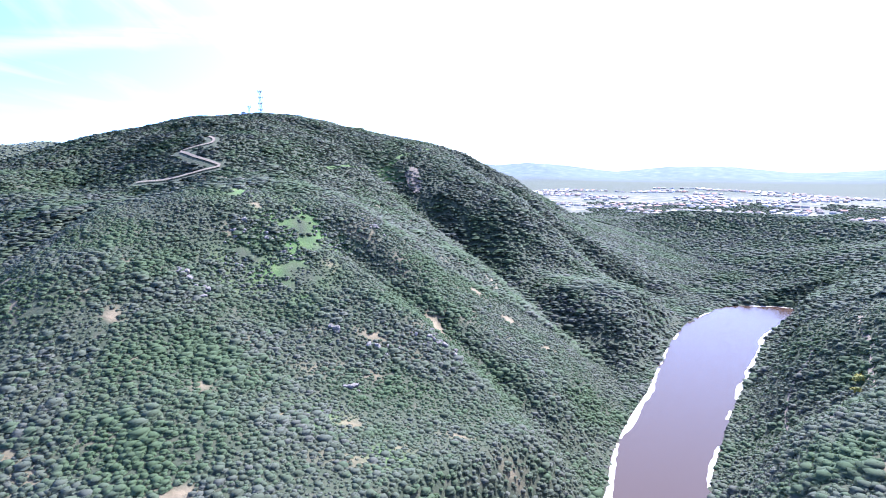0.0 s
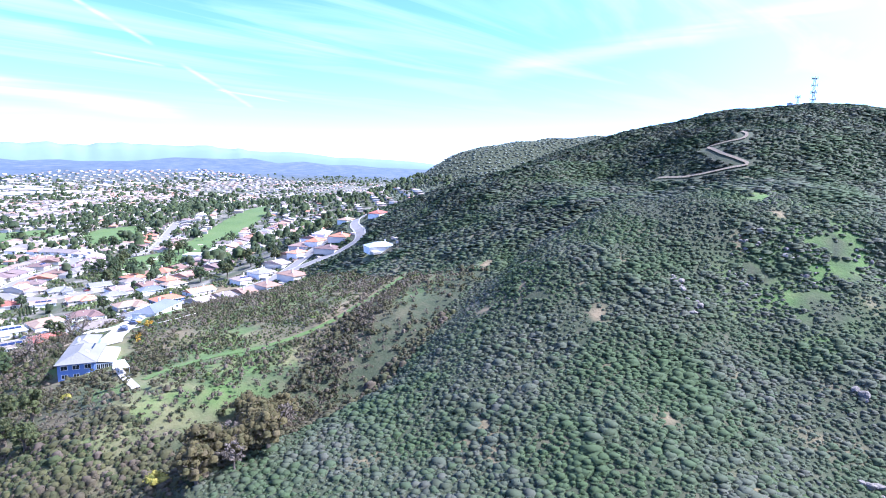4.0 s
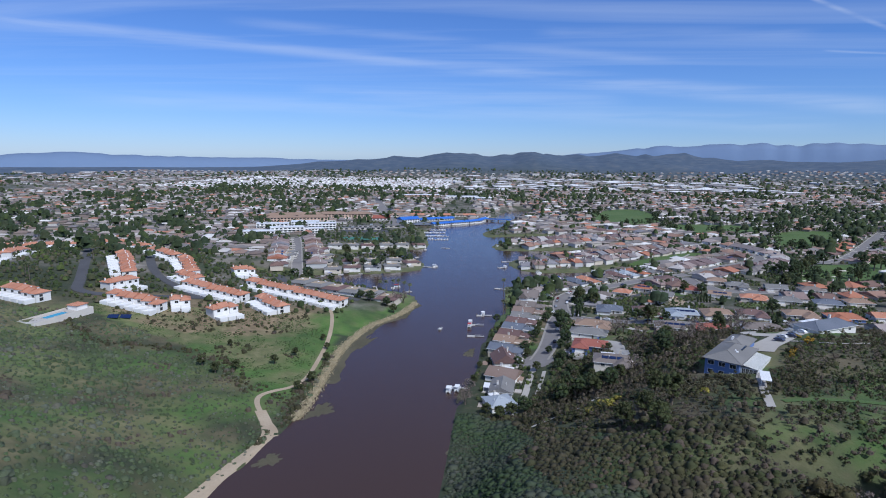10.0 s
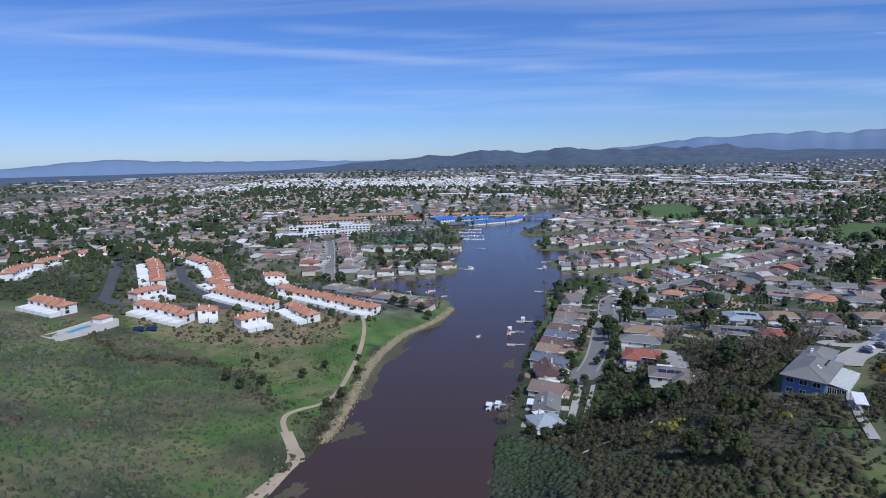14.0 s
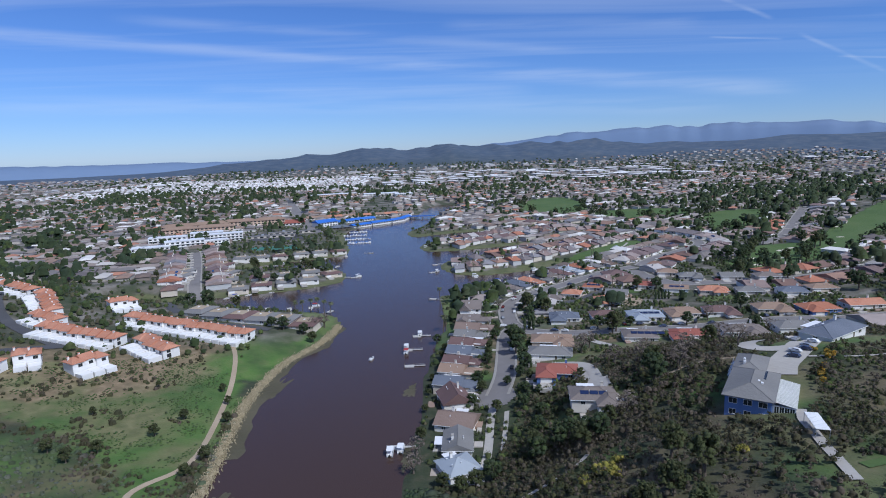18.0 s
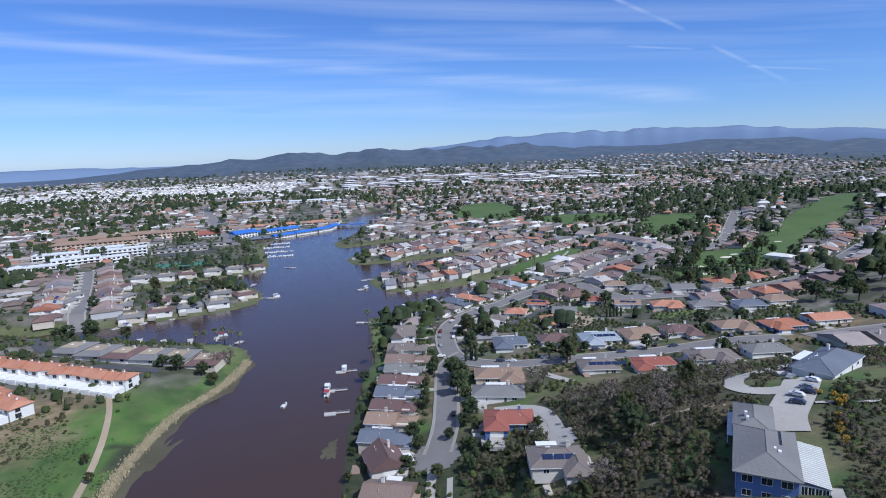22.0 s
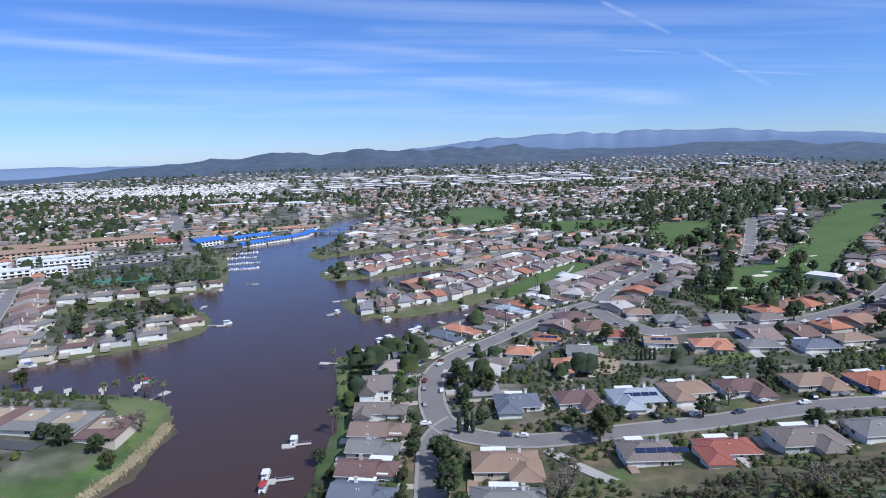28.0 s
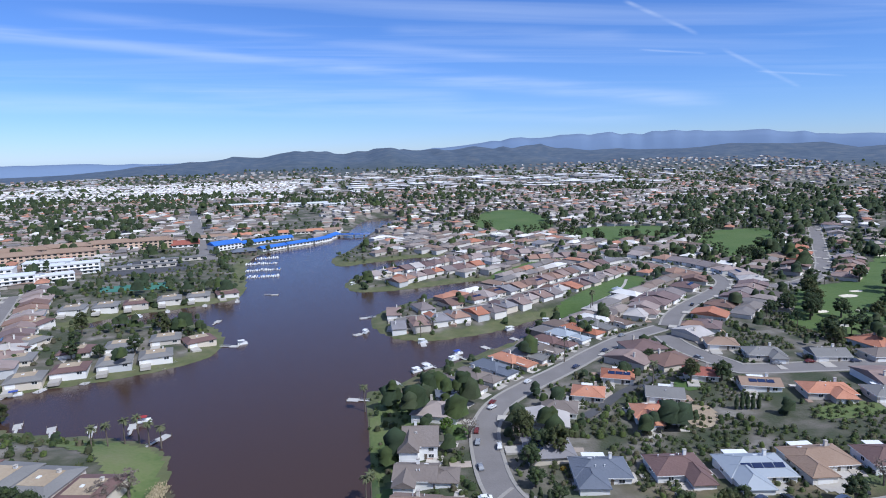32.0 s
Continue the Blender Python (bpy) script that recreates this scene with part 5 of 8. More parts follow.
def house(m, L, W, kind="hip", roof=None, wall=None, storeys=1, rise=None, wing=None, chimney=True, solar=0, drive=7.0, label="", name="house", full=True, group="suburban houses", end=False):
    """A detached house, its front towards -y, its ground at z 0; wing is (x, length, width) of a block that juts out in front."""
    root = root_at(name, m, label or "single-storey stucco house with a low shingled roof", "house", group)
    roof, wall = roof or M["roof"], wall or M["stucco"]
    h = 2.5 * storeys + 0.2
    rise = rise or min(L, W) * 0.2
    if end and L > 17:
        luck = random.Random(int(m.translation.x * 5 + m.translation.y * 3))
        whole, shift = L, luck.choice((-0.1, 0.1)) * W
        lower, far_end = h - luck.uniform(0.2, 0.5), L / 2
        cut = luck.uniform(0.08, 0.2) * L
        box("garage_wall", root, wall, cut - 0.2, far_end, -W * 0.43 + shift, W * 0.43 + shift, -2.5, lower)
        bm = roof_mesh(far_end - cut + 1.2, W * 0.86, lower, rise * luck.uniform(0.55, 0.8), luck.choice(("gable", "hip")), 0.5)
        bmesh.ops.transform(bm, matrix=Matrix.Translation(((cut + far_end) / 2 - 0.6, shift, 0)), verts=bm.verts)
        part("garage_roof", bm, roof, root)
        L = cut + whole / 2
        main = Matrix.Translation((-(whole / 2 - L / 2), 0, 0))
        bm = bmesh.new()
        block(bm, -whole / 2, cut, -W / 2, W / 2, -2.5, h)
        part("wall", bm, wall, root)
        bm = roof_mesh(L, W, h, rise, kind)
        bmesh.ops.transform(bm, matrix=main, verts=bm.verts)
        part("roof", bm, roof, root)
        if luck.random() < 0.6:
            box("roof_deck", root, M["stucco"], cut + 1.0, far_end - 2.0, shift - W * 0.43, shift - W * 0.18, lower - 0.1, lower + 0.5, label="pale parapet beside the roof")
        L = whole
    else:
        box("wall", root, wall, -L / 2, L / 2, -W / 2, W / 2, -2.5, h)
        part("roof", roof_mesh(L, W, h, rise, kind), roof, root)
    if kind == "gable":
        for s in (-1, 1):
            if end and L > 17 and s > 0:
                continue
            bm = bmesh.new()
            x = s * (L / 2 - 0.02)
            tri = [bm.verts.new(p) for p in ((x, -W / 2, h), (x, W / 2, h), (x, 0, h + rise * 0.93))]
            back = [bm.verts.new((p.co.x - s * 0.25, p.co.y, p.co.z)) for p in tri]
            bm.faces.new(tri if s > 0 else tri[::-1]); bm.faces.new(back[::-1] if s > 0 else back)
            for k in range(3):
                bm.faces.new((tri[k], back[k], back[(k + 1) % 3], tri[(k + 1) % 3]) if s > 0 else (tri[(k + 1) % 3], back[(k + 1) % 3], back[k], tri[k]))
            part("gable", bm, wall, root)
    if kind == "flat_top":
        box("roof_deck", root, M["dirt"], -L * 0.29 - 0.2, L * 0.29 + 0.2, -W * 0.25 - 0.1, W * 0.25 + 0.1, h + rise, h + rise + 0.08, label="flat tan gravel roof deck")
        box("skylight", root, M["metal_white"], -1.5, -0.3, -0.6, 0.6, h + rise + 0.08, h + rise + 0.35)
    if chimney:
        cx, cy = L * (-0.15 if end else 0.22), W * 0.18
        stack = box("chimney", root, wall, cx - 0.5, cx + 0.5, cy - 0.4, cy + 0.4, h, h + rise + 1.1)
        box("cap", stack, M["concrete"], cx - 0.6, cx + 0.6, cy - 0.5, cy + 0.5, h + rise + 1.1, h + rise + 1.25)
    if wing:
        wx, wl, ww = wing
        y0 = -W / 2 - wl
        body = box("wing", root, wall, wx - ww / 2, wx + ww / 2, y0, -W / 2 + 0.3, -2.5, h - 0.05)
        bm = roof_mesh(wl + W * 0.5, ww, h - 0.02, rise * 0.85, kind if kind != "flat_top" else "hip")
        bmesh.ops.transform(bm, matrix=pose(wx, -W / 2 - wl / 2 + W * 0.25, 0, 0, 0, 90), verts=bm.verts)
        part("wing_roof", bm, roof, root)
        box("garage_door", root, M["white"], wx - min(2.4, ww / 2 - 0.4), wx + min(2.4, ww / 2 - 0.4), y0 - 0.08, y0, 0, 2.2)
    elif end:
        box("garage_door", root, M["white"], L / 2, L / 2 + 0.08, -2.3, 2.3, 0, 2.2)
    else:
        box("garage_door", root, M["white"], -L / 2 + 1, -L / 2 + 5.5, -W / 2 - 0.08, -W / 2, 0, 2.2)
    if drive and end:
        box("driveway", root, M["concrete"], L / 2, L / 2 + drive, -3.4, 3.4, -1.5, 0.12)
    elif drive:
        u = wing[0] if wing else -L / 2 + 3.2
        y1 = -W / 2 - (wing[1] if wing else 0)
        box("driveway", root, M["concrete"], u - 2.6, u + 2.6, y1 - drive, y1, -1.5, 0.12)
    if full:
        bm, e = bmesh.new(), 0.63
        east = L / 2 + e if not end else 0.05 * L
        for x0, x1, y0, y1 in ((-L / 2 - e, east, -W / 2 - e, -W / 2 - e + 0.06), (-L / 2 - e, east, W / 2 + e - 0.06, W / 2 + e), (-L / 2 - e, -L / 2 - e + 0.06, -W / 2 - e, W / 2 + e), (east - 0.06, east, -W / 2 - e, W / 2 + e)):
            block(bm, x0, x1, y0, y1, h - 0.3, h - 0.02)
        part("fascia", bm, M["white"], root, "white painted fascia")
        luck = random.Random(int(L * 31 + W * 17 + m.translation.x * 3 + m.translation.y))
        for _ in range(3):
            vx, vy = luck.uniform(-0.3, 0.0 if end else 0.3) * L, luck.choice((-0.2, 0.2, 0.28)) * W
            vz = h + rise * (1 - abs(vy) / (W / 2 + 0.6))
            bm = bmesh.new()
            tube(bm, (vx, vy, vz - 0.3), (vx, vy, vz + 0.5), 0.12, 0.12, 6)
            tube(bm, (vx, vy, vz + 0.5), (vx, vy, vz + 0.6), 0.2, 0.2, 6)
            part("vent_pipe", bm, M["metal_white"], root)
        if kind != "flat_top" and luck.random() < 0.6:
            sx, sy = luck.uniform(-0.25, 0.1) * L, 0.25 * W
            sz = h + rise * (1 - sy / (W / 2 + 0.6))
            slope = math.atan2(rise, W / 2 + 0.6)
            bm = bmesh.new()
            block(bm, -0.7, 0.7, -0.5, 0.5, -0.1, 0.16, 0.04)
            bmesh.ops.transform(bm, matrix=Matrix.Translation((sx, sy, sz)) @ Matrix.Rotation(-slope, 4, "X"), verts=bm.verts)
            part("skylight", bm, M["metal_white"], root, "white domed skylight")
        if luck.random() < 0.65:
            px, pw = luck.uniform(-0.2, 0.15) * L, luck.uniform(0.3, 0.45) * L
            cover = box("patio_cover", root, M["metal_white"], px - pw / 2, px + pw / 2, W / 2 + 0.1, W / 2 + 3.6, 2.45, 2.57, label="white flat patio cover on posts")
            for qx in (px - pw / 2 + 0.2, px + pw / 2 - 0.2):
                box("post", cover, M["white"], qx - 0.07, qx + 0.07, W / 2 + 3.3, W / 2 + 3.44, -2.0, 2.45)
            box("patio", root, M["concrete"], px - pw / 2 - 0.5, px + pw / 2 + 0.5, W / 2, W / 2 + 4.2, -2.0, 0.1)
        box("front_door", root, M["bark"], L * 0.12, L * 0.12 + 1.0, -W / 2 - 0.06, -W / 2, 0, 2.1)
    if full:
        for k in range(storeys):
            z = 0.8 + 2.5 * k
            add_window(root, L * 0.32, -W / 2, z, 1.8, 1.2, "-y")
            add_window(root, L * 0.05, W / 2, z, 2.0, 1.3, "+y"); add_window(root, -L * 0.25, -W / 2, z, 1.6, 1.2, "-y")
            add_window(root, -L / 2, 0, z, 1.6, 1.2, "-x"); add_window(root, L / 2, W * 0.1, z, 1.6, 1.2, "+x")
    else:
        add_window(root, L * 0.32, -W / 2, 0.9, 2.4, 1.3, "-y")
    for k in range(solar):
        u = -L * 0.2 + k * 3.4
        slope = math.atan2(rise, W / 2 + 0.6)
        bm = bmesh.new()
        block(bm, -1.55, 1.55, -1.0, 1.0, 0, 0.06)
        for gx in (-0.52, 0.52):
            block(bm, gx - 0.02, gx + 0.02, -1.0, 1.0, 0.06, 0.075)
        y = -W * 0.24
        bmesh.ops.transform(bm, matrix=Matrix.Translation((u, y, h + rise * (1 - abs(y) / (W / 2 + 0.6)) + 0.1)) @ Matrix.Rotation(slope, 4, "X"), verts=bm.verts)
        part("solar_panel", bm, M["solar"], root, "dark blue solar panel")
    return root


def on_ground(x, y, turn, sink=0.0):
    return pose(x, y, at(x, y) - sink, 0, 0, turn)


def pad_height(x, y, L, W):
    r = max(L, W) * 0.35
    return max(at(x + a * r, y + b * r) for a, b in ((0, 0), (1, 0), (-1, 0), (0, 1), (0, -1)))


PLACED = []


def put_house(x, y, turn, L, W, **kw):
    L, W = L * 0.87, W * 0.9
    PLACED.append((x, y, max(L, W) / 2))
    z = (pad_height(x, y, L, W) + at(x, y)) / 2
    return house(pose(x, y, z, 0, 0, turn), L, W, **kw)


RED, TAN, BROWN = M["tile"], mat("tan_shingles", [(0.24, 0.16, 0.112), (0.304, 0.216, 0.16)], 1.2, 0.85, 0.4), mat("brown_shingles", [(0.175, 0.122, 0.096), (0.24, 0.175, 0.145)], 1.2, 0.85, 0.4)
MAROON = mat("maroon_shingles", [(0.122, 0.074, 0.068), (0.175, 0.106, 0.096)], 1.2, 0.85, 0.4)
RED_BRIGHT = mat("red_tiles", [(0.25, 0.075, 0.054), (0.31, 0.11, 0.08)], 1.2, 0.8, 0.5)
ORANGE = mat("orange_tiles", [(0.32, 0.115, 0.062), (0.40, 0.17, 0.10)], 1.2, 0.8, 0.5)
GREY, BLUE_GREY, PALE = M["grey_roof"], M["blue_grey_roof"], M["pale_blue_roof"]
SHAKE = mat("weathered_shakes", [(0.16, 0.132, 0.116), (0.216, 0.184, 0.168)], 1.2, 0.9, 0.5)
# The waterside row, house by house from the point to the close: east, north, heading of the long side, length, width.
for x, y, turn, L, W, roof, kind, wall, text in (
        (25, 441, -8, 14, 14, SHAKE, "gable", M["white"], "white two-storey lakeside house with a steep shake roof"),
        (25, 421, -12, 24, 12, SHAKE, "gable", M["white"], "white lakeside house with a shake roof and a tall chimney"),
        (23, 401, -16, 25, 13, BROWN, "gable", None, "lakeside house with a long brown roof"),
        (20, 388, -17, 21, 11, GREY, "gable", None, "lakeside house with a long grey roof"),
        (17, 373, -18, 22, 12, MAROON, "gable", None, "lakeside house with a dark maroon roof"),
        (15, 359, -19, 23, 12, BLUE_GREY, "gable", M["white"], "lakeside house with a blue-grey roof"),
        (12, 346, -19, 22, 11, MAROON, "gable", None, "lakeside house with two dark maroon gables"),
        (10, 334, -18, 23, 12, TAN, "gable", None, "lakeside house with a tan shingle roof"),
        (7, 321, -17, 23, 12, BLUE_GREY, "gable", None, "lakeside house with a pale blue-grey roof"),
        (5, 306, -80, 17, 14, MAROON, "gable", M["stucco"], "half-timbered lakeside house with a steep brown gable"),
        (5, 285, -20, 18, 15, BROWN, "gable", M["white"], "lakeside house with a broad brown roof"),
        (4, 267, 85, 18, 12, GREY, "gable", M["white"], "grey-roofed house beside the lake path"),
        (3, 249, 22, 14, 14, PALE, "hip", M["white"], "white house with a pale blue metal hipped roof")):
    put_house(x, y, turn, L, W, roof=roof, kind=kind, wall=wall, storeys=2 if "two-storey" in text else 1, rise=W * (0.32 if "steep" in text else 0.2), label=text, group="lakeside row", drive=6.5, end=True, wing=(-L * 0.28, 4.0, 6.5) if y > 410 else None)
# Houses along the bow street and above it.
for x, y, turn, L, W, roof, kind, wing, sol, wall, text in (
        (61, 360, -12, 24, 14, TAN, "hip", (6, 6, 10), 0, None, "big house with a tan tiled hipped roof"),
        (55, 337, -14, 24, 13, GREY, "hip", None, 0, M["white"], "grey-roofed house behind a bare tree"),
        (52, 308, -12, 20, 13, RED_BRIGHT, "hip", (-5, 5, 8), 0, M["blue_wall"], "house with a red tiled roof and a blue terrace front"),
        (56, 267, -10, 19, 14, SHAKE, "hip", (5, 5, 8), 3, None, "brown-grey hillside house with solar panels"),
        (80, 410, -10, 20, 14, BLUE_GREY, "hip", (-4, 6, 9), 0, M["white"], "blue-grey house with a white trellis roof"),
        (104, 406, -6, 19, 14, MAROON, "hip", (4, 6, 7), 0, M["white"], "house with a dark brown roof edged in red tiles"),
        (127, 400, -8, 23, 15, PALE, "hip", (-5, 7, 9), 4, M["white"], "white house with a pale metal roof and solar panels"),
        (150, 401, -4, 22, 14, TAN, "hip", (-6, 6, 8), 0, None, "house with an orange-brown shingled roof"),
        (170, 394, -10, 20, 14, MAROON, "hip", (5, 6, 8), 0, M["white"], "brown-roofed house with white front rooms"),
        (198, 388, -8, 22, 14, TAN, "hip", (4, 6, 9), 0, None, "long house with a tan hipped roof"),
        (222, 382, -4, 23, 14, ORANGE, "hip", (-5, 5, 8), 0, M["blue_wall"], "blue-walled house with a bright orange tiled roof"),
        (250, 384, -2, 24, 13, RED, "gable", None, 0, None, "long house with an orange gabled roof"),
        (105, 350, -10, 19, 14, SHAKE, "hip", None, 5, None, "grey-brown house with a broad row of solar panels"),
        (129, 345, -10, 20, 11, RED_BRIGHT, "hip", (-6, 6, 8), 0, M["white"], "house with a red tiled roof in two wings"),
        (156, 343, -8, 24, 14, SHAKE, "hip", (3, 5, 8), 0, None, "wide house with a dark grey shake roof"),
        (181, 340, -6, 22, 13, GREY, "hip", None, 0, M["white"], "pale grey flat-looking house by the scrub"),
        (119, 448, -14, 20, 14, RED, "hip", (-4, 6, 8), 0, M["white"], "white house with a red-brown tiled roof"),
        (84, 461, -22, 16, 13, SHAKE, "hip", None, 0, M["white"], "brown-grey hipped house inside the road bend"),
        (101, 473, -24, 15, 13, RED, "hip", None, 0, None, "house with a rust-red hipped roof"),
        (121, 488, -24, 16, 13, ORANGE, "hip", None, 3, None, "house with an orange roof and solar panels"),
        (131, 464, -22, 17, 13, GREY, "gable", None, 0, None, "grey-roofed house beside a side lane"),
        (157, 480, -24, 16, 12, RED_BRIGHT, "hip", None, 0, None, "house with a bright red roof behind a round tree"),
        (173, 462, -20, 18, 11, TAN, "gable", None, 3, M["white"], "white-fronted house with solar panels"),
        (193, 448, -16, 21, 13, RED, "hip", (3, 5, 8), 0, None, "house with a salmon tiled roof"),
        (213, 438, -14, 19, 13, GREY, "hip", None, 0, None, "grey-roofed house with a yellow awning"),
        (236, 428, -12, 20, 14, BLUE_GREY, "hip", None, 0, None, "house with a dark slate-blue roof"),
        (257, 430, -4, 20, 12, TAN, "hip", None, 0, None, "tan hipped house above the valley"),
        (198, 494, -16, 19, 13, GREY, "hip", (4, 5, 7), 0, None, "dark grey hipped house with a lawn"),
        (224, 484, -12, 18, 13, GREY, "gable", None, 0, None, "pale green-grey house behind a cypress"),
        (188, 513, -20, 17, 13, TAN, "hip", None, 0, None, "house with a tan roof at the junction"),
        (248, 478, -4, 19, 13, SHAKE, "hip", None, 0, None, "brown shake-roofed house by the golf course")):
    put_house(x, y, turn, L, W, roof=roof, kind=kind, wing=wing, solar=sol, wall=wall, label=text, group="houses by the bow street")


# The channel row: long narrow houses side by side, their garages on the street.
CHANNEL_ROOFS = [(BLUE_GREY, 0, "long house with a blue-grey roof and white gable"), (SHAKE, 2, "long brown-grey house with solar panels"), (SHAKE, 0, "long house with a brown-grey shake roof"),
                 (BLUE_GREY, 0, "long house with a pale slate-green roof"), (RED, 0, "long house with a rust-brown tiled roof"), (GREY, 0, "long grey-roofed house on the channel"),
                 (SHAKE, 2, "long brown-grey house with dark solar panels"), (MAROON, 0, "long house with a maroon shingle roof"), (PALE, 0, "long house with a pale metal roof"),
                 (ORANGE, 0, "long house with an orange tiled roof"), (GREY, 0, "long house with a weathered grey roof"), (BROWN, 0, "long house with a brown shingle roof")]
row, way = along([(55, 468), (78, 489), (102, 506), (128, 527), (151, 542), (172, 551), (185, 562)], 12.9)
for (x, y), (u, v), (roof, sol, text) in zip(row, way, CHANNEL_ROOFS):
    put_house(x - v * 23.5, y + u * 23.5, math.degrees(math.atan2(-u, v)), 27, 10.8, roof=roof, kind="gable" if sol else "hip", solar=sol, rise=2.3, label=text, group="channel row", drive=3.5, end=True, wall=M["white"] if roof in (BLUE_GREY, PALE) else None)
    PLACED[-1] = (x - v * 23.5, y + u * 23.5, 9)


def terrace_plots():
    """Plots along the streets, both sides, that the single houses leave free."""
    rng = np.random.default_rng(5)
    out = []
    for key, gap, back, stretch in (("bow_street", 15.5, 21, (0.45, 1)), ("valley_road", 17.5, 21, (0.0, 1)), ("north_street", 14.5, 20, (0, 1)), ("fairway_street", 15, 19, (0.2, 1)),
                                    ("point_street", 11.6, 16, (0, 1)), ("isle_street", 11.6, 16, (0, 1)), ("west_lane", 17, 19, (0, 1)), ("bow_street_east", 20, 20, (0, 1))):
        line, half = STREETS[key]
        q, w = along(rounded(line), gap)
        n = len(q)
        for k in range(int(n * stretch[0]), int(n * stretch[1])):
            for s in (-1, 1):
                nx, ny = w[k, 1] * s, -w[k, 0] * s
                x, y = q[k, 0] + nx * back, q[k, 1] + ny * back
                turn = math.degrees(math.atan2(ny, nx)) - 90
                out.append((x, y, turn + rng.normal(0, 3), 5.6 if gap < 12 else 7.6))
    keep = []
    p = np.array(out)
    ok = free_plot(p, 13, 9)
    for (x, y, turn, half), good in zip(out, ok):
        if good and all(math.hypot(x - a, y - b) > r + half - 0.4 for a, b, r in PLACED):
            keep.append((x, y, turn, half))
            PLACED.append((x, y, half))
    return keep


# Pattern houses, then copies of them along the streets.
PATTERNS = [house(pose(0, 0, -80), 15, 20, "hip", full=False, label="suburban house with a long hipped shingle roof"),
            house(pose(0, 0, -80), 14, 19, "gable", full=False, label="suburban house with a gabled shingle roof", chimney=False, rise=2.6),
            house(pose(0, 0, -80), 16, 14, "hip", wing=(4, 5, 7), full=False, label="suburban house with a garage wing and hipped roof"),
            house(pose(0, 0, -80), 13, 21, "gable", full=False, label="long narrow suburban house with a shingle roof", rise=2.3),
            house(pose(0, 0, -80), 15, 17, "hip", full=False, solar=3, label="suburban house with solar panels on a hipped roof")]
pick = random.Random(9)
STREET_PLOTS = terrace_plots()
for k, (x, y, turn, half) in enumerate(STREET_PLOTS):
    kind = pick.choice([0, 0, 1, 1, 2, 3, 3, 4])
    grow = pick.uniform(0.88, 1.05)
    m = pose(x, y, at(x, y) + 0.3, 0, 0, turn) @ Matrix.Diagonal((grow * half / 7.6, grow * pick.uniform(0.9, 1.1), pick.uniform(0.95, 1.1), 1))
    copy_thing(PATTERNS[kind], m)
# The west shore: low houses with flat gravel roof decks inside grey mansards.
west_pattern = house(pose(0, 0, -80), 17, 15, "flat_top", roof=M["grey_roof"], rise=1.5, full=False, label="lakeside house with a grey mansard roof and tan roof deck", group="west shore houses")
west_brown = house(pose(0, 0, -80), 17, 15, "flat_top", roof=MAROON, rise=1.5, full=False, label="lakeside house with a brown mansard roof and tan roof deck", group="west shore houses")
for k, (x, y, turn) in enumerate(((-161, 548, 14), (-144, 557, 12), (-125, 564, 14), (-107, 572, 16), (-91, 597, 30), (-110, 600, 12), (-131, 590, 10), (-152, 582, 10), (-176, 570, 14),
                                  (-178, 690, 12), (-160, 698, 14), (-139, 706, 14), (-120, 714, 12), (-101, 724, 20), (-196, 680, 10), (-218, 668, 8), (-203, 645, 80), (-202, 622, 80), (-186, 604, 70), (-188, 584, 70),
                                  (-228, 610, 75), (-222, 588, 75), (-219, 560, 75), (-158, 452, -18), (-143, 446, -18), (-128, 441, -18), (-113, 437, -16), (-98, 433, -14), (-83, 428, -10))):
    copy_thing(west_brown if k % 3 == 1 else west_pattern, pose(x, y, at(x, y) + 0.2, 0, 0, turn) @ Matrix.Diagonal((0.95, 0.95 if k < 23 else 1.25, 1, 1)))
    PLACED.append((x, y, 9))
for pattern in (*PATTERNS, west_pattern, west_brown):
    for o in (*pattern.children_recursive, pattern):
        bpy.data.objects.remove(o)


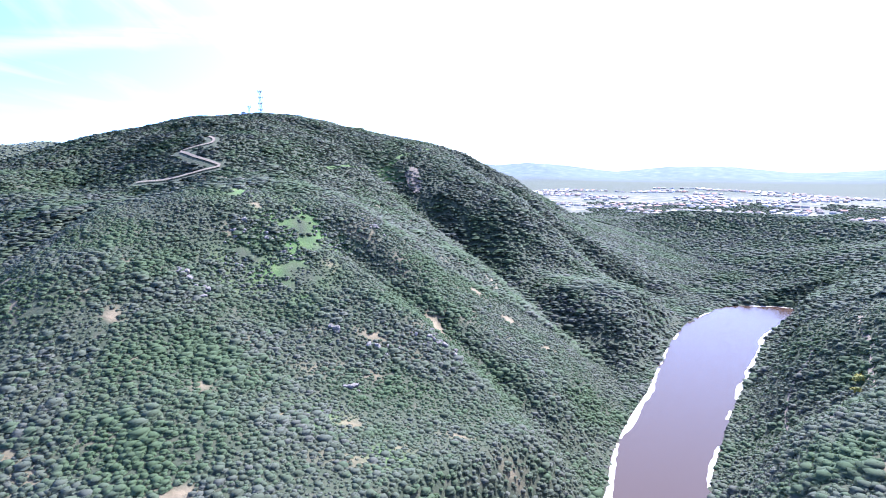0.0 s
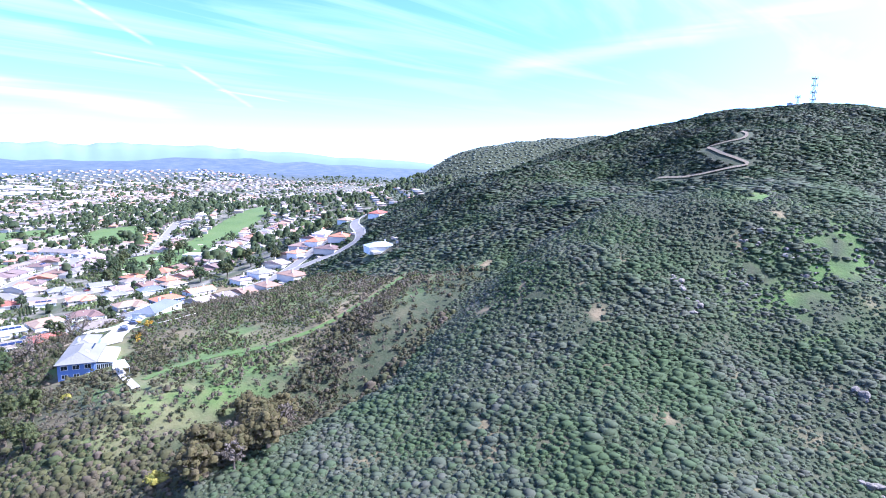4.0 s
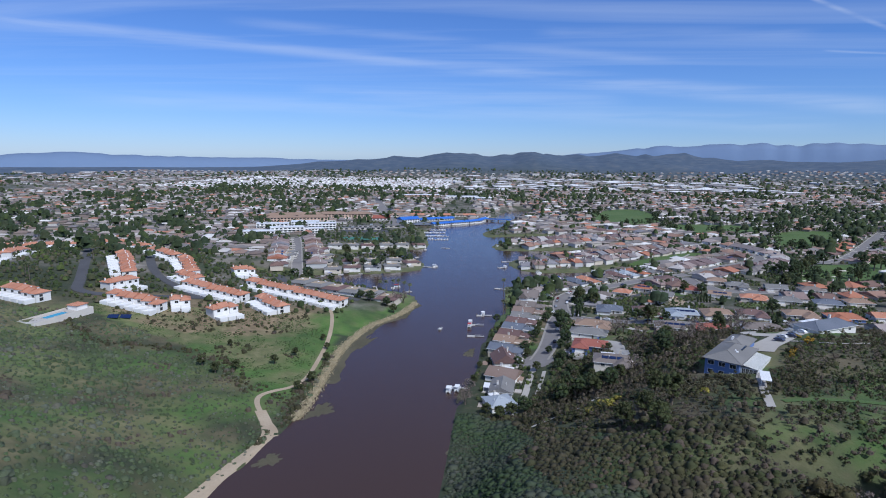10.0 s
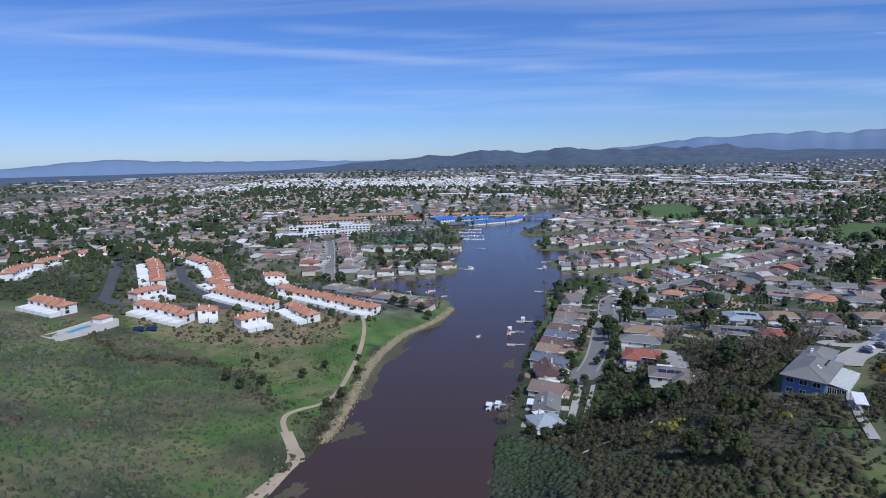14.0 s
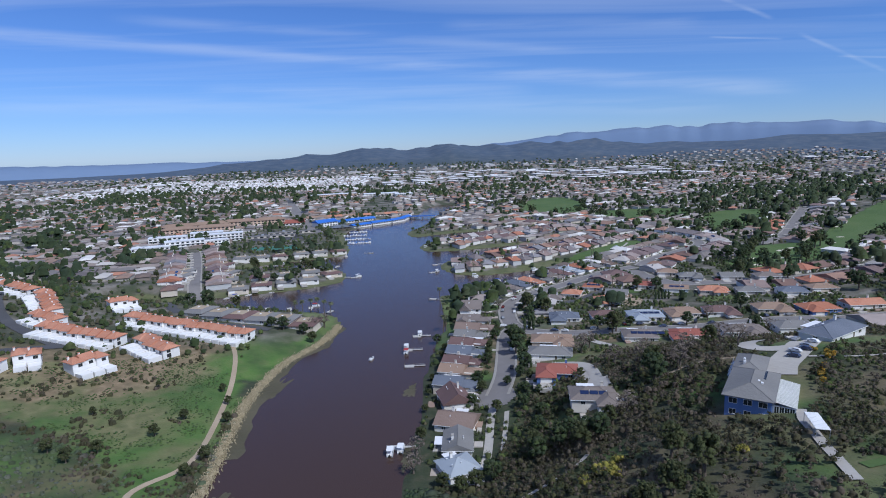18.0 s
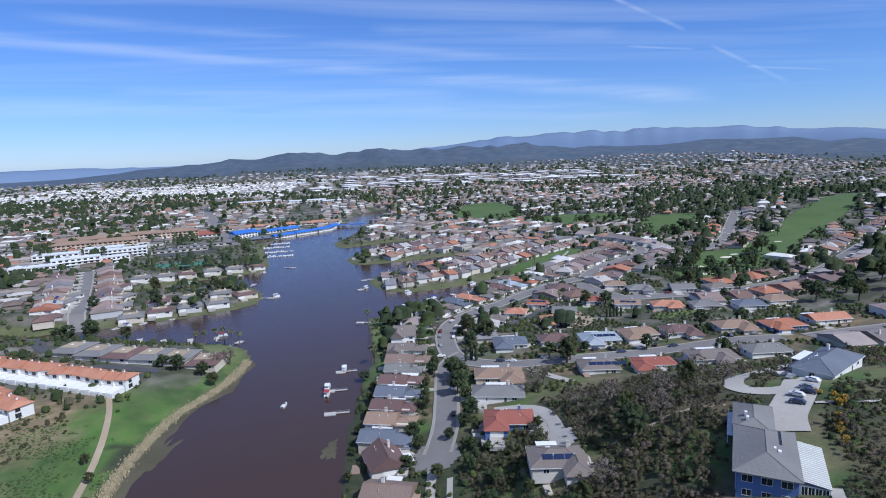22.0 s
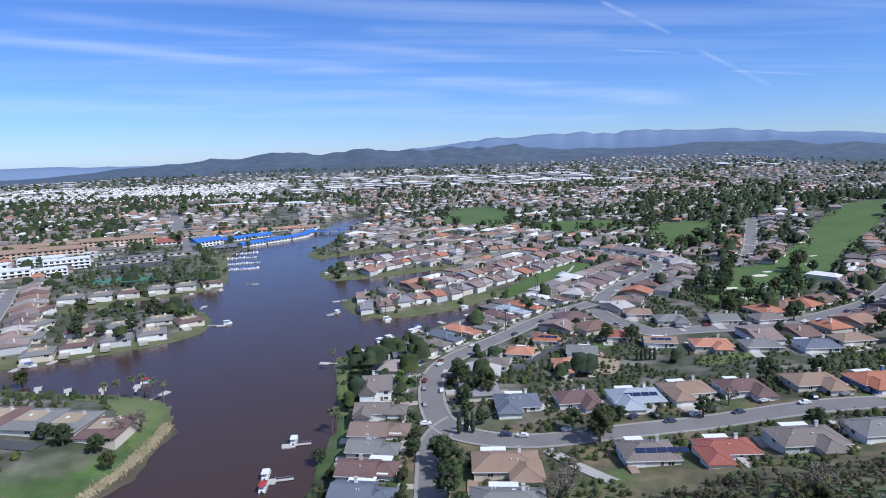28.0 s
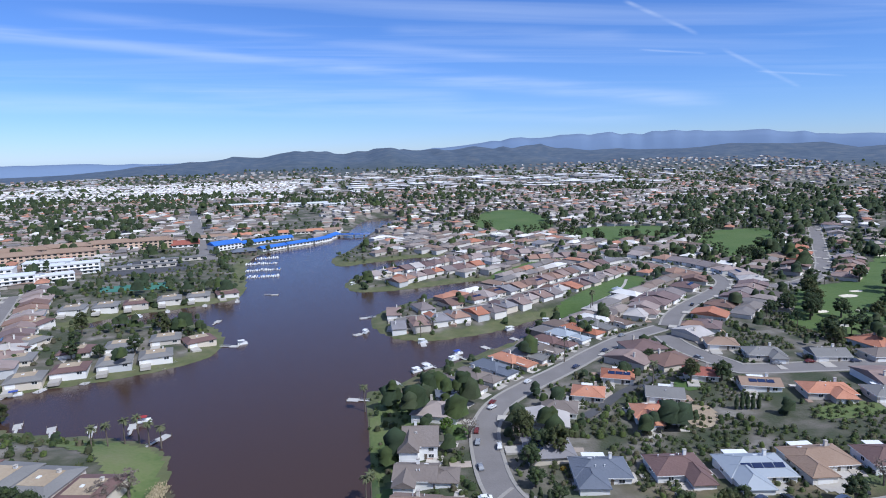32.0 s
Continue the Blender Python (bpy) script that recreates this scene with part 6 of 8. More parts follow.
# ---- white terraces with red tile roofs on the west bank ----
def terrace(x, y, turn, units, depth=9.5, unit=5.8, garages=1):
    """A stepped row of white two-storey homes, each on its own level; low flat-roofed garages stand in front of it (towards -y)."""
    m = pose(x, y, at(x, y), 0, 0, turn)
    root = root_at("terrace_row", m, "stepped row of white stucco homes with red tile roofs", "terrace", "white terraces")
    chance = random.Random(int(x * 7 + y))
    for k in range(units):
        x0, x1 = (k - units / 2) * unit, (k - units / 2 + 1) * unit
        jut, step = chance.choice((0, 0.8, 1.6)), chance.choice((0, 0.3, 0.6))
        spot = m @ Vector(((x0 + x1) / 2, 0, 0))
        g = at(spot.x, spot.y) - m.translation.z + 0.2
        h = g + 4.9 + step
        box("wall", root, M["white"], x0 + 0.01, x1 - 0.01, -depth / 2 - jut, depth / 2 - jut, g - 3.0, h)
        bm = roof_mesh(unit + 0.1, depth, h, 2.0, "gable" if 0 < k < units - 1 else "hip", 0.5)
        bmesh.ops.transform(bm, matrix=Matrix.Translation(((x0 + x1) / 2, -jut, 0)), verts=bm.verts)
        part("roof", bm, M["tile"], root, "red clay tile roof")
        chimney = box("chimney", root, M["white"], x0 + 0.5, x0 + 1.4, -jut + 0.6, -jut + 1.4, h + 0.5, h + 2.6)
        box("cap", chimney, M["tile"], x0 + 0.4, x0 + 1.5, -jut + 0.5, -jut + 1.5, h + 2.6, h + 2.8)
        add_window(root, (x0 + x1) / 2 + 0.6, -depth / 2 - jut, g + 3.0, 1.8, 1.3, "-y", M["bark"])
        if k == units - 1:
            add_window(root, x1, -1.5 - jut, g + 3.0, 1.8, 1.3, "+x", M["bark"]); add_window(root, x1, -1.5 - jut, g + 0.5, 2.2, 1.7, "+x", M["bark"])
        if garages and k % garages == 0:
            spot = m @ Vector(((x0 + x1) / 2, -depth / 2 - 6, 0))
            f = at(spot.x, spot.y) - m.translation.z
            hut = box("garage", root, M["white"], x0 + 0.3, x1 - 0.3, -depth / 2 - 8.6, -depth / 2 - jut - 0.5, f - 2.0, f + 2.3)
            box("garage_door", hut, M["metal_white"], x0 + 0.8, x1 - 0.8, -depth / 2 - 8.68, -depth / 2 - 8.6, f, f + 1.9)
    PLACED.append((x, y, units * unit / 2))


for x, y, turn, units in ((-150, 411, -20.5, 15), (-211, 456, 40, 3), (-201, 388, -15, 9), (-154, 375, -36, 5), (-177, 346, 55, 3), (-225, 334, -4, 6), (-205, 347, 30, 2), (-283, 314, -12, 5),
                          (-283, 412, -53, 10), (-256, 361, 72, 4), (-283, 465, -24, 6), (-248, 440, -50, 7), (-384, 390, 115, 7), (-402, 440, 113, 7), (-500, 528, 16, 7), (-456, 548, 30, 8), (-420, 590, 50, 6), (-330, 500, -30, 5), (-232, 412, -28, 4)):
    terrace(x, y, turn, units)


# ---- the big hillside house, its pavilion and ramp ----
def hillside_house():
    m = pose(94.5, 226.5, 35.2, 0, 0, 55)
    root = root_at("hillside_house", m, "big blue hillside house with a grey composition roof", "house")
    PLACED.append((97, 230, 18))
    L, W, h = 24, 12.5, 3.0
    box("wall", root, M["blue_wall"], -L / 2, L / 2, -W / 2, W / 2, -7, h)
    part("roof", roof_mesh(L, W, h, 2.6, "hip", 0.9), M["grey_roof"], root)
    box("wing", root, M["blue_wall"], L / 2 - 1, L / 2 + 16, -2.0, 6.6, -7, h - 0.3)
    bm = roof_mesh(17, 8.6, h - 0.3, 2.0, "hip", 0.8)
    bmesh.ops.transform(bm, matrix=Matrix.Translation((L / 2 + 7.5, 2.3, 0)), verts=bm.verts)
    part("wing_roof", bm, M["grey_roof"], root)
    for x, y in ((-2, -2.2), (-3.4, -3.2), (14, 3.4), (17, 3.8)):
        box("skylight", root, M["metal_white"], x, x + 1.1, y, y + 0.7, h + 1.0, h + 2.0)
    for k in range(6):
        box("roof_vent", root, M["dark_glass"], 1.5 + k * 1.3, 2.5 + k * 1.3, -3.6, -2.9, h + 1.2, h + 1.55)
    for x in (-9, -5, -1, 3, 7):
        add_window(root, x, W / 2, 0.6, 2.4, 1.6, "+y"); add_window(root, x, W / 2, -2.8, 2.0, 1.5, "+y")
    for y in (-4, 0, 4):
        add_window(root, -L / 2, y, 0.6, 2.2, 1.6, "-x"); add_window(root, -L / 2, y, -2.8, 1.8, 1.5, "-x")
    bm = bmesh.new()
    for x in (L / 2 + 2, L / 2 + 6, L / 2 + 10, L / 2 + 14):
        tube(bm, (x, 8.4, -7), (x, 8.4, 1.1), 0.14, 0.14)
    block(bm, L / 2, L / 2 + 15, 6.6, 8.6, -0.1, 0.1)
    block(bm, L / 2, L / 2 + 15, 8.5, 8.58, 1.0, 1.1)
    part("side_deck", bm, M["white"], root)
    # Lean-to pavilion on the garden side, ribbed roof and glazed end.
    bm = bmesh.new()
    v = [bm.verts.new(p) for p in ((-11, -W / 2 - 0.9, 2.6), (9, -W / 2 - 0.9, 2.6), (9, -W / 2 - 6.4, 1.7), (-11, -W / 2 - 6.4, 1.7))]
    w = [bm.verts.new(p.co - Vector((0, 0, 0.15))) for p in v]
    bm.faces.new(v[::-1]); bm.faces.new(w)
    for k in range(4):
        bm.faces.new((v[k], v[(k + 1) % 4], w[(k + 1) % 4], w[k]))
    PALE_RIB = mat("ribbed_pale_roof", [(0.36, 0.37, 0.34), (0.50, 0.51, 0.48)], 1.5, 0.6, 0.3)
    part("pavilion_roof", bm, PALE_RIB, root, "pale ribbed pavilion roof")
    for k in range(21):
        bm = bmesh.new()
        tube(bm, (-11 + k, -W / 2 - 0.9, 2.64), (-11 + k, -W / 2 - 6.4, 1.74), 0.07, 0.07, 4)
        part("rib", bm, M["white"], root)
    box("pavilion_wall", root, M["metal_white"], -10.8, 8.8, -W / 2 - 6.2, -W / 2 - 0.1, -6, 1.5)
    for k in range(4):
        add_window(root, -10.8, -W / 2 - 1.2 - k * 1.35, -0.9, 1.1, 2.2, "-x")


hillside_house()
put_house(155, 276, 30, 31, 13.5, roof=BLUE_GREY, kind="hip", wall=M["white"], rise=2.7, drive=0, label="long white house with a dark slate-blue hipped roof", group="hillside houses")
for (x, y), turn, L, W, roof, text in zip(HILL_HOUSES, (20, 10, 25, -30, 15, 5, 10), (22, 18, 24, 24, 22, 20, 20), (14, 12, 14, 15, 13, 12, 13), (ORANGE, RED, M["metal_white"], PALE, RED_BRIGHT, GREY, TAN),
                                          ("hillside house with a bright orange tiled roof", "hillside house with a rust-red tiled roof", "hillside house with a white metal roof", "white hillside house with a pale blue-grey roof", "hillside house with a red tiled roof", "grey-roofed house below the hill road", "tan-roofed house beside the hill road")):
    put_house(x, y, turn, L, W, roof=roof, kind="hip", wall=M["white"], label=text, group="hillside houses", full=False)
thing("house_drive", strip("house_drive", HOUSE_DRIVE, -3.2, 3.2, 0.3, M["concrete"]), "pale concrete loop drive", "drive", kind="structure")
thing("house_court", strip("house_court", HOUSE_COURT, -5.2, 5.2, 0.34, M["concrete"]), "pale concrete forecourt before the hillside house", "drive", kind="structure")
thing("garden_ramp", strip("garden_ramp", GARDEN_RAMP, -1.3, 1.3, 0.4, M["concrete"]), "curving concrete garden ramp", "path", kind="structure")


# ---- larger buildings across the water ----
def long_building(name, label, x, y, turn, L, W, storeys, wall, roof, kind="flat", windows=8, z=None, group=""):
    root = root_at(name, pose(x, y, at(x, y) if z is None else z, 0, 0, turn), label, "building", group)
    h = storeys * 3.2
    box("wall", root, wall, -L / 2, L / 2, -W / 2, W / 2, -2, h)
    if kind == "flat":
        bm = bmesh.new()
        block(bm, -L / 2 - 0.4, L / 2 + 0.4, -W / 2 - 0.4, W / 2 + 0.4, h, h + 0.5)
        part("roof", bm, roof, root)
        box("roof_unit", root, M["steel"], -L * 0.2, -L * 0.2 + 4, -2, 2, h + 0.5, h + 2)
    else:
        part("roof", roof_mesh(L, W, h, W * 0.22, kind, 0.8), roof, root)
    for s in range(storeys):
        bm = bmesh.new()
        for k in range(windows):
            u, half = -L / 2 + L * (k + 0.5) / windows, L / windows * 0.28
            block(bm, u - half, u + half, -W / 2 - 0.05, -W / 2 + 0.1, 0.8 + 3.2 * s, 2.5 + 3.2 * s)
        tagged(part("window_band", bm, M["dark_glass"], root), kind="stuff")
        if s and kind == "flat":
            box("balcony", root, wall, -L / 2 + 1, L / 2 - 1, -W / 2 - 1.3, -W / 2, 3.2 * s - 0.1, 3.2 * s + 0.15)
    PLACED.append((x, y, L / 2))
    return root


TAN_WALL = mat("tan_stucco", [(0.52, 0.38, 0.28), (0.62, 0.47, 0.36)], 0.8, 0.9)
for x, y, turn, L, W, st in ((-150, 953, 42, 34, 17, 2), (-124, 984, 40, 36, 12, 1), (-96, 1006, 34, 34, 12, 1), (-98, 962, 43, 34, 11, 1), (-70, 988, 41, 36, 11, 1), (-45, 1014, 52, 32, 11, 1), (-32, 1046, 68, 30, 11, 1)):
    long_building("marina_building", "waterfront building with a bright blue roof", x, y, turn, L, W, st, M["white"], M["marina_blue"], "gable", 7, group="marina buildings")
long_building("boat_house", "dark low boat house at the marina", -124, 925, 20, 26, 14, 1, M["bark"], M["blue_grey_roof"], "hip", 5)
long_building("red_roofed_hall", "red-roofed hall by the avenue", -202, 985, 15, 30, 20, 1, M["white"], RED_BRIGHT, "gable", 5)
for x, y, turn, L, W, st in ((-198, 1440, 12, 95, 26, 3), (-232, 1396, 12, 40, 22, 3), (-95, 1452, 10, 80, 34, 2), (-42, 1425, 8, 40, 30, 2)):
    long_building("campus_building", "pale flat-roofed school building", x, y, turn, L, W, st, TAN_WALL if st == 3 else M["stucco"], M["metal_white"], "flat", 9, group="school campus")
for x, y, turn, L, W, st in ((-316, 742, 20, 40, 16, 2), (-288, 770, 24, 44, 16, 3), (-322, 806, 15, 44, 16, 3), (-262, 790, 30, 36, 14, 2), (-288, 846, 15, 40, 18, 3), (-258, 830, 20, 40, 16, 3)):
    long_building("white_apartments", "white flat-roofed apartment block", x, y, turn, L, W, st, M["white"], M["metal_white"], "flat", 8, group="white apartment blocks")
for x, y, turn, L in ((-352, 925, 20, 52), (-318, 945, 18, 52), (-280, 966, 16, 50), (-238, 978, 12, 46), (-298, 908, 16, 50), (-340, 890, 20, 46)):
    long_building("tan_apartments", "tan apartment block with a tiled roof", x, y, turn, L, 16, 3, TAN_WALL, TAN, "hip", 9, group="tan apartment blocks")
for k in range(7):
    long_building("villa_row", "long low row with a rust-red roof", -180 + k * 23, 1040 + k * 6, 14, 40, 12, 1, M["stucco"], RED if k % 2 else TAN, "gable", 6, group="rust-red villa rows")
for k, (x, y) in enumerate(((-205, 845), (-185, 880))):
    long_building("carport_row", "long grey flat-roofed carport row", x, y, 16, 62, 7, 1, M["stucco"], GREY, "flat", 8, group="carports")


def bridge():
    root = root_at("road_bridge", pose(-3, 1050, 0, 0, 0, -6), "low road bridge with white rails over the narrows", "bridge")
    box("deck", root, M["concrete"], -22, 22, -5, 5, 2.6, 3.2)
    for x in (-14, 0, 14):
        box("pier", root, M["concrete"], x - 0.6, x + 0.6, -4, 4, -2, 2.6)
    for y in (-5, 4.8):
        box("railing", root, M["marina_blue"], -22, 22, y, y + 0.2, 3.2, 4.2)


bridge()
thing("car_park", sheet("car_park", [(-222, 800), (-155, 828), (-180, 900), (-240, 880)], 0.25, M["drive_asphalt"], 4, False), "dark asphalt car park", "car park", kind="structure")
thing("school_car_park", sheet("school_car_park", [(-300, 1300), (-215, 1275), (-230, 1390), (-310, 1400)], 0.25, M["drive_asphalt"], 6, False), "dark asphalt school car park", "car park", kind="structure")
thing("tennis_courts", sheet("tennis_courts", [(-202, 733), (-148, 746), (-156, 772), (-208, 758)], 0.3, mat("green_court", [(0.05, 0.16, 0.12), (0.07, 0.2, 0.15)], 1.0, 0.8), 3, False), "green hard tennis courts", "courts", kind="structure")


# ---- gardens: shrubs between the houses ----
def gardens():
    rng = np.random.default_rng(91)
    x, y = scatter(rng, -8, 330, 236, 560, 3.2)
    d = np.full(x.shape, 1e9)
    for a, b, r in PLACED:
        d = np.minimum(d, np.hypot(x - a, y - b) - r)
    z = height(x, y)
    ok = (d > -1.5) & (off_streets(x, y) > 8) & ~inside(x, y, SHORE_LINE) & (away(x, y, SHORE_LINE, True) > 1.0) & ~in_greens(x, y) & (ripple(x, y, 12, 92) > -0.15)
    ok &= (away(x, y, rounded(BOW_STREET)) < 40) | (away(x, y, SHORE_LINE, True) > 24) | (x < 30) | (y < 480)
    ok &= (off_streets(x, y) < 60) | (y > 330)
    for line, gap in CLEAR_LINES:
        ok &= away(x, y, line) > gap
    ok &= ~((d < 2) & (rng.random(len(x)) < 0.3))
    ok &= (away(x, y, SHORE_LINE, True) > 13) | (x > 34) | (rng.random(len(x)) < 0.35)
    x, y, z = x[ok], y[ok], z[ok]
    r = rng.uniform(0.6, 1.7, len(x)) * (1 + 0.5 * np.clip(ripple(x, y, 20, 93), 0, 1))
    bushes("garden_shrubs", "mixed garden shrubs and hedges between houses", np.stack([x, y, z + 0.4 * r], -1), r, rng, M["hedge"], 26, (0.25, 0.6), 1.0, "shrubs", core=0.72)
    x, y = scatter(rng, -420, 560, 420, 960, 7.5)
    z = height(x, y)
    d = np.full(x.shape, 1e9)
    for a, b, r in PLACED:
        d = np.minimum(d, np.hypot(x - a, y - b) - r)
    ok = (d > 1) & (off_streets(x, y) > 7) & ~inside(x, y, SHORE_LINE) & (away(x, y, SHORE_LINE, True) > 9) & ~in_greens(x, y) & ((y > 560) | (x < -90)) & (rng.random(len(x)) < 0.7) & (z < 45)
    x, y, z = x[ok], y[ok], z[ok]
    r = rng.uniform(0.8, 2.2, len(x))
    bushes("town_shrubs", "garden shrubs among the lakeside streets", np.stack([x, y, z + 0.5 * r], -1), r, rng, M["hedge"], 14, (0.5, 1.1), 1.1, "shrubs")
    # Patios, paved yards and side paths round the houses.
    rg = random.Random(77)
    vs, fs = [], []
    for a, b, r in PLACED:
        if not (-5 < a < 420 and 236 < b < 620):
            continue
        for _ in range(3):
            t, far = rg.uniform(0, math.tau), r + rg.uniform(0.0, 4.0)
            px, py = a + far * math.cos(t), b + far * math.sin(t)
            if inside(np.array(px), np.array(py), SHORE_LINE) or off_streets(np.array(px), np.array(py)) < 5 or min(math.hypot(px - u, py - v) - w for u, v, w in PLACED) < -2.5:
                continue
            turn, l, w = radians(-12 + rg.uniform(-8, 8)), rg.uniform(1.6, 4.5), rg.uniform(0.8, 2.4)
            if rg.random() < 0.5:
                l, w = w, l
            ring = [(px + u * l * math.cos(turn) - v * w * math.sin(turn), py + u * l * math.sin(turn) + v * w * math.cos(turn)) for u, v in ((-1, -1), (1, -1), (1, 1), (-1, 1))]
            z = max(at(x, y) for x, y in ring) + 0.14
            n = len(vs)
            vs += [(x, y, z) for x, y in ring] + [(x, y, z - 1.6) for x, y in ring]
            fs += [(n, n + 1, n + 2, n + 3)] + [(n + k, n + 4 + k, n + 4 + (k + 1) % 4, n + (k + 1) % 4) for k in range(4)]
    thing("yard_paving", mesh_of("yard_paving", np.array(vs), np.array(fs), M["paving"]), "pale concrete and brick patios in the yards", "paving", kind="stuff")


gardens()


# ---- golf, park, paths ----
for green, name in ((GREEN_NEAR, "fairway"), (GREEN_MID, "fairway"), (GREEN_FAR, "fairway"), (GREEN_STRIP, "fairway"), (PARK, "park_lawn"), (PARK_WEST, "park_lawn")):
    thing(name, sheet(name, green, 0.18, M["turf"], 4.0), "mown green turf", "lawn", kind="structure")
for x, y, a, b in ((283, 560, 9, 5), (309, 556, 7, 3), (330, 590, 9, 6), (345, 600, 7, 4), (392, 612, 6, 3), (420, 640, 6, 3), (460, 700, 7, 4), (272, 530, 8, 5)):
    ring = [(x + 0.7 * a * math.cos(k * math.tau / 10) * (1 + 0.2 * math.sin(k * 2.3)), y + 0.7 * b * math.sin(k * math.tau / 10)) for k in range(10)]
    thing("sand_bunker", sheet("sand_bunker", ring, 0.32, M["sand"], 1.0), "pale sand bunker in the fairway", "bunker", "sand bunkers", kind="structure")
thing("shore_trail", strip("shore_trail", SHORE_TRAIL, -1.2, 1.2, 0.16, M["dirt"]), "sandy dirt trail along the shore", "trail", kind="structure")
thing("hill_trail", strip("hill_trail", HILL_TRAIL, -1.1, 1.1, 0.9, M["dark_dirt"]), "pale zigzag service road up the hill", "road", kind="structure")
thing("ridge_track", strip("ridge_track", [(466, -43), (504, -88), (541, -123), (567, -151)], -1.8, 1.8, 0.5, M["turf"]), "grassy track along the ridge", "track", kind="structure")
thing("cul_de_sac", sheet("cul_de_sac", [(23 + 9.5 * math.cos(k * math.tau / 14), 303 + 9.5 * math.sin(k * math.tau / 14)) for k in range(14)], 0.25, M["asphalt"], 1.5), "round asphalt end of the close", "street", kind="structure")
thing("house_path", strip("house_path", [(21, 295), (18, 281), (16, 267), (13, 252)], -1.7, 1.7, 0.2, M["concrete"]), "pale concrete private drive", "drive", kind="structure")
thing("stepped_path", strip("stepped_path", [(26, 288), (23, 272), (20, 258)], -1.0, 1.0, 0.2, M["concrete"]), "narrow concrete garden path", "path", kind="structure")
thing("garden_drive", strip("garden_drive", [(78, 368), (83, 352), (88, 338)], -2.2, 2.2, 0.25, M["concrete"]), "pale concrete drive between hedges", "drive", kind="structure")
thing("lower_drive", strip("lower_drive", LOWER_DRIVE, -2.4, 2.4, 0.3, M["concrete"]), "curving concrete drive", "drive", kind="structure")
thing("brush_path", strip("brush_path", BRUSH_PATH, -0.7, 0.7, 0.15, M["dirt"]), "narrow dirt path through the brush", "path", kind="structure")
thing("lower_court", sheet("lower_court", [(66, 292), (69, 284), (66, 276), (60, 276), (57, 283), (60, 290)], 0.36, M["concrete"], 1.5), "pale concrete forecourt of the solar house", "drive", kind="structure")


# Floating weed near the banks.
def weed(x, y, a, b, turn):
    c, s = math.cos(radians(turn)), math.sin(radians(turn))
    bm = bmesh.new()
    chance = random.Random(int(x * 3 + y))
    ring = []
    p1, p2, p3 = (chance.uniform(0, 6) for _ in range(3))
    for k in range(72):
        t = k * math.tau / 72
        r = 0.9 + 0.2 * math.sin(3 * t + p1) + 0.14 * math.sin(7 * t + p2) + 0.1 * math.sin(13 * t + p3) + chance.uniform(-0.06, 0.06)
        u, v = a * r * math.cos(t), b * r * math.sin(t)
        ring.append(bm.verts.new((x + c * u - s * v, y + s * u + c * v, 0.03)))
    bm.faces.new(ring)
    me = bpy.data.meshes.new("floating_weed")
    bm.to_mesh(me); bm.free()
    me.materials.append(M["algae"])
    thing("floating_weed", me, "brown-green mat of floating weed", "weed", "weed mats")


for x, y, a, b, turn in ((-78, 236, 9, 5, 70), (-84, 330, 22, 5, 75), (-70, 395, 16, 4, 65), (-62, 430, 9, 3, 80), (-15, 325, 8, 3, 80), (-15, 262, 9, 3, 85), (-14, 205, 10, 3, 80), (-12, 178, 12, 4, 85), (-84, 190, 6, 4, 60)):
    weed(x, y, a, b, turn)
rng = np.random.default_rng(8)
q, w = along([p for p in SHORE_LINE if p[0] < -55 and 225 < p[1] < 440], 0.9)
q = np.repeat(q, 42, 0) + rng.normal(0, 1.3, (len(q) * 42, 2)) - np.array([1.4, 0])
r = rng.uniform(0.13, 0.3, len(q))
thing("reed_bank", lumps("reed_bank", np.column_stack([q, np.maximum(height(q[:, 0], q[:, 1]), 0.1)]), r, rng, LOW_DOMES, M["reed"], 2.6), "bank of dry straw-coloured reeds", "reeds", kind="stuff")


# ---- trees ----
def tree_pattern(seed, tall, wide, material, clumps=46, bare=False, lean=0.0):
    """A trunk with limbs under a broken crown of many small clumps."""
    rg = np.random.default_rng(seed)
    root = root_at("tree", pose(0, 0, -90), "broad dark green garden tree", "tree", "garden trees")
    bm = bmesh.new()
    tube(bm, (0, 0, -0.8), (0.1, lean, tall * 0.4), wide * 0.07, wide * 0.045)
    for k in range(7):
        t = rg.uniform(0, math.tau)
        end = (math.cos(t) * wide * 0.42, math.sin(t) * wide * 0.42, tall * rg.uniform(0.55, 0.85))
        tube(bm, (0.1, lean, tall * rg.uniform(0.28, 0.4)), end, wide * 0.035, wide * 0.012, 5)
        if bare:
            for _ in range(6):
                tip = tuple(e + rg.normal(0, wide * 0.17) for e in end)
                tube(bm, end, tip, wide * 0.012, wide * 0.004, 3)
    part("trunk", bm, M["bark"], root)
    t, u = rg.uniform(0, math.tau, clumps), rg.uniform(-0.75, 1, clumps)
    s = np.sqrt(np.maximum(0, 1 - u * u)) * rg.uniform(0.45, 1.05, clumps)
    c = np.stack([np.cos(t) * s * wide / 2, np.sin(t) * s * wide / 2, tall * 0.62 + u * tall * 0.34], -1)
    r = rg.uniform(0.09, 0.19, clumps) * wide * (0.5 if bare else 1)
    if not bare:
        part("inner_crown", lumps("inner_crown", c, r * 0.8, rg, DOMES, material, 0.85), None, root)
    part("crown", leaf_cloud("crown", c, r * 1.15, 22, (0.25, 0.6), rg, material), None, root)
    return root


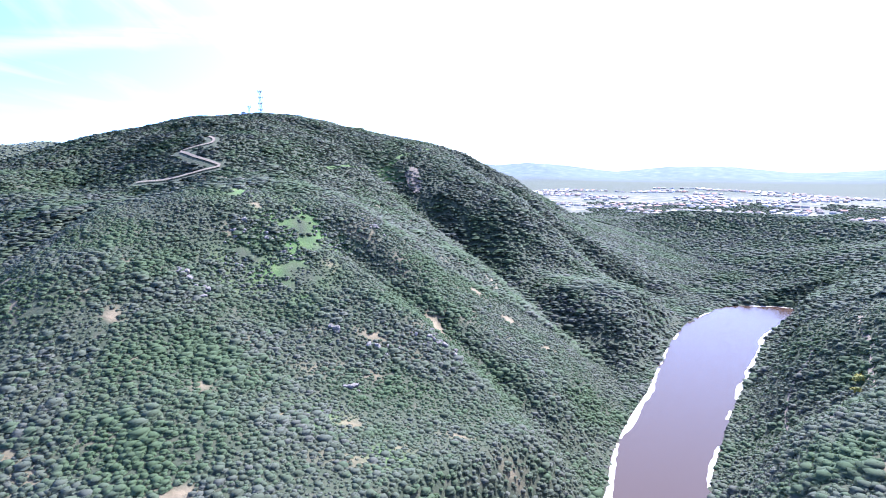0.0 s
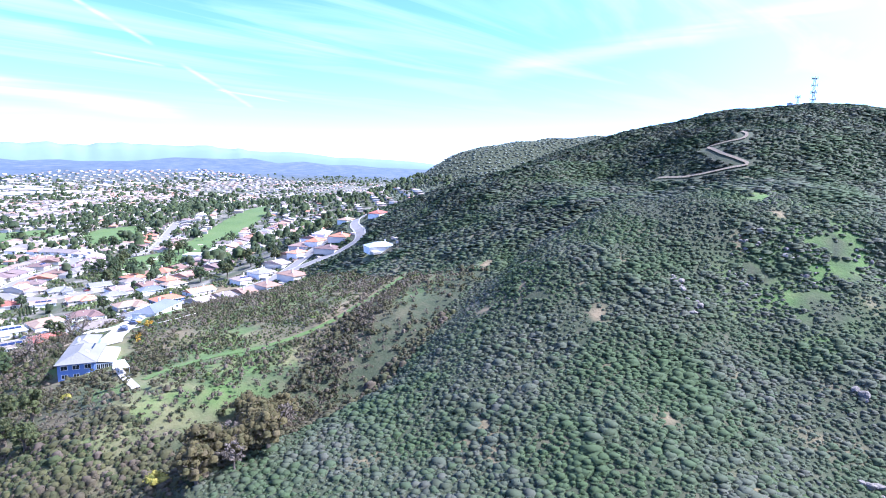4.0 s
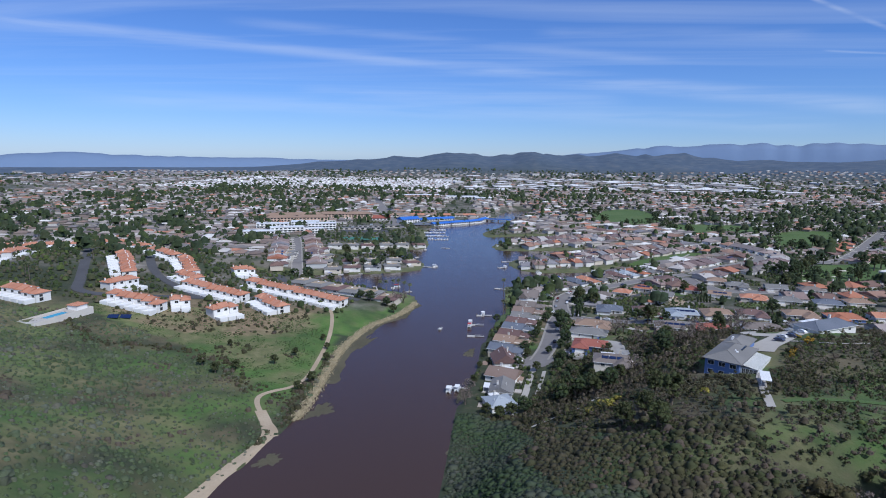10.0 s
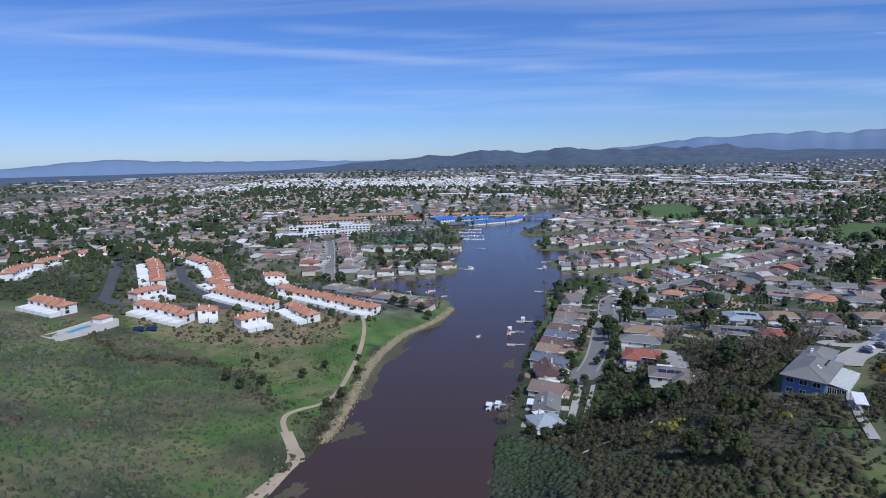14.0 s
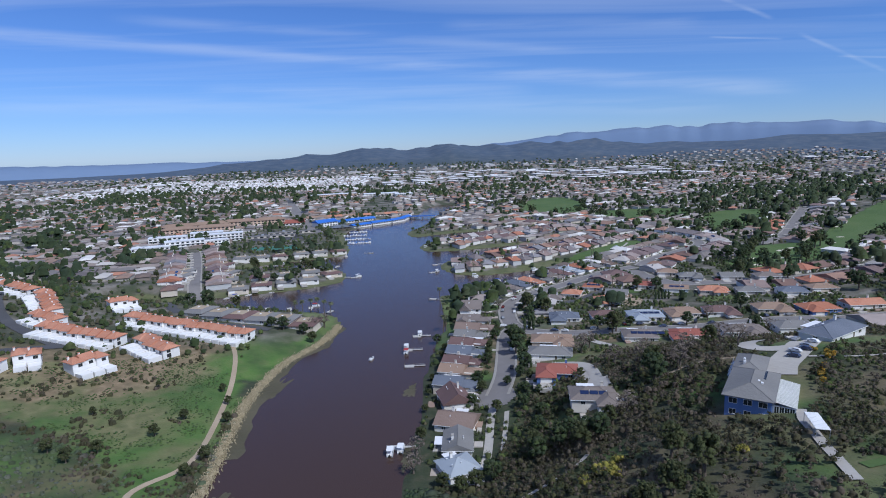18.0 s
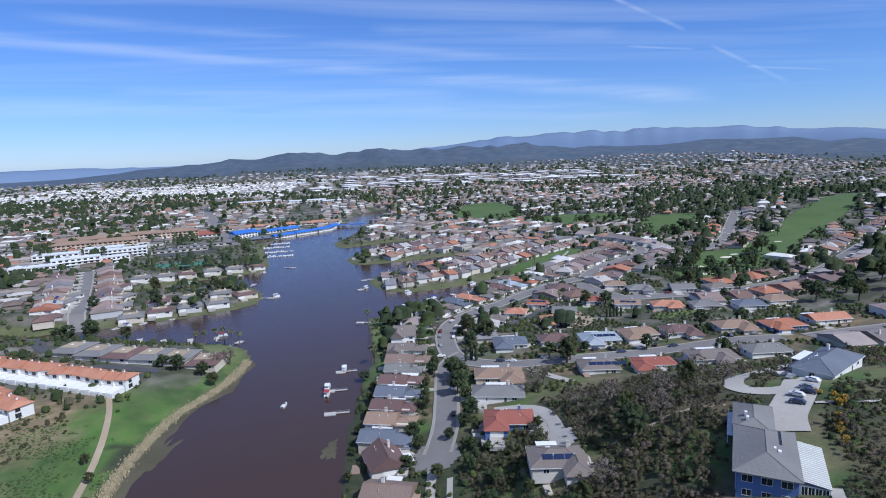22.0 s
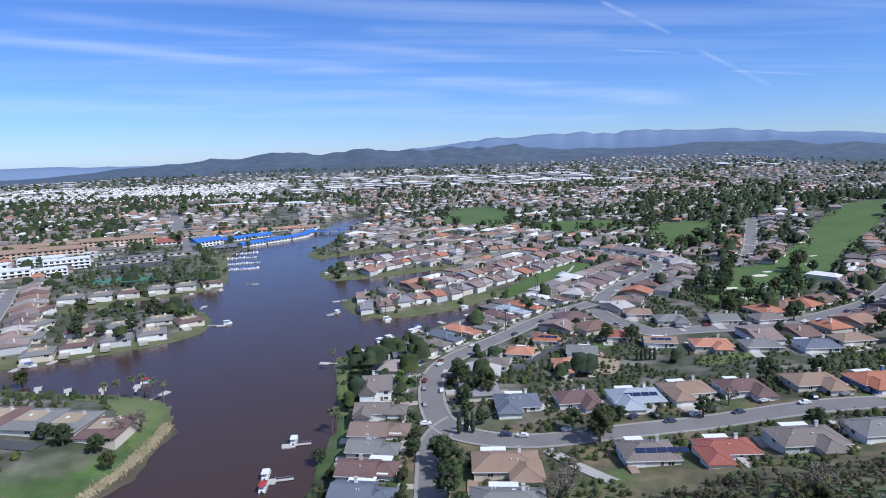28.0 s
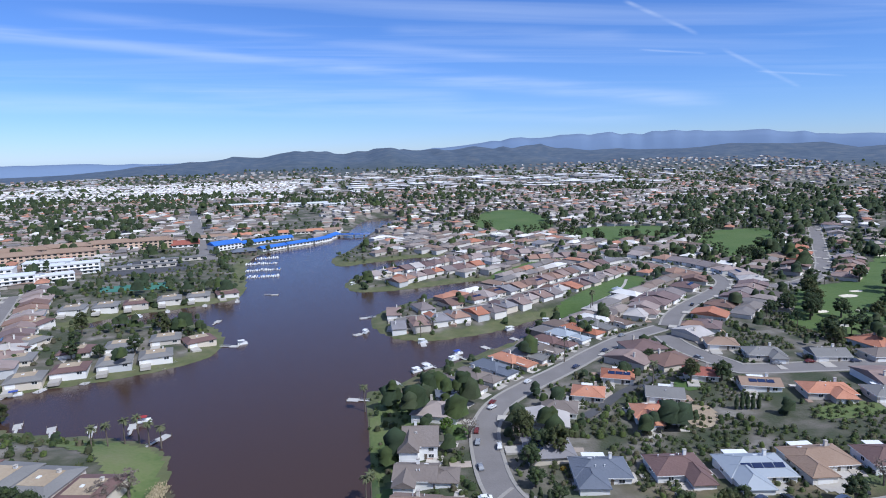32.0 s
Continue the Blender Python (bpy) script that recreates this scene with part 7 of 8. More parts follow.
OLIVE = mat("olive_leaves", [(0.07, 0.085, 0.03), (0.095, 0.10, 0.04), (0.06, 0.075, 0.028)], 3.0, 0.85, 0.9, vary="island", spread=0.45, leafy=0.4)
LIME = mat("bright_leaves", [(0.09, 0.15, 0.025), (0.12, 0.18, 0.04)], 3.0, 0.85, 0.9, vary="island", spread=0.4, leafy=0.4)
SYCAMORE = mat("sycamore_leaves", [(0.105, 0.088, 0.036), (0.085, 0.078, 0.030), (0.13, 0.105, 0.055)], 3.0, 0.85, 0.9, vary="island", spread=0.4, leafy=0.4)
TREES = [tree_pattern(1, 9, 8, M["leaves"]), tree_pattern(2, 7, 6.5, M["leaves"]), tree_pattern(3, 11, 7, OLIVE, 54), tree_pattern(4, 5, 4.5, OLIVE, 30), tree_pattern(5, 12, 9, M["leaves"], 60),
         tree_pattern(6, 10, 8, M["bare"], 40, True), tree_pattern(7, 6, 5, LIME, 36), tree_pattern(8, 9, 9, SYCAMORE, 56)]
for o, text in zip(TREES, ("broad dark green garden tree", "round dark green garden tree", "tall olive-green tree with an open crown", "low olive-green shrub tree", "big spreading dark green tree", "bare grey-brown tree without leaves", "small bright green tree", "broad yellow-brown sycamore in the ravine")):
    tagged(o, text)


def plant(kind, x, y, grow=1.0):
    copy_thing(TREES[kind], pose(x, y, at(x, y), 0, 0, (x * 37 + y * 17) % 360) @ Matrix.Diagonal((grow, grow, grow, 1)))


# Trees that stand out singly: kind, east, north, size.
for kind, x, y, grow in ((0, 42, 372, 1.1), (0, 43, 362, 1.1), (4, 40, 350, 0.9), (1, 42, 341, 0.9), (4, 40, 322, 0.8), (5, 70, 334, 1.0), (5, 76, 341, 0.9), (2, 96, 366, 1.2), (2, 100, 372, 1.1), (0, 92, 380, 0.9), (1, 112, 383, 0.8),
                         (6, 36, 452, 1.0), (5, 44, 446, 0.8), (2, 62, 438, 1.2), (0, 66, 428, 1.0), (0, 60, 420, 0.9), (1, 58, 408, 0.9), (2, 71, 424, 1.1), (1, 62, 398, 0.8), (2, 150, 476, 1.0), (4, 143, 378, 0.7), (0, 163, 473, 1.0),
                         (0, 168, 352, 0.9), (5, 172, 346, 0.7), (4, 185, 398, 0.9), (0, 208, 396, 1.0), (5, 158, 384, 0.8), (2, 233, 490, 1.2), (0, 262, 474, 0.9), (0, 36, 300, 0.55), (1, 41, 294, 0.6), (0, 38, 275, 0.6), (4, 34, 262, 0.6),
                         (3, 43, 270, 0.7), (4, 43, 251, 0.55), (2, 30, 250, 0.8), (0, 38, 246, 0.8), (4, 47, 243, 0.65), (2, 55, 244, 0.7), (5, 62, 246, 0.9), (3, 40, 312, 0.8), (3, 60, 298, 0.8), (0, 33, 288, 0.6), (1, 37, 319, 0.7),
                         (3, 3, 236, 1.1), (3, 8, 238, 1.2), (0, 14, 240, 0.8), (3, -3, 240, 1.0), (1, 12, 300, 0.8), (3, 18, 311, 1.0), (1, 17, 319, 0.9), (3, 22, 290, 1.0), (1, 24, 342, 0.8), (3, 26, 352, 0.9), (3, 28, 365, 0.9), (1, 33, 381, 0.9),
                         (3, 36, 392, 1.0), (3, -8, 300, 0.7), (3, -6, 318, 0.6), (3, -4, 335, 0.7), (3, 0, 350, 0.6), (3, 2, 366, 0.8), (3, 4, 380, 0.7), (5, -12, 262, 0.8), (5, -13, 250, 0.8), (3, -10, 275, 1.0), (1, 0, 392, 0.8),
                         (2, -150, 505, 1.0), (4, -175, 515, 1.2), (4, -185, 505, 1.1), (0, -198, 520, 1.0), (1, -170, 500, 0.9), (5, -72, 432, 1.0), (5, -78, 425, 0.9), (0, -95, 418, 0.9), (1, -104, 424, 0.9), (0, -82, 414, 0.8), (3, -75, 405, 1.3),
                         (4, -120, 578, 0.9), (1, -137, 575, 1.0), (4, -150, 572, 0.9), (2, -113, 612, 1.0), (2, -120, 625, 1.1), (0, -98, 603, 0.8), (2, -165, 620, 1.1), (2, -170, 632, 1.1), (0, -160, 600, 0.9), (4, -192, 565, 0.9),
                         (3, -105, 330, 0.8), (3, -112, 300, 0.9), (3, -118, 285, 1.0), (3, -99, 318, 0.8), (3, -94, 300, 0.9), (3, -150, 300, 0.7), (3, -135, 330, 0.6), (3, -92, 268, 1.1), (3, -95, 256, 1.0), (3, -140, 262, 1.1), (3, -150, 268, 1.1), (3, -133, 270, 1.0)):
    plant(kind, x, y, grow)
for kind, x, y, grow in ((3, 46, 262, 0.8), (4, 50, 237, 0.8), (2, 43, 235, 1.0), (1, 40, 256, 0.7), (0, 30, 243, 0.9), (1, 30, 312, 0.6), (2, 62, 190, 1.1), (2, 60, 205, 1.0), (3, 45, 184, 1.6), (3, 53, 187, 1.7), (3, 53, 172, 1.7),
                         (7, 97, 121, 1.3), (7, 100, 130, 1.1), (7, 88, 105, 1.2), (7, 73, 113, 1.3), (7, 67, 107, 1.1), (7, 110, 124, 1.0), (7, 91, 114, 1.1), (7, 80, 108, 1.0), (5, 84, 116, 0.9), (5, 104, 117, 0.9), (5, 76, 104, 0.8),
                         (4, 78, 262, 1.0), (2, 82, 275, 1.0), (5, 90, 268, 1.0), (5, 84, 290, 1.1), (5, 98, 282, 1.0), (5, 76, 302, 0.9), (2, 112, 290, 0.9), (5, 122, 300, 1.0), (5, 118, 278, 0.9),
                         (4, 275, 420, 1.1), (2, 290, 405, 1.2), (4, 300, 425, 1.0), (0, 318, 410, 1.1), (2, 330, 430, 1.3), (4, 345, 415, 1.1), (0, 285, 440, 1.0), (4, 310, 388, 1.0), (2, 325, 385, 1.2), (0, 352, 395, 1.0), (4, 370, 410, 1.1), (2, 398, 395, 1.1),
                         (4, 265, 545, 1.1), (4, 272, 552, 1.2), (2, 280, 560, 1.4), (4, 262, 560, 1.1), (0, 290, 575, 1.2), (2, 300, 590, 1.3), (4, 308, 600, 1.2), (4, 285, 545, 1.0), (4, 318, 545, 1.2), (4, 330, 556, 1.2), (2, 360, 590, 1.5), (4, 372, 600, 1.3), (2, 295, 530, 1.2)):
    plant(kind, x, y, grow)
rg = random.Random(31)
for x, y, turn, _ in STREET_PLOTS:
    for _ in range(rg.choice((0, 0, 1))):
        px, py = x + rg.uniform(-13, 13), y + rg.uniform(-13, 13)
        if all(math.hypot(px - a, py - b) > r - 1 for a, b, r in PLACED) and not inside(np.array(px), np.array(py), SHORE_LINE) and off_streets(np.array(px), np.array(py)) > 8:
            plant(rg.choice((0, 1, 1, 2, 3, 3, 3, 6)), px, py, rg.uniform(0.5, 0.85))
# Along the fairways: some single trees, the rest one grove of gums.
gums = []
for k in range(210):
    g = rg.choice(GREENS[:4])
    a = rg.randrange(len(g))
    (ax, ay), (bx, by), f = g[a], g[(a + 1) % len(g)], rg.random()
    px, py = ax + (bx - ax) * f + rg.uniform(-11, 11), ay + (by - ay) * f + rg.uniform(-11, 11)
    if off_streets(np.array(px), np.array(py)) > 8 and not inside(np.array(px), np.array(py), SHORE_LINE):
        if k < 40:
            plant(rg.choice((0, 2, 4, 4)), px, py, rg.uniform(0.8, 1.2))
        else:
            gums.append((px, py, rg.uniform(6, 13)))


def gum_grove():
    rng = np.random.default_rng(57)
    bm, c, r = bmesh.new(), [], []
    for x, y, tall in gums:
        z = at(x, y)
        tube(bm, (x, y, z - 0.5), (x + rng.normal(0, 0.4), y, z + tall * 0.75), 0.3, 0.12, 5)
        for _ in range(11):
            c.append((x + rng.normal(0, tall * 0.16), y + rng.normal(0, tall * 0.16), z + tall * rng.uniform(0.35, 1.0)))
            r.append(tall * rng.uniform(0.08, 0.17))
    c, r = np.array(c), np.array(r)
    root = thing("gum_grove", lumps("gum_grove", c, r * 0.8, rng, LOW_DOMES, M["leaves"], 1.0), "tall dark gum trees along the fairways", "trees", kind="stuff")
    tagged(part("leaves", leaf_cloud("leaves", c, r, 10, (0.5, 1.1), rng, M["leaves"], 1.0), None, root), kind="stuff")
    tagged(part("trunks", bm, M["bark"], root), kind="stuff")


gum_grove()
for o in [p for t in TREES for p in (*t.children_recursive, t)]:
    bpy.data.objects.remove(o)


def palm(x, y, tall):
    root = root_at("palm_tree", pose(x, y, max(at(x, y), 0.2)), "tall thin fan palm with drooping fronds", "palm", "palms")
    rp = random.Random(int(x * 13 + y))
    bm = bmesh.new()
    lean = rp.uniform(-0.5, 0.5)
    for k in range(4):
        tube(bm, (lean * (k / 4) ** 2, 0, tall * k / 4 - 0.3 * (k == 0)), (lean * ((k + 1) / 4) ** 2, 0, tall * (k + 1) / 4), 0.32 - 0.04 * k, 0.28 - 0.04 * k, 7)
    part("trunk", bm, M["bark"], root)
    bm = bmesh.new()
    for k in range(22):
        t, droop = k * 2.4, rp.uniform(-0.9, 0.9)
        prev = None
        for s in range(5):
            r = s / 4 * 2.1
            z = tall + math.sin(droop) * r - 0.16 * r * r
            wide = (0.1, 0.34, 0.42, 0.28, 0.04)[s]
            cx, cy = lean + math.cos(t) * r * math.cos(droop * 0.6), math.sin(t) * r * math.cos(droop * 0.6)
            pair = [bm.verts.new((cx - math.sin(t) * wide * e, cy + math.cos(t) * wide * e, z - 0.1 * abs(e))) for e in (-1, 0, 1)]
            pair[1].co.z += 0.12
            if prev:
                bm.faces.new((prev[0], prev[1], pair[1], pair[0])); bm.faces.new((prev[1], prev[2], pair[2], pair[1]))
            prev = pair
    part("fronds", bm, M["palm_leaf"], root)


for x, y, tall in ((5.3, 487, 11.5), (4.8, 415, 10.5), (6.5, 418, 9.5), (-93, 470, 9), (-88, 473, 10), (-83, 474, 11), (-78, 470, 10), (-73, 468, 9), (-98, 468, 8), (30, 478, 9), (40, 586, 9), (48, 592, 8), (-317, 353, 12), (-312, 350, 12), (-315, 418, 11), (-118, 905, 9)):
    palm(x, y, tall)
for x, y in ((52, 392), (55, 393), (57, 391)):
    root = root_at("cypress", on_ground(x, y, 0), "tall narrow dark cypress", "cypress", "cypresses")
    bm = bmesh.new()
    tube(bm, (0, 0, -0.5), (0, 0, 2), 0.2, 0.15)
    part("trunk", bm, M["bark"], root)
    rc = np.random.default_rng(int(x))
    z = np.linspace(0.8, 8.5, 26)
    part("crown", lumps("crown", np.column_stack([rc.normal(0, 0.15, 26), rc.normal(0, 0.15, 26), z]), 0.75 * np.sin(np.linspace(0.7, 3.0, 26)) + 0.15, rc, FULL_DOMES, M["leaves"], 1.3), None, root)


# ---- cars ----
def car(m, label="parked car standing on a drive or street", paint=None):
    root = root_at("car", m, label, "car", "parked cars")
    bm = bmesh.new()
    prof = [(-2.2, 0.35), (-2.25, 0.8), (-1.9, 0.95), (-1.35, 1.45), (0.5, 1.48), (1.15, 1.0), (2.05, 0.85), (2.25, 0.6), (2.2, 0.35)]
    sides = [[bm.verts.new((x, s * (0.88 if z < 1.1 else 0.7), z)) for x, z in prof] for s in (-1, 1)]
    for k in range(len(prof)):
        j = (k + 1) % len(prof)
        bm.faces.new((sides[0][k], sides[0][j], sides[1][j], sides[1][k]))
    bm.faces.new(sides[0][::-1]); bm.faces.new(sides[1])
    bmesh.ops.recalc_face_normals(bm, faces=bm.faces)
    part("body", bm, paint or M["car_paint"], root)
    bm = bmesh.new()
    block(bm, -1.45, 0.62, -0.82, 0.82, 1.02, 1.32)
    part("side_windows", bm, M["dark_glass"], root)
    bm = bmesh.new()
    v = [bm.verts.new(p) for p in ((0.56, -0.62, 1.46), (1.14, -0.74, 1.03), (1.14, 0.74, 1.03), (0.56, 0.62, 1.46))]
    bm.faces.new([bm.verts.new(p.co + Vector((0.03, 0, 0.03))) for p in v]); bm.faces.new(v[::-1])
    part("windscreen", bm, M["dark_glass"], root)
    for x in (-1.4, 1.4):
        for y in (-0.8, 0.8):
            bm = bmesh.new()
            tube(bm, (x, y - 0.12, 0.33), (x, y + 0.12, 0.33), 0.33, 0.33, 10)
            wheel = part("wheel", bm, M["tyre"], root)
            bm = bmesh.new()
            e = 0.13 if y > 0 else -0.13
            tube(bm, (x, y + e * 0.9, 0.33), (x, y + e * 1.05, 0.33), 0.19, 0.19, 8)
            part("rim", bm, M["steel"], wheel)
    for y in (-0.6, 0.6):
        box("headlight", root, M["metal_white"], 2.2, 2.27, y - 0.2, y + 0.2, 0.6, 0.75)
    return root


first_car = car(pose(0, 0, -90))
for k, (x, y, turn) in enumerate(((124, 252, 130), (127, 256, 125), (131, 256, 125), (133, 259, 120), (139, 264, 115), (137, 271, 35), (53, 436, 80), (46, 441, 75), (58, 470, 40), (118, 384, 20), (126, 383, 100), (141, 380, 10), (150, 382, 60), (171, 381, 10),
                                  (90, 380, 5), (97, 390, 95), (68, 384, -20), (14, 312, -10), (188, 376, 80), (201, 375, 10), (212, 375, 5), (109, 385, 95), (115, 436, 30), (127, 459, 40), (41, 404, 0), (262, 463, 15), (272, 467, 15), (212, 480, -10))):
    copy_thing(first_car, pose(x, y, at(x, y) + 0.4, 0, 0, turn))
luck = random.Random(17)
for key, step, count in (("bow_street", 27, 14), ("valley_road", 36, 10), ("lake_close", 30, 3), ("north_street", 55, 4)):
    line, half = STREETS[key]
    q, w = along(rounded(line), step)
    for k in range(1, min(len(q) - 1, count)):
        side = luck.choice((-1, 1)) * (half - 1.2)
        x, y = q[k, 0] + w[k, 1] * side + luck.uniform(-2, 2) * w[k, 0], q[k, 1] - w[k, 0] * side + luck.uniform(-2, 2) * w[k, 1]
        copy_thing(first_car, pose(x, y, at(x, y) + 0.24, 0, 0, math.degrees(math.atan2(w[k, 1], w[k, 0]))))
for o in (*first_car.children_recursive, first_car):
    bpy.data.objects.remove(o)


# ---- docks and boats ----
def dock(x, y, turn, length=6.0, label="floating dock with a grey boarded float and gangway"):
    root = root_at("dock", pose(x, y, 0, 0, 0, turn), label, "dock", "docks")
    for k in range(4):
        box("board", root, M["wood_deck"], -2.6 + k * 1.31, -1.33 + k * 1.31, -1.7, 1.7, 0.28, 0.36)
    box("float", root, M["metal_white"], -2.6, 2.6, -1.6, 1.6, -0.2, 0.28)
    box("gangway", root, M["wood_deck"], 2.6, 2.6 + length, -0.6, 0.6, 0.3, 0.42)
    for y2 in (-0.6, 0.55):
        box("rail", root, M["steel"], 2.6, 2.6 + length, y2, y2 + 0.05, 1.1, 1.17)
    for px, py in ((-2.5, -1.8), (-2.5, 1.8), (2.4, 1.8)):
        bm = bmesh.new()
        tube(bm, (px, py, -2), (px, py, 1.4), 0.12, 0.12, 6)
        part("pile", bm, M["bark"], root)
    return root


def pontoon_boat(x, y, turn, canopy, label):
    root = root_at("pontoon_boat", pose(x, y, 0, 0, 0, turn), label, "boat", "boats")
    for s in (-0.9, 0.9):
        bm = bmesh.new()
        tube(bm, (-2.9, s, 0.15), (2.6, s, 0.15), 0.32, 0.32, 8)
        tube(bm, (2.6, s, 0.15), (3.2, s, 0.3), 0.32, 0.05, 8)
        part("pontoon", bm, M["steel"], root)
    box("deck", root, M["metal_white"], -2.8, 2.7, -1.2, 1.2, 0.45, 0.55)
    for a in ((-2.8, 2.7, -1.2, -1.12), (-2.8, 2.7, 1.12, 1.2), (2.62, 2.7, -1.2, 1.2)):
        box("side_panel", root, M["metal_white"], *a, 0.55, 1.2)
    box("bench", root, M["white"], -2.6, -1.9, -1.0, 1.0, 0.55, 1.05)
    for px in (-2.3, 1.0):
        for py in (-1.1, 1.1):
            box("post", root, M["steel"], px - 0.03, px + 0.03, py - 0.03, py + 0.03, 1.2, 2.4)
    box("canopy", root, canopy, -2.6, 1.3, -1.3, 1.3, 2.4, 2.55, 0.05)
    box("outboard", root, M["tyre"], -3.2, -2.85, -0.2, 0.2, 0.2, 1.1)
    return root


first_dock = dock(0, 0, 0)
DOCKS = [(-140, 499, -70), (-124, 493, -68), (-107, 490, -72), (-91, 490, -80), (-75, 477, -120), (-151, 540, 70), (-133, 547, 70), (-117, 556, 65), (-100, 562, 60), (-70, 592, 170), (-64, 722, 170), (-166, 532, 75), (-92, 650, -100),
         (-12, 409, 0), (-17, 384, 0), (-16, 358, 0), (-21, 270, 0), (0, 500, -20), (20, 517, -60), (38, 540, -60), (56, 548, -60), (74, 560, -60), (94, 572, -60), (110, 588, -60), (2, 600, 30), (6, 637, 10), (40, 572, 90), (70, 590, 110), (98, 598, 120),
         (-90, 706, 100), (-112, 698, 105), (-135, 686, 110), (-155, 678, 100)]
for x, y, turn in DOCKS:
    copy_thing(first_dock, pose(x, y, 0, 0, 0, turn))
for o in (*first_dock.children_recursive, first_dock):
    bpy.data.objects.remove(o)
RED_CANVAS, BLUE_CANVAS = mat("red_canvas", [(0.3, 0.03, 0.03), (0.4, 0.05, 0.05)], 1, 0.8), mat("blue_canvas", [(0.03, 0.06, 0.3), (0.05, 0.1, 0.4)], 1, 0.8)
first_boat = pontoon_boat(0, 0, 0, M["metal_white"], "white pontoon boat with a white canopy")
for x, y, turn in ((-10, 412, 85), (-18, 388, 85), (-18, 268, 85), (-22, 266, 88), (32, 530, 30), (38, 534, 30), (53, 543, 30), (96, 590, 20), (114, 582, 40), (40, 576, 5), (7, 603, 70), (124, 603, -20), (131, 600, -20), (-66, 596, 20), (-158, 668, 80), (-150, 672, 80), (-2, 745, 40)):
    copy_thing(first_boat, pose(x, y, 0, 0, 0, turn))
for o in (*first_boat.children_recursive, first_boat):
    bpy.data.objects.remove(o)
pontoon_boat(-18, 380, 85, RED_CANVAS, "pontoon boat with a dark red canopy")
pontoon_boat(-88, 494, 10, RED_CANVAS, "pontoon boat with a red canopy by a dock")
pontoon_boat(57, 552, 30, BLUE_CANVAS, "pontoon boat with a blue canopy")
pontoon_boat(-160, 536, 20, BLUE_CANVAS, "pontoon boat with a blue-green canopy")


def cruiser(x, y, turn):
    root = root_at("motor_boat", pose(x, y, 0, 0, 0, turn), "small white motor boat out on the lake", "boat", "boats")
    bm = bmesh.new()
    rows = [[bm.verts.new((x0, s * w, z)) for x0, w in ((-2.6, 0.9), (0.4, 1.0), (1.9, 0.65), (2.9, 0.05))] for s, z in ((-1, 0.75), (-0.8, -0.1), (0.8, -0.1), (1, 0.75))]
    for a, b in zip(rows, rows[1:] + rows[:1]):
        for k in range(3):
            bm.faces.new((a[k], a[k + 1], b[k + 1], b[k]))
    bm.faces.new([r[0] for r in rows]); bm.faces.new([r[3] for r in rows][::-1])
    bmesh.ops.recalc_face_normals(bm, faces=bm.faces)
    part("hull", bm, M["metal_white"], root)
    box("windscreen", root, M["dark_glass"], 0.4, 0.5, -0.7, 0.7, 0.75, 1.25)
    box("seat", root, M["white"], -1.6, -0.9, -0.7, 0.7, 0.75, 1.1)
    box("outboard", root, M["tyre"], -3.0, -2.6, -0.2, 0.2, 0.1, 1.0)


cruiser(-37, 372, 75)


def marina(x, y, turn, berths):
    root = root_at("marina_pier", pose(x, y, 0, 0, 0, turn), "white marina pier with short finger docks", "pier", "marina piers")
    box("walkway", root, M["wood_deck"], 0, berths * 4.2, -0.8, 0.8, 0.2, 0.45)
    for k in range(berths):
        for s in (-1, 1):
            y0, y1 = sorted((s * 0.8, s * 5.5))
            box("finger", root, M["metal_white"], k * 4.2, k * 4.2 + 0.8, y0, y1, 0.2, 0.42)
    chance = random.Random(int(y))
    for k in range(berths):
        for s in (-1, 1):
            if chance.random() < 0.75:
                a = root.matrix_basis @ Vector((k * 4.2 + 2.4, s * 3.4, 0))
                moored = root_at("moored_boat", pose(a.x, a.y, 0, 0, 0, turn + 90 * s), "small white boat moored at the marina", "boat", "moored boats")
                bm = bmesh.new()
                h = [bm.verts.new(p) for p in ((-2, -0.9, 0.7), (1.2, -0.9, 0.7), (2.4, 0, 0.75), (1.2, 0.9, 0.7), (-2, 0.9, 0.7))]
                b = [bm.verts.new((p.co.x * 0.85, p.co.y * 0.7, -0.1)) for p in h]
                bm.faces.new(h); bm.faces.new(b[::-1])
                for j in range(5):
                    bm.faces.new((b[j], b[(j + 1) % 5], h[(j + 1) % 5], h[j]))
                part("hull", bm, M["metal_white"], moored)
                box("cover", moored, M["white"] if chance.random() < 0.7 else M["marina_blue"], -1.6, 0.4, -0.75, 0.75, 0.7, 1.3, 0.1)


marina(-114, 868, 6, 8)
marina(-106, 832, 6, 8)
marina(-99, 800, 4, 7)
marina(-108, 900, 10, 6)


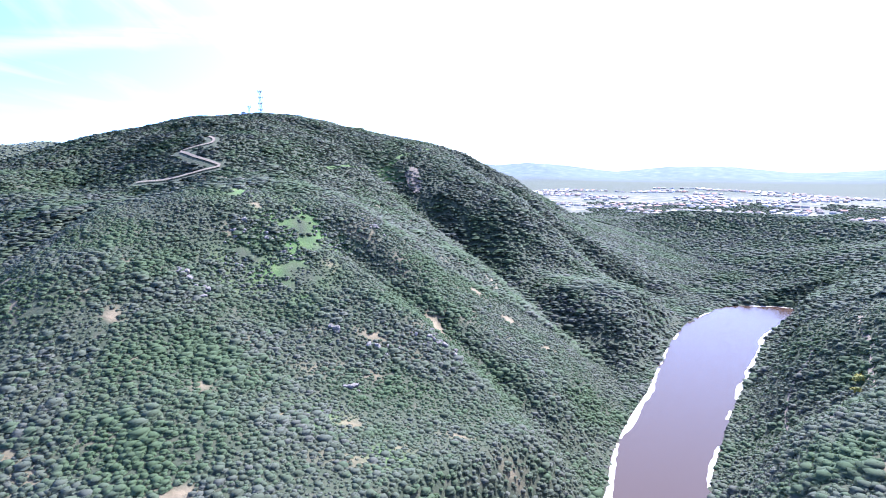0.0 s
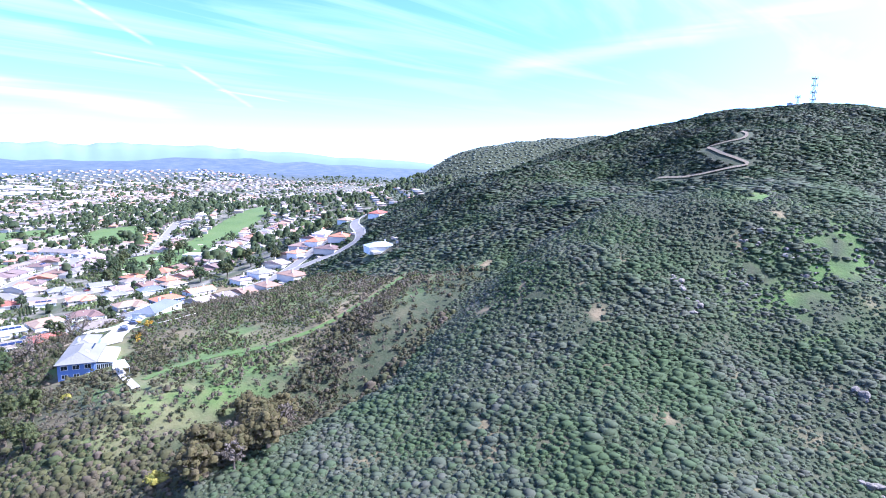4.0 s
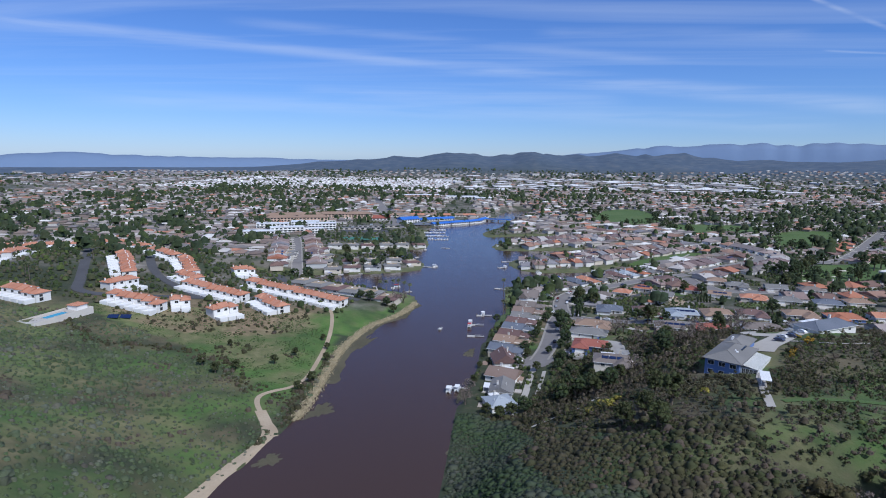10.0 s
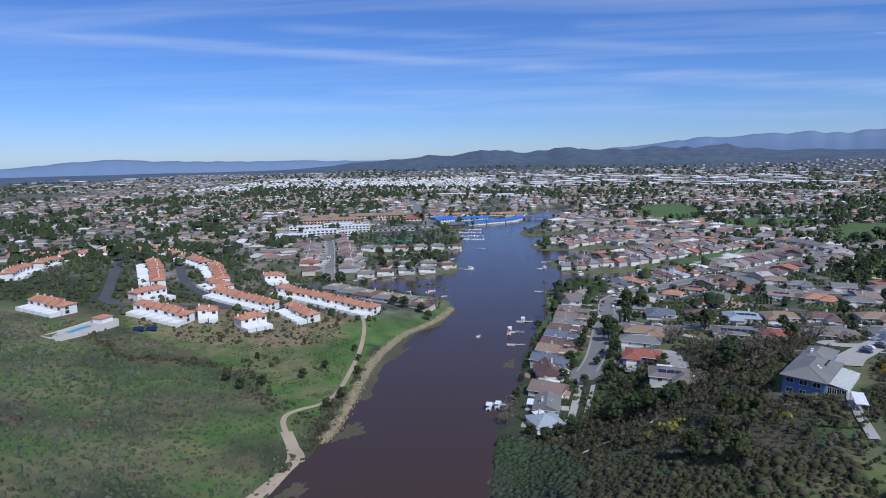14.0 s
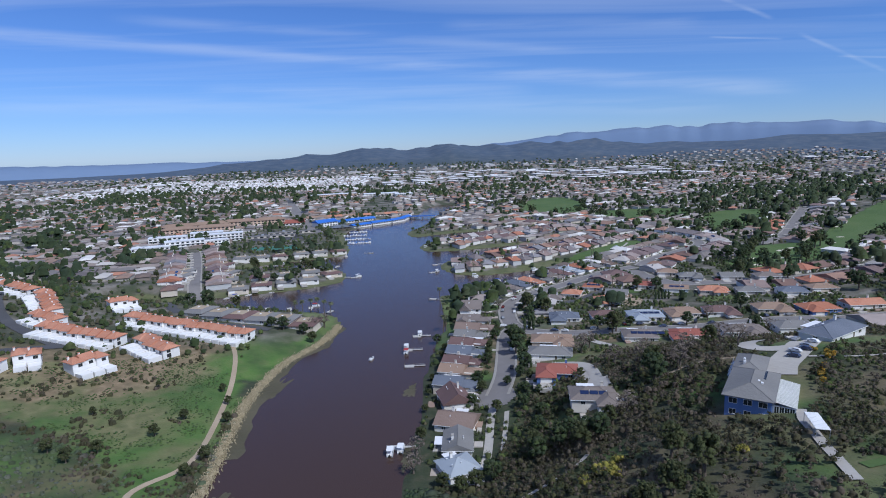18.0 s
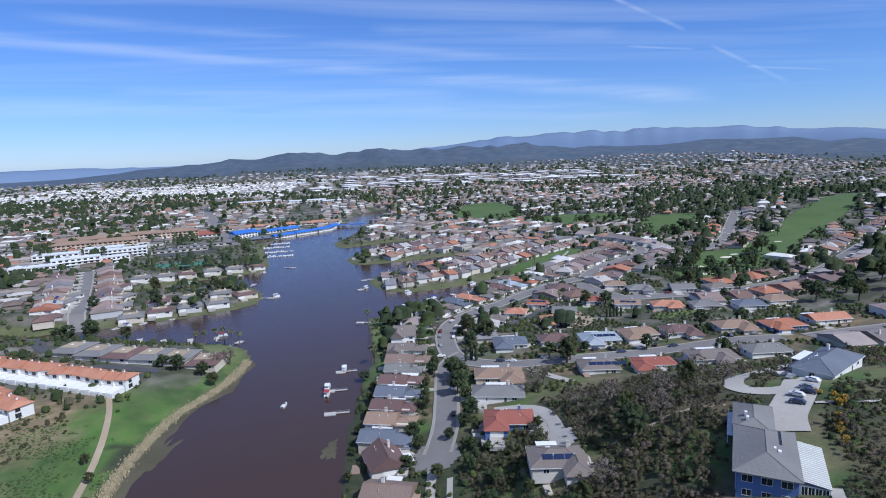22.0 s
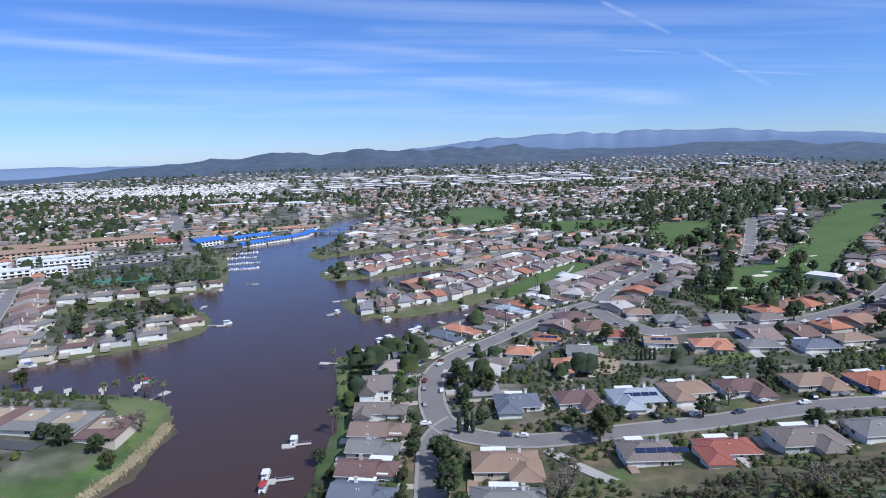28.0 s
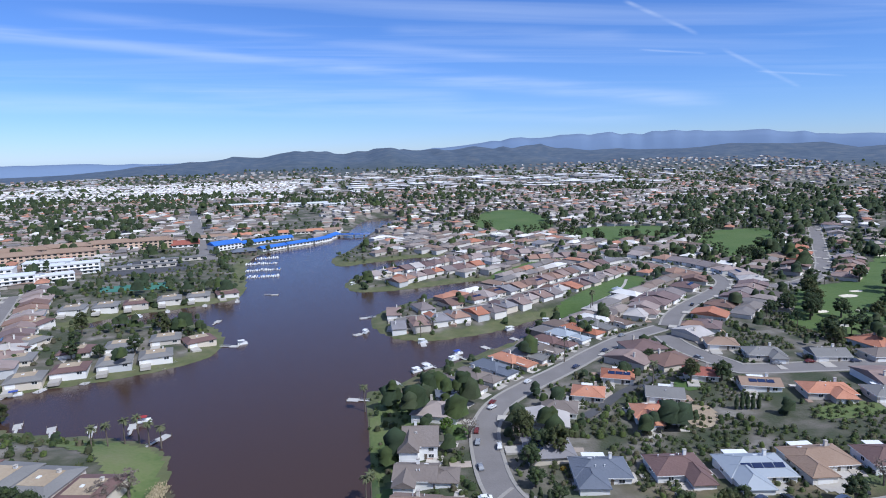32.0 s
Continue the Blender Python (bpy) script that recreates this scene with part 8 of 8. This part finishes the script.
# ---- the hilltop mast, boulders ----
def mast(x, y, tall, width, sections):
    root = root_at("radio_mast", on_ground(x, y, 15), "lattice steel radio mast with antenna rings", "mast")
    corners = [(math.cos(k * math.tau / 4 + 0.78), math.sin(k * math.tau / 4 + 0.78)) for k in range(4)]
    for cx, cy in corners:
        bm = bmesh.new()
        tube(bm, (cx * width, cy * width, -1), (cx * width * 0.75, cy * width * 0.75, tall), 0.16, 0.12, 5)
        part("leg", bm, M["steel"], root)
    for s in range(sections):
        z0, z1 = tall * s / sections, tall * (s + 1) / sections
        bm = bmesh.new()
        for k in range(4):
            (ax, ay), (bx, by) = corners[k], corners[(k + 1) % 4]
            tube(bm, (ax * width, ay * width, z0), (bx * width * 0.95, by * width * 0.95, z1), 0.08, 0.08, 4)
            tube(bm, (bx * width, by * width, z0), (ax * width * 0.95, ay * width * 0.95, z1), 0.08, 0.08, 4)
        part("brace", bm, M["steel"], root)
        bm = bmesh.new()
        bmesh.ops.create_cone(bm, cap_ends=True, segments=10, radius1=width * 1.9, radius2=width * 1.9, depth=0.4, matrix=Matrix.Translation((0, 0, z1 - 0.6)))
        part("platform", bm, M["steel"], root)
        for k in range(5):
            t = k * math.tau / 5 + s
            box("antenna", root, M["metal_white"], width * 1.9 * math.cos(t) - 0.25, width * 1.9 * math.cos(t) + 0.25, width * 1.9 * math.sin(t) - 0.25, width * 1.9 * math.sin(t) + 0.25, z1 - 1.8, z1 + 0.9)


mast(645, 16, 25, 1.3, 4)
mast(642, 28, 9, 1.0, 1)
root = root_at("equipment_hut", on_ground(640, 34, 10), "small pale equipment hut on the hilltop", "hut")
box("wall", root, M["stucco"], -3, 3, -2, 2, -1, 3)
part("roof", roof_mesh(6, 4, 3, 0.6, "gable", 0.3), M["grey_roof"], root)


def boulder(x, y, size, seed):
    rb = np.random.default_rng(seed)
    bm = bmesh.new()
    bmesh.ops.create_icosphere(bm, subdivisions=2, radius=1)
    s = rb.uniform(0.7, 1.3, 3)
    cuts = [(Vector(rb.normal(0, 1, 3)).normalized(), rb.uniform(0.55, 0.85)) for _ in range(7)]
    for v in bm.verts:
        for d, r in cuts:
            k = v.co.dot(d)
            if k > r:
                v.co -= d * (k - r)
        v.co = Vector((v.co.x * s[0], v.co.y * s[1], v.co.z * s[2] * 0.8)) * size
    me = bpy.data.meshes.new("boulder")
    bm.to_mesh(me); bm.free()
    me.materials.append(M["rock"])
    ob = thing("boulder", me, "weathered pale granite boulder on the hillside", "boulder", "boulders")
    ob.matrix_basis = pose(x, y, at(x, y) + size * 0.25, 0, 0, rb.uniform(0, 360))


ROCK_BEDS = [(243, 8, 9, 14), (247, -6, 7, 10), (227, 7, 8, 13), (239, -14, 6, 9), (274, -56, 8, 16), (194, -71, 9, 15), (188, -77, 5, 8), (180, -49, 6, 8), (154, -33, 5, 7), (208, 24, 5, 9), (199, 19, 4, 6), (188, -30, 6, 6), (256, -28, 10, 8)]
rg = random.Random(4)
for cx, cy, spread, count in ROCK_BEDS:
    for k in range(count):
        boulder(cx + rg.gauss(0, spread * 0.45), cy + rg.gauss(0, spread * 0.45), rg.choice((0.5, 0.6, 0.8, 1.0, 1.5)), rg.randrange(9999))


# ---- the canyon end: scum on the water, paths, brush ----
def scum():
    """Pale scum drifted against the banks, broken into lengths."""
    q, w = along([p for p in SHORE_LINE if p[1] < -75 and p[0] > 60], 1.5)
    breadth = np.clip(2.4 * (ripple(q[:, 0], q[:, 1], 22, 81) + 0.35) + 0.7 * ripple(q[:, 0], q[:, 1], 4, 82), 0, 2.9)
    run = []
    for k in range(len(q)):
        if breadth[k] > 0.25 and (not run or math.hypot(*(q[k] - q[run[-1]])) < 4):
            run.append(k)
            continue
        if len(run) > 4:
            side = np.stack([-w[run][:, 1], w[run][:, 0]], -1)
            a, b = q[run] - side * 0.7, q[run] + side * breadth[run][:, None]
            n = len(run)
            v = np.concatenate([np.c_[a, np.full(n, 0.05)], np.c_[b, np.full(n, 0.03)]])
            i = np.arange(n - 1)
            thing("shore_scum", mesh_of("shore_scum", v, np.stack([i, i + 1, n + i + 1, n + i], -1), SCUM), "pale dried scum along the muddy shore", "scum", "lengths of scum", kind="structure")
        run = []


SCUM = mat("pale_scum", [(0.42, 0.38, 0.34), (0.66, 0.63, 0.58)], 1.5, 0.9, 0.4)
scum()
thing("bank_path", strip("bank_path", [(158, -224), (149, -217), (147, -206), (140, -197), (133, -190), (122, -182), (108, -172), (100, -168), (88, -156), (76, -150)], -0.5, 0.5, 0.3, M["dark_dirt"]), "narrow sandy path winding through scrub", "path", kind="structure")
thing("bank_road", strip("bank_road", [(150, -240), (144, -233), (133, -225), (125, -219), (118, -209), (104, -196), (86, -180)], -0.9, 0.9, 0.3, M["dark_dirt"]), "rutted dirt road on the bank", "road", kind="structure")
thing("ridge_scar", sheet("ridge_scar", [(511, -113), (517, -128), (488, -127), (474, -122), (487, -116)], 0.7, M["dark_dirt"], 2.5), "bare brown scar below the ridge", "scar", kind="structure")
thing("east_path", strip("east_path", [(14, 214), (20, 219), (26, 222), (37, 225), (44, 231)], -0.8, 0.8, 0.4, M["concrete"]), "narrow pale footpath up the bank", "path", kind="structure")


def flower_bush(x, y, size, material, text):
    rb = np.random.default_rng(int(x * 5 + y))
    root = root_at("flowering_bush", pose(x, y, at(x, y)), text, "bush", "bright bushes")
    c = np.column_stack([rb.normal(0, size * 0.4, 9), rb.normal(0, size * 0.4, 9), rb.uniform(0.2, 0.9, 9) * size])
    r = rb.uniform(0.35, 0.6, 9) * size
    part("foliage", lumps("foliage", c, r * 0.85, rb, DOMES, material, 0.9), None, root)
    part("leaves", leaf_cloud("leaves", c, r, 60, (0.25, 0.55), rb, material), None, root)


YELLOW = mat("yellow_green_leaves", [(0.20, 0.19, 0.03), (0.14, 0.15, 0.03), (0.26, 0.22, 0.04)], 3.0, 0.85, 0.6, vary="island", spread=0.3)
for x, y, size in ((43, 216, 2.6), (46, 209, 2.3), (38, 213, 2.2), (49, 217, 2.0), (118, -205, 2.6), (112, -198, 2.0), (64, 119, 3.0), (75, 196, 1.8)):
    flower_bush(x, y, size, YELLOW, "yellow-green flowering bush in the scrub")
for x, y, size in ((133, 247, 1.4), (136, 249, 1.2), (73, 414, 1.2), (70, 416, 1.0)):
    flower_bush(x, y, size, M["flower"], "orange-flowered garden bush by a drive")

# ---- lawns, gazebo, fountain ----
for ring, text in (([(7, 424), (7, 485), (15, 500), (26, 492), (34, 470), (16, 455), (14, 426)], "dry mown lawn on the point"), ([(8, 406), (8, 423), (15, 424), (14, 408)], "bright green lakeside garden lawn"),
                   ([(34, 447), (44, 444), (45, 462), (36, 466)], "front lawn beside the bend")):
    thing("lawn", sheet("lawn", ring, 0.14, M["lawn"] if "dry" in text else M["turf"], 2.0), text, "lawn", kind="structure")


def gazebo(x, y):
    root = root_at("park_gazebo", on_ground(x, y, 20), "white park gazebo with a pale blue roof", "gazebo")
    for k in range(6):
        a = k * math.tau / 6
        bm = bmesh.new()
        tube(bm, (3.6 * math.cos(a), 3.6 * math.sin(a), -0.3), (3.6 * math.cos(a), 3.6 * math.sin(a), 3.0), 0.15, 0.13)
        part("post", bm, M["white"], root)
    bm = bmesh.new()
    bmesh.ops.create_cone(bm, cap_ends=True, segments=6, radius1=4.4, radius2=0.3, depth=1.8, matrix=Matrix.Translation((0, 0, 3.9)))
    part("roof", bm, M["pale_blue_roof"], root)
    bm = bmesh.new()
    bmesh.ops.create_cone(bm, cap_ends=True, segments=12, radius1=5.5, radius2=5.5, depth=0.5, matrix=Matrix.Translation((0, 0, 0.1)))
    part("plinth", bm, M["concrete"], root)


gazebo(190, 643)
thing("park_path", strip("park_path", [(148, 606), (166, 622), (184, 638), (204, 662), (216, 684)], -1.1, 1.1, 0.3, M["concrete"]), "pale path through the park", "path", kind="structure")


# ---- the west bank: bush lines, weed, the terraces' grounds ----
def west_bank():
    rng = np.random.default_rng(121)
    edge, _ = along([(-250, 300), (-214, 269), (-199, 271), (-181, 280), (-161, 282), (-138, 275), (-119, 251), (-100, 246)], 1.6)
    p = np.repeat(edge, 2, 0) + rng.normal(0, 3.2, (len(edge) * 2, 2))
    clump = np.array([(-146, 285), (-146, 302), (-141, 296), (-150, 292), (-112, 300), (-99, 232), (-104, 240), (-93, 262), (-92, 250)])
    p = np.concatenate([p, np.repeat(clump, 7, 0) + rng.normal(0, 3.0, (len(clump) * 7, 2))])
    shore, _ = along([(-89, 200), (-87, 212), (-86, 225), (-88, 242), (-92, 262), (-93, 285), (-93, 310)], 2.0)
    p = np.concatenate([p, np.repeat(shore, 3, 0) + rng.normal(0, 2.2, (len(shore) * 3, 2)) - np.array([2.5, 0])])
    slope = rng.uniform((-240, 305), (-118, 378), (420, 2))
    ring = rounded([(-240, 316), (-215, 336), (-195, 346), (-150, 364), (-128, 374), (-118, 352), (-126, 332), (-158, 312), (-200, 303)], True)
    p = np.concatenate([p, slope[inside(slope[:, 0], slope[:, 1], ring)]])
    ok = open_ground(p[:, 0], p[:, 1]) & (away(p[:, 0], p[:, 1], rounded(SHORE_TRAIL)) > 3)
    p = p[ok]
    r = np.clip(0.9 * np.exp(rng.normal(0, 0.4, len(p))), 0.4, 2.2)
    bushes("bank_bushes", "dark rounded bushes and brown brush on a grassy bank", np.column_stack([p, height(p[:, 0], p[:, 1]) + 0.2 * r]), r, rng, M["orchard"], 30, (0.25, 0.6), 0.9)
    # Shrubs among the white terraces.
    x, y = scatter(rng, -480, -105, 325, 520, 4.6)
    ok = open_ground(x, y) & (away(x, y, SHORE_LINE, True) > 6) & ~inside(x, y, rounded(MEADOW, True)) & (rng.random(len(x)) < 0.75)
    for a, b, k in PLACED:
        ok &= np.hypot(x - a, y - b) > min(k, 9) + 2
    for line, gap in TERRACE_LANES:
        ok &= away(x, y, line) > gap + 1.5
    x, y = x[ok], y[ok]
    r = np.clip(1.3 * np.exp(rng.normal(0, 0.4, len(x))), 0.6, 3.2)
    bushes("terrace_shrubs", "shrubs and small trees between the white terraces", np.column_stack([x, y, height(x, y) + 0.6 * r]), r, rng, M["hedge"], 26, (0.3, 0.7), 1.1, "shrubs")


TERRACE_LANES = [(rounded(line), half) for line, half in (([(-365, 487), (-310, 400), (-283, 359), (-271, 338), (-250, 338), (-205, 372), (-170, 392)], 3.5), ([(-307, 482), (-270, 420), (-240, 395), (-205, 372)], 3.5),
                                                           ([(-170, 404), (-147, 420), (-134, 427), (-115, 420), (-103, 417)], 3.2), ([(-186, 517), (-190, 490), (-182, 462), (-172, 452)], 3.5))]
for line, half in TERRACE_LANES:
    thing("terrace_lane", strip("terrace_lane", line, -half, half, 0.3, M["drive_asphalt"]), "dark asphalt lane between the white terraces", "lane", "terrace lanes", kind="structure")
west_bank()


def weed_band():
    q, w = along([p for p in SHORE_LINE if p[0] < -55 and 262 < p[1] < 436][::-1], 2.0)
    side = np.stack([w[:, 1], -w[:, 0]], -1)
    if np.mean(side[:, 0]) < 0:
        side = -side
    wide = np.clip(4.2 + 3.2 * ripple(q[:, 0], q[:, 1], 30, 83) + 1.4 * ripple(q[:, 0], q[:, 1], 7, 84), 0.6, 9)
    n = len(q)
    v = np.concatenate([np.c_[q - side * 0.5, np.full(n, 0.05)], np.c_[q + side * wide[:, None], np.full(n, 0.03)]])
    i = np.arange(n - 1)
    thing("floating_weed", mesh_of("floating_weed", v, np.stack([i, i + 1, n + i + 1, n + i], -1), M["algae"]), "long brown-green fringe of floating weed", "weed", "weed mats")


weed_band()


def pool_terrace():
    """A small pool on a paved terrace inside a white wall."""
    z = pad_height(-244, 285, 20, 12) + 0.2
    root = root_at("pool_terrace", pose(-244, 286, z, 0, 0, 80), "paved pool terrace with low white walls", "terrace")
    box("paving", root, M["concrete"], -17, 20, -6, 6, -3, 0.1)
    pool = box("pool", root, M["concrete"], -7, 7, -2.6, 2.6, 0.1, 0.3)
    box("pool_water", pool, mat("pool_water", [(0.05, 0.30, 0.42), (0.08, 0.38, 0.5)], 0.5, 0.08), -6.6, 6.6, -2.2, 2.2, 0.1, 0.305)
    for x0, x1, y0, y1 in ((-17, 20, -6.2, -6), (-17, 20, 6, 6.2), (-17.2, -17, -6, 6), (20, 20.2, -6, 6)):
        box("boundary_wall", root, M["stucco"], x0, x1, y0, y1, -3, 1.0)
    hut = box("pool_house", root, M["white"], 12, 19, -3, 4, 0.1, 3.0)
    bm = roof_mesh(7, 7, 3.0, 1.3, "hip", 0.5)
    bmesh.ops.transform(bm, matrix=Matrix.Translation((15.5, 0.5, 0)), verts=bm.verts)
    part("roof", bm, M["tile"], hut, "red clay tile roof")
    PLACED.append((-244, 286, 22))


pool_terrace()
for x, y in ((-222, 304), (-217, 308)):
    root = root_at("solar_array", on_ground(x, y, 8), "dark ground-mounted solar array on the slope", "solar array", "solar arrays")
    for k in range(4):
        bm = bmesh.new()
        block(bm, -3.2 + k * 1.6, -1.66 + k * 1.6, -1.6, 1.6, 0, 0.08)
        bmesh.ops.transform(bm, matrix=Matrix.Translation((0, 0, 1.3)) @ Matrix.Rotation(radians(25), 4, "X"), verts=bm.verts)
        part("panel", bm, M["solar"], root)
    for px in (-2.6, 2.6):
        box("post", root, M["steel"], px - 0.06, px + 0.06, -0.06, 0.06, -1, 1.3)

# ---- round the hillside house and the bow street ----
root = root_at("canopy_shed", pose(95.5, 197.5, at(95.5, 197.5), 0, 0, 72), "white corrugated canopy on posts beside the ramp", "canopy")
bm = bmesh.new()
block(bm, -5.2, 5.2, -1.7, 1.7, 3.0, 3.12)
part("roof", bm, M["metal_white"], root)
for k in range(13):
    box("rib", root, M["metal_white"], -5.0 + k * 0.82, -4.8 + k * 0.82, -1.7, 1.7, 3.12, 3.18)
for px in (-5, 0, 5):
    for py in (-1.6, 1.6):
        box("post", root, M["steel"], px - 0.06, px + 0.06, py - 0.06, py + 0.06, -1.5, 3.0)
for x, y, size in ((121, 233, 1.5), (124, 237, 1.3), (127, 241, 1.2), (133, 255, 1.3), (136, 252, 1.1), (119, 229, 1.2)):
    flower_bush(x, y, size, M["flower"], "orange-flowered bush on the slope")
thing("slope_path", strip("slope_path", [(128, 250), (143, 243), (158, 245)], -0.6, 0.6, 0.4, M["concrete"]), "thin pale path across the slope", "path", kind="structure")
thing("side_lane", strip("side_lane", [(160, 500), (147, 492), (134, 483), (114, 472), (102, 461), (92, 454)], -2.3, 2.3, 0.3, M["drive_asphalt"]), "dark asphalt side lane", "lane", kind="structure")
for ring, material, text in (([(126, 436), (138, 434), (146, 452), (136, 458)], M["dirt"], "bare earth yard behind a house"), ([(58, 322), (66, 318), (68, 300), (62, 284), (55, 288), (58, 305)], M["concrete"], "pale concrete forecourt"),
                             ([(119, 388), (131, 386), (132, 399), (121, 400)], M["concrete"], "pale paved forecourt with parked cars"), ([(139, 384), (150, 383), (150, 396), (141, 397)], M["concrete"], "pale paved forecourt"),
                             ([(170, 428), (200, 424), (210, 436), (180, 440)], M["lawn"], "rough garden lawn"), ([(139, 470), (150, 466), (156, 476), (146, 482)], M["turf"], "small green garden lawn")):
    thing("yard", sheet("yard", ring, 0.2, material, 1.5), text, "yard", "yards", kind="structure")
for x, y in ((152, 446), (154, 445.4), (156, 444.8), (158, 444.2), (160, 443.6)):
    root = root_at("cypress", on_ground(x, y, 0), "tall narrow dark cypress in a row", "cypress", "cypresses")
    bm = bmesh.new()
    tube(bm, (0, 0, -0.5), (0, 0, 2), 0.2, 0.15)
    part("trunk", bm, M["bark"], root)
    rc = np.random.default_rng(int(x * 2))
    z = np.linspace(0.6, 6.4, 22)
    part("crown", lumps("crown", np.column_stack([rc.normal(0, 0.12, 22), rc.normal(0, 0.12, 22), z]), 0.7 * np.sin(np.linspace(0.8, 3.0, 22)) + 0.12, rc, FULL_DOMES, M["leaves"], 1.3), None, root)
for x, y, tall in ((105, 515, 13), (131, 474, 12), (151, 596, 16), (154, 600, 14)):
    palm(x, y, tall)
thing("shore_track", strip("shore_track", [(-103, 229), (-96, 219), (-91, 209), (-92, 196), (-95, 184), (-97, 172), (-99, 157)], -2.4, 2.6, 0.24, M["dirt"]), "wide sandy track down to the shore", "track", kind="structure")
thing("lawn", sheet("lawn", [(-66, 440), (-69, 460), (-80, 470), (-108, 480), (-122, 474), (-100, 462), (-88, 452), (-78, 430), (-70, 414)], 0.14, M["lawn"], 2.0), "dry lawn at the tip of the west point", "lawn", kind="structure")
thing("grass_track", strip("grass_track", [(92, 176), (112, 178), (135, 170), (160, 160), (190, 158), (225, 165)], -1.6, 1.6, 0.2, M["turf"]), "grassy track across the brushy slope", "track", "grassy tracks", kind="structure")
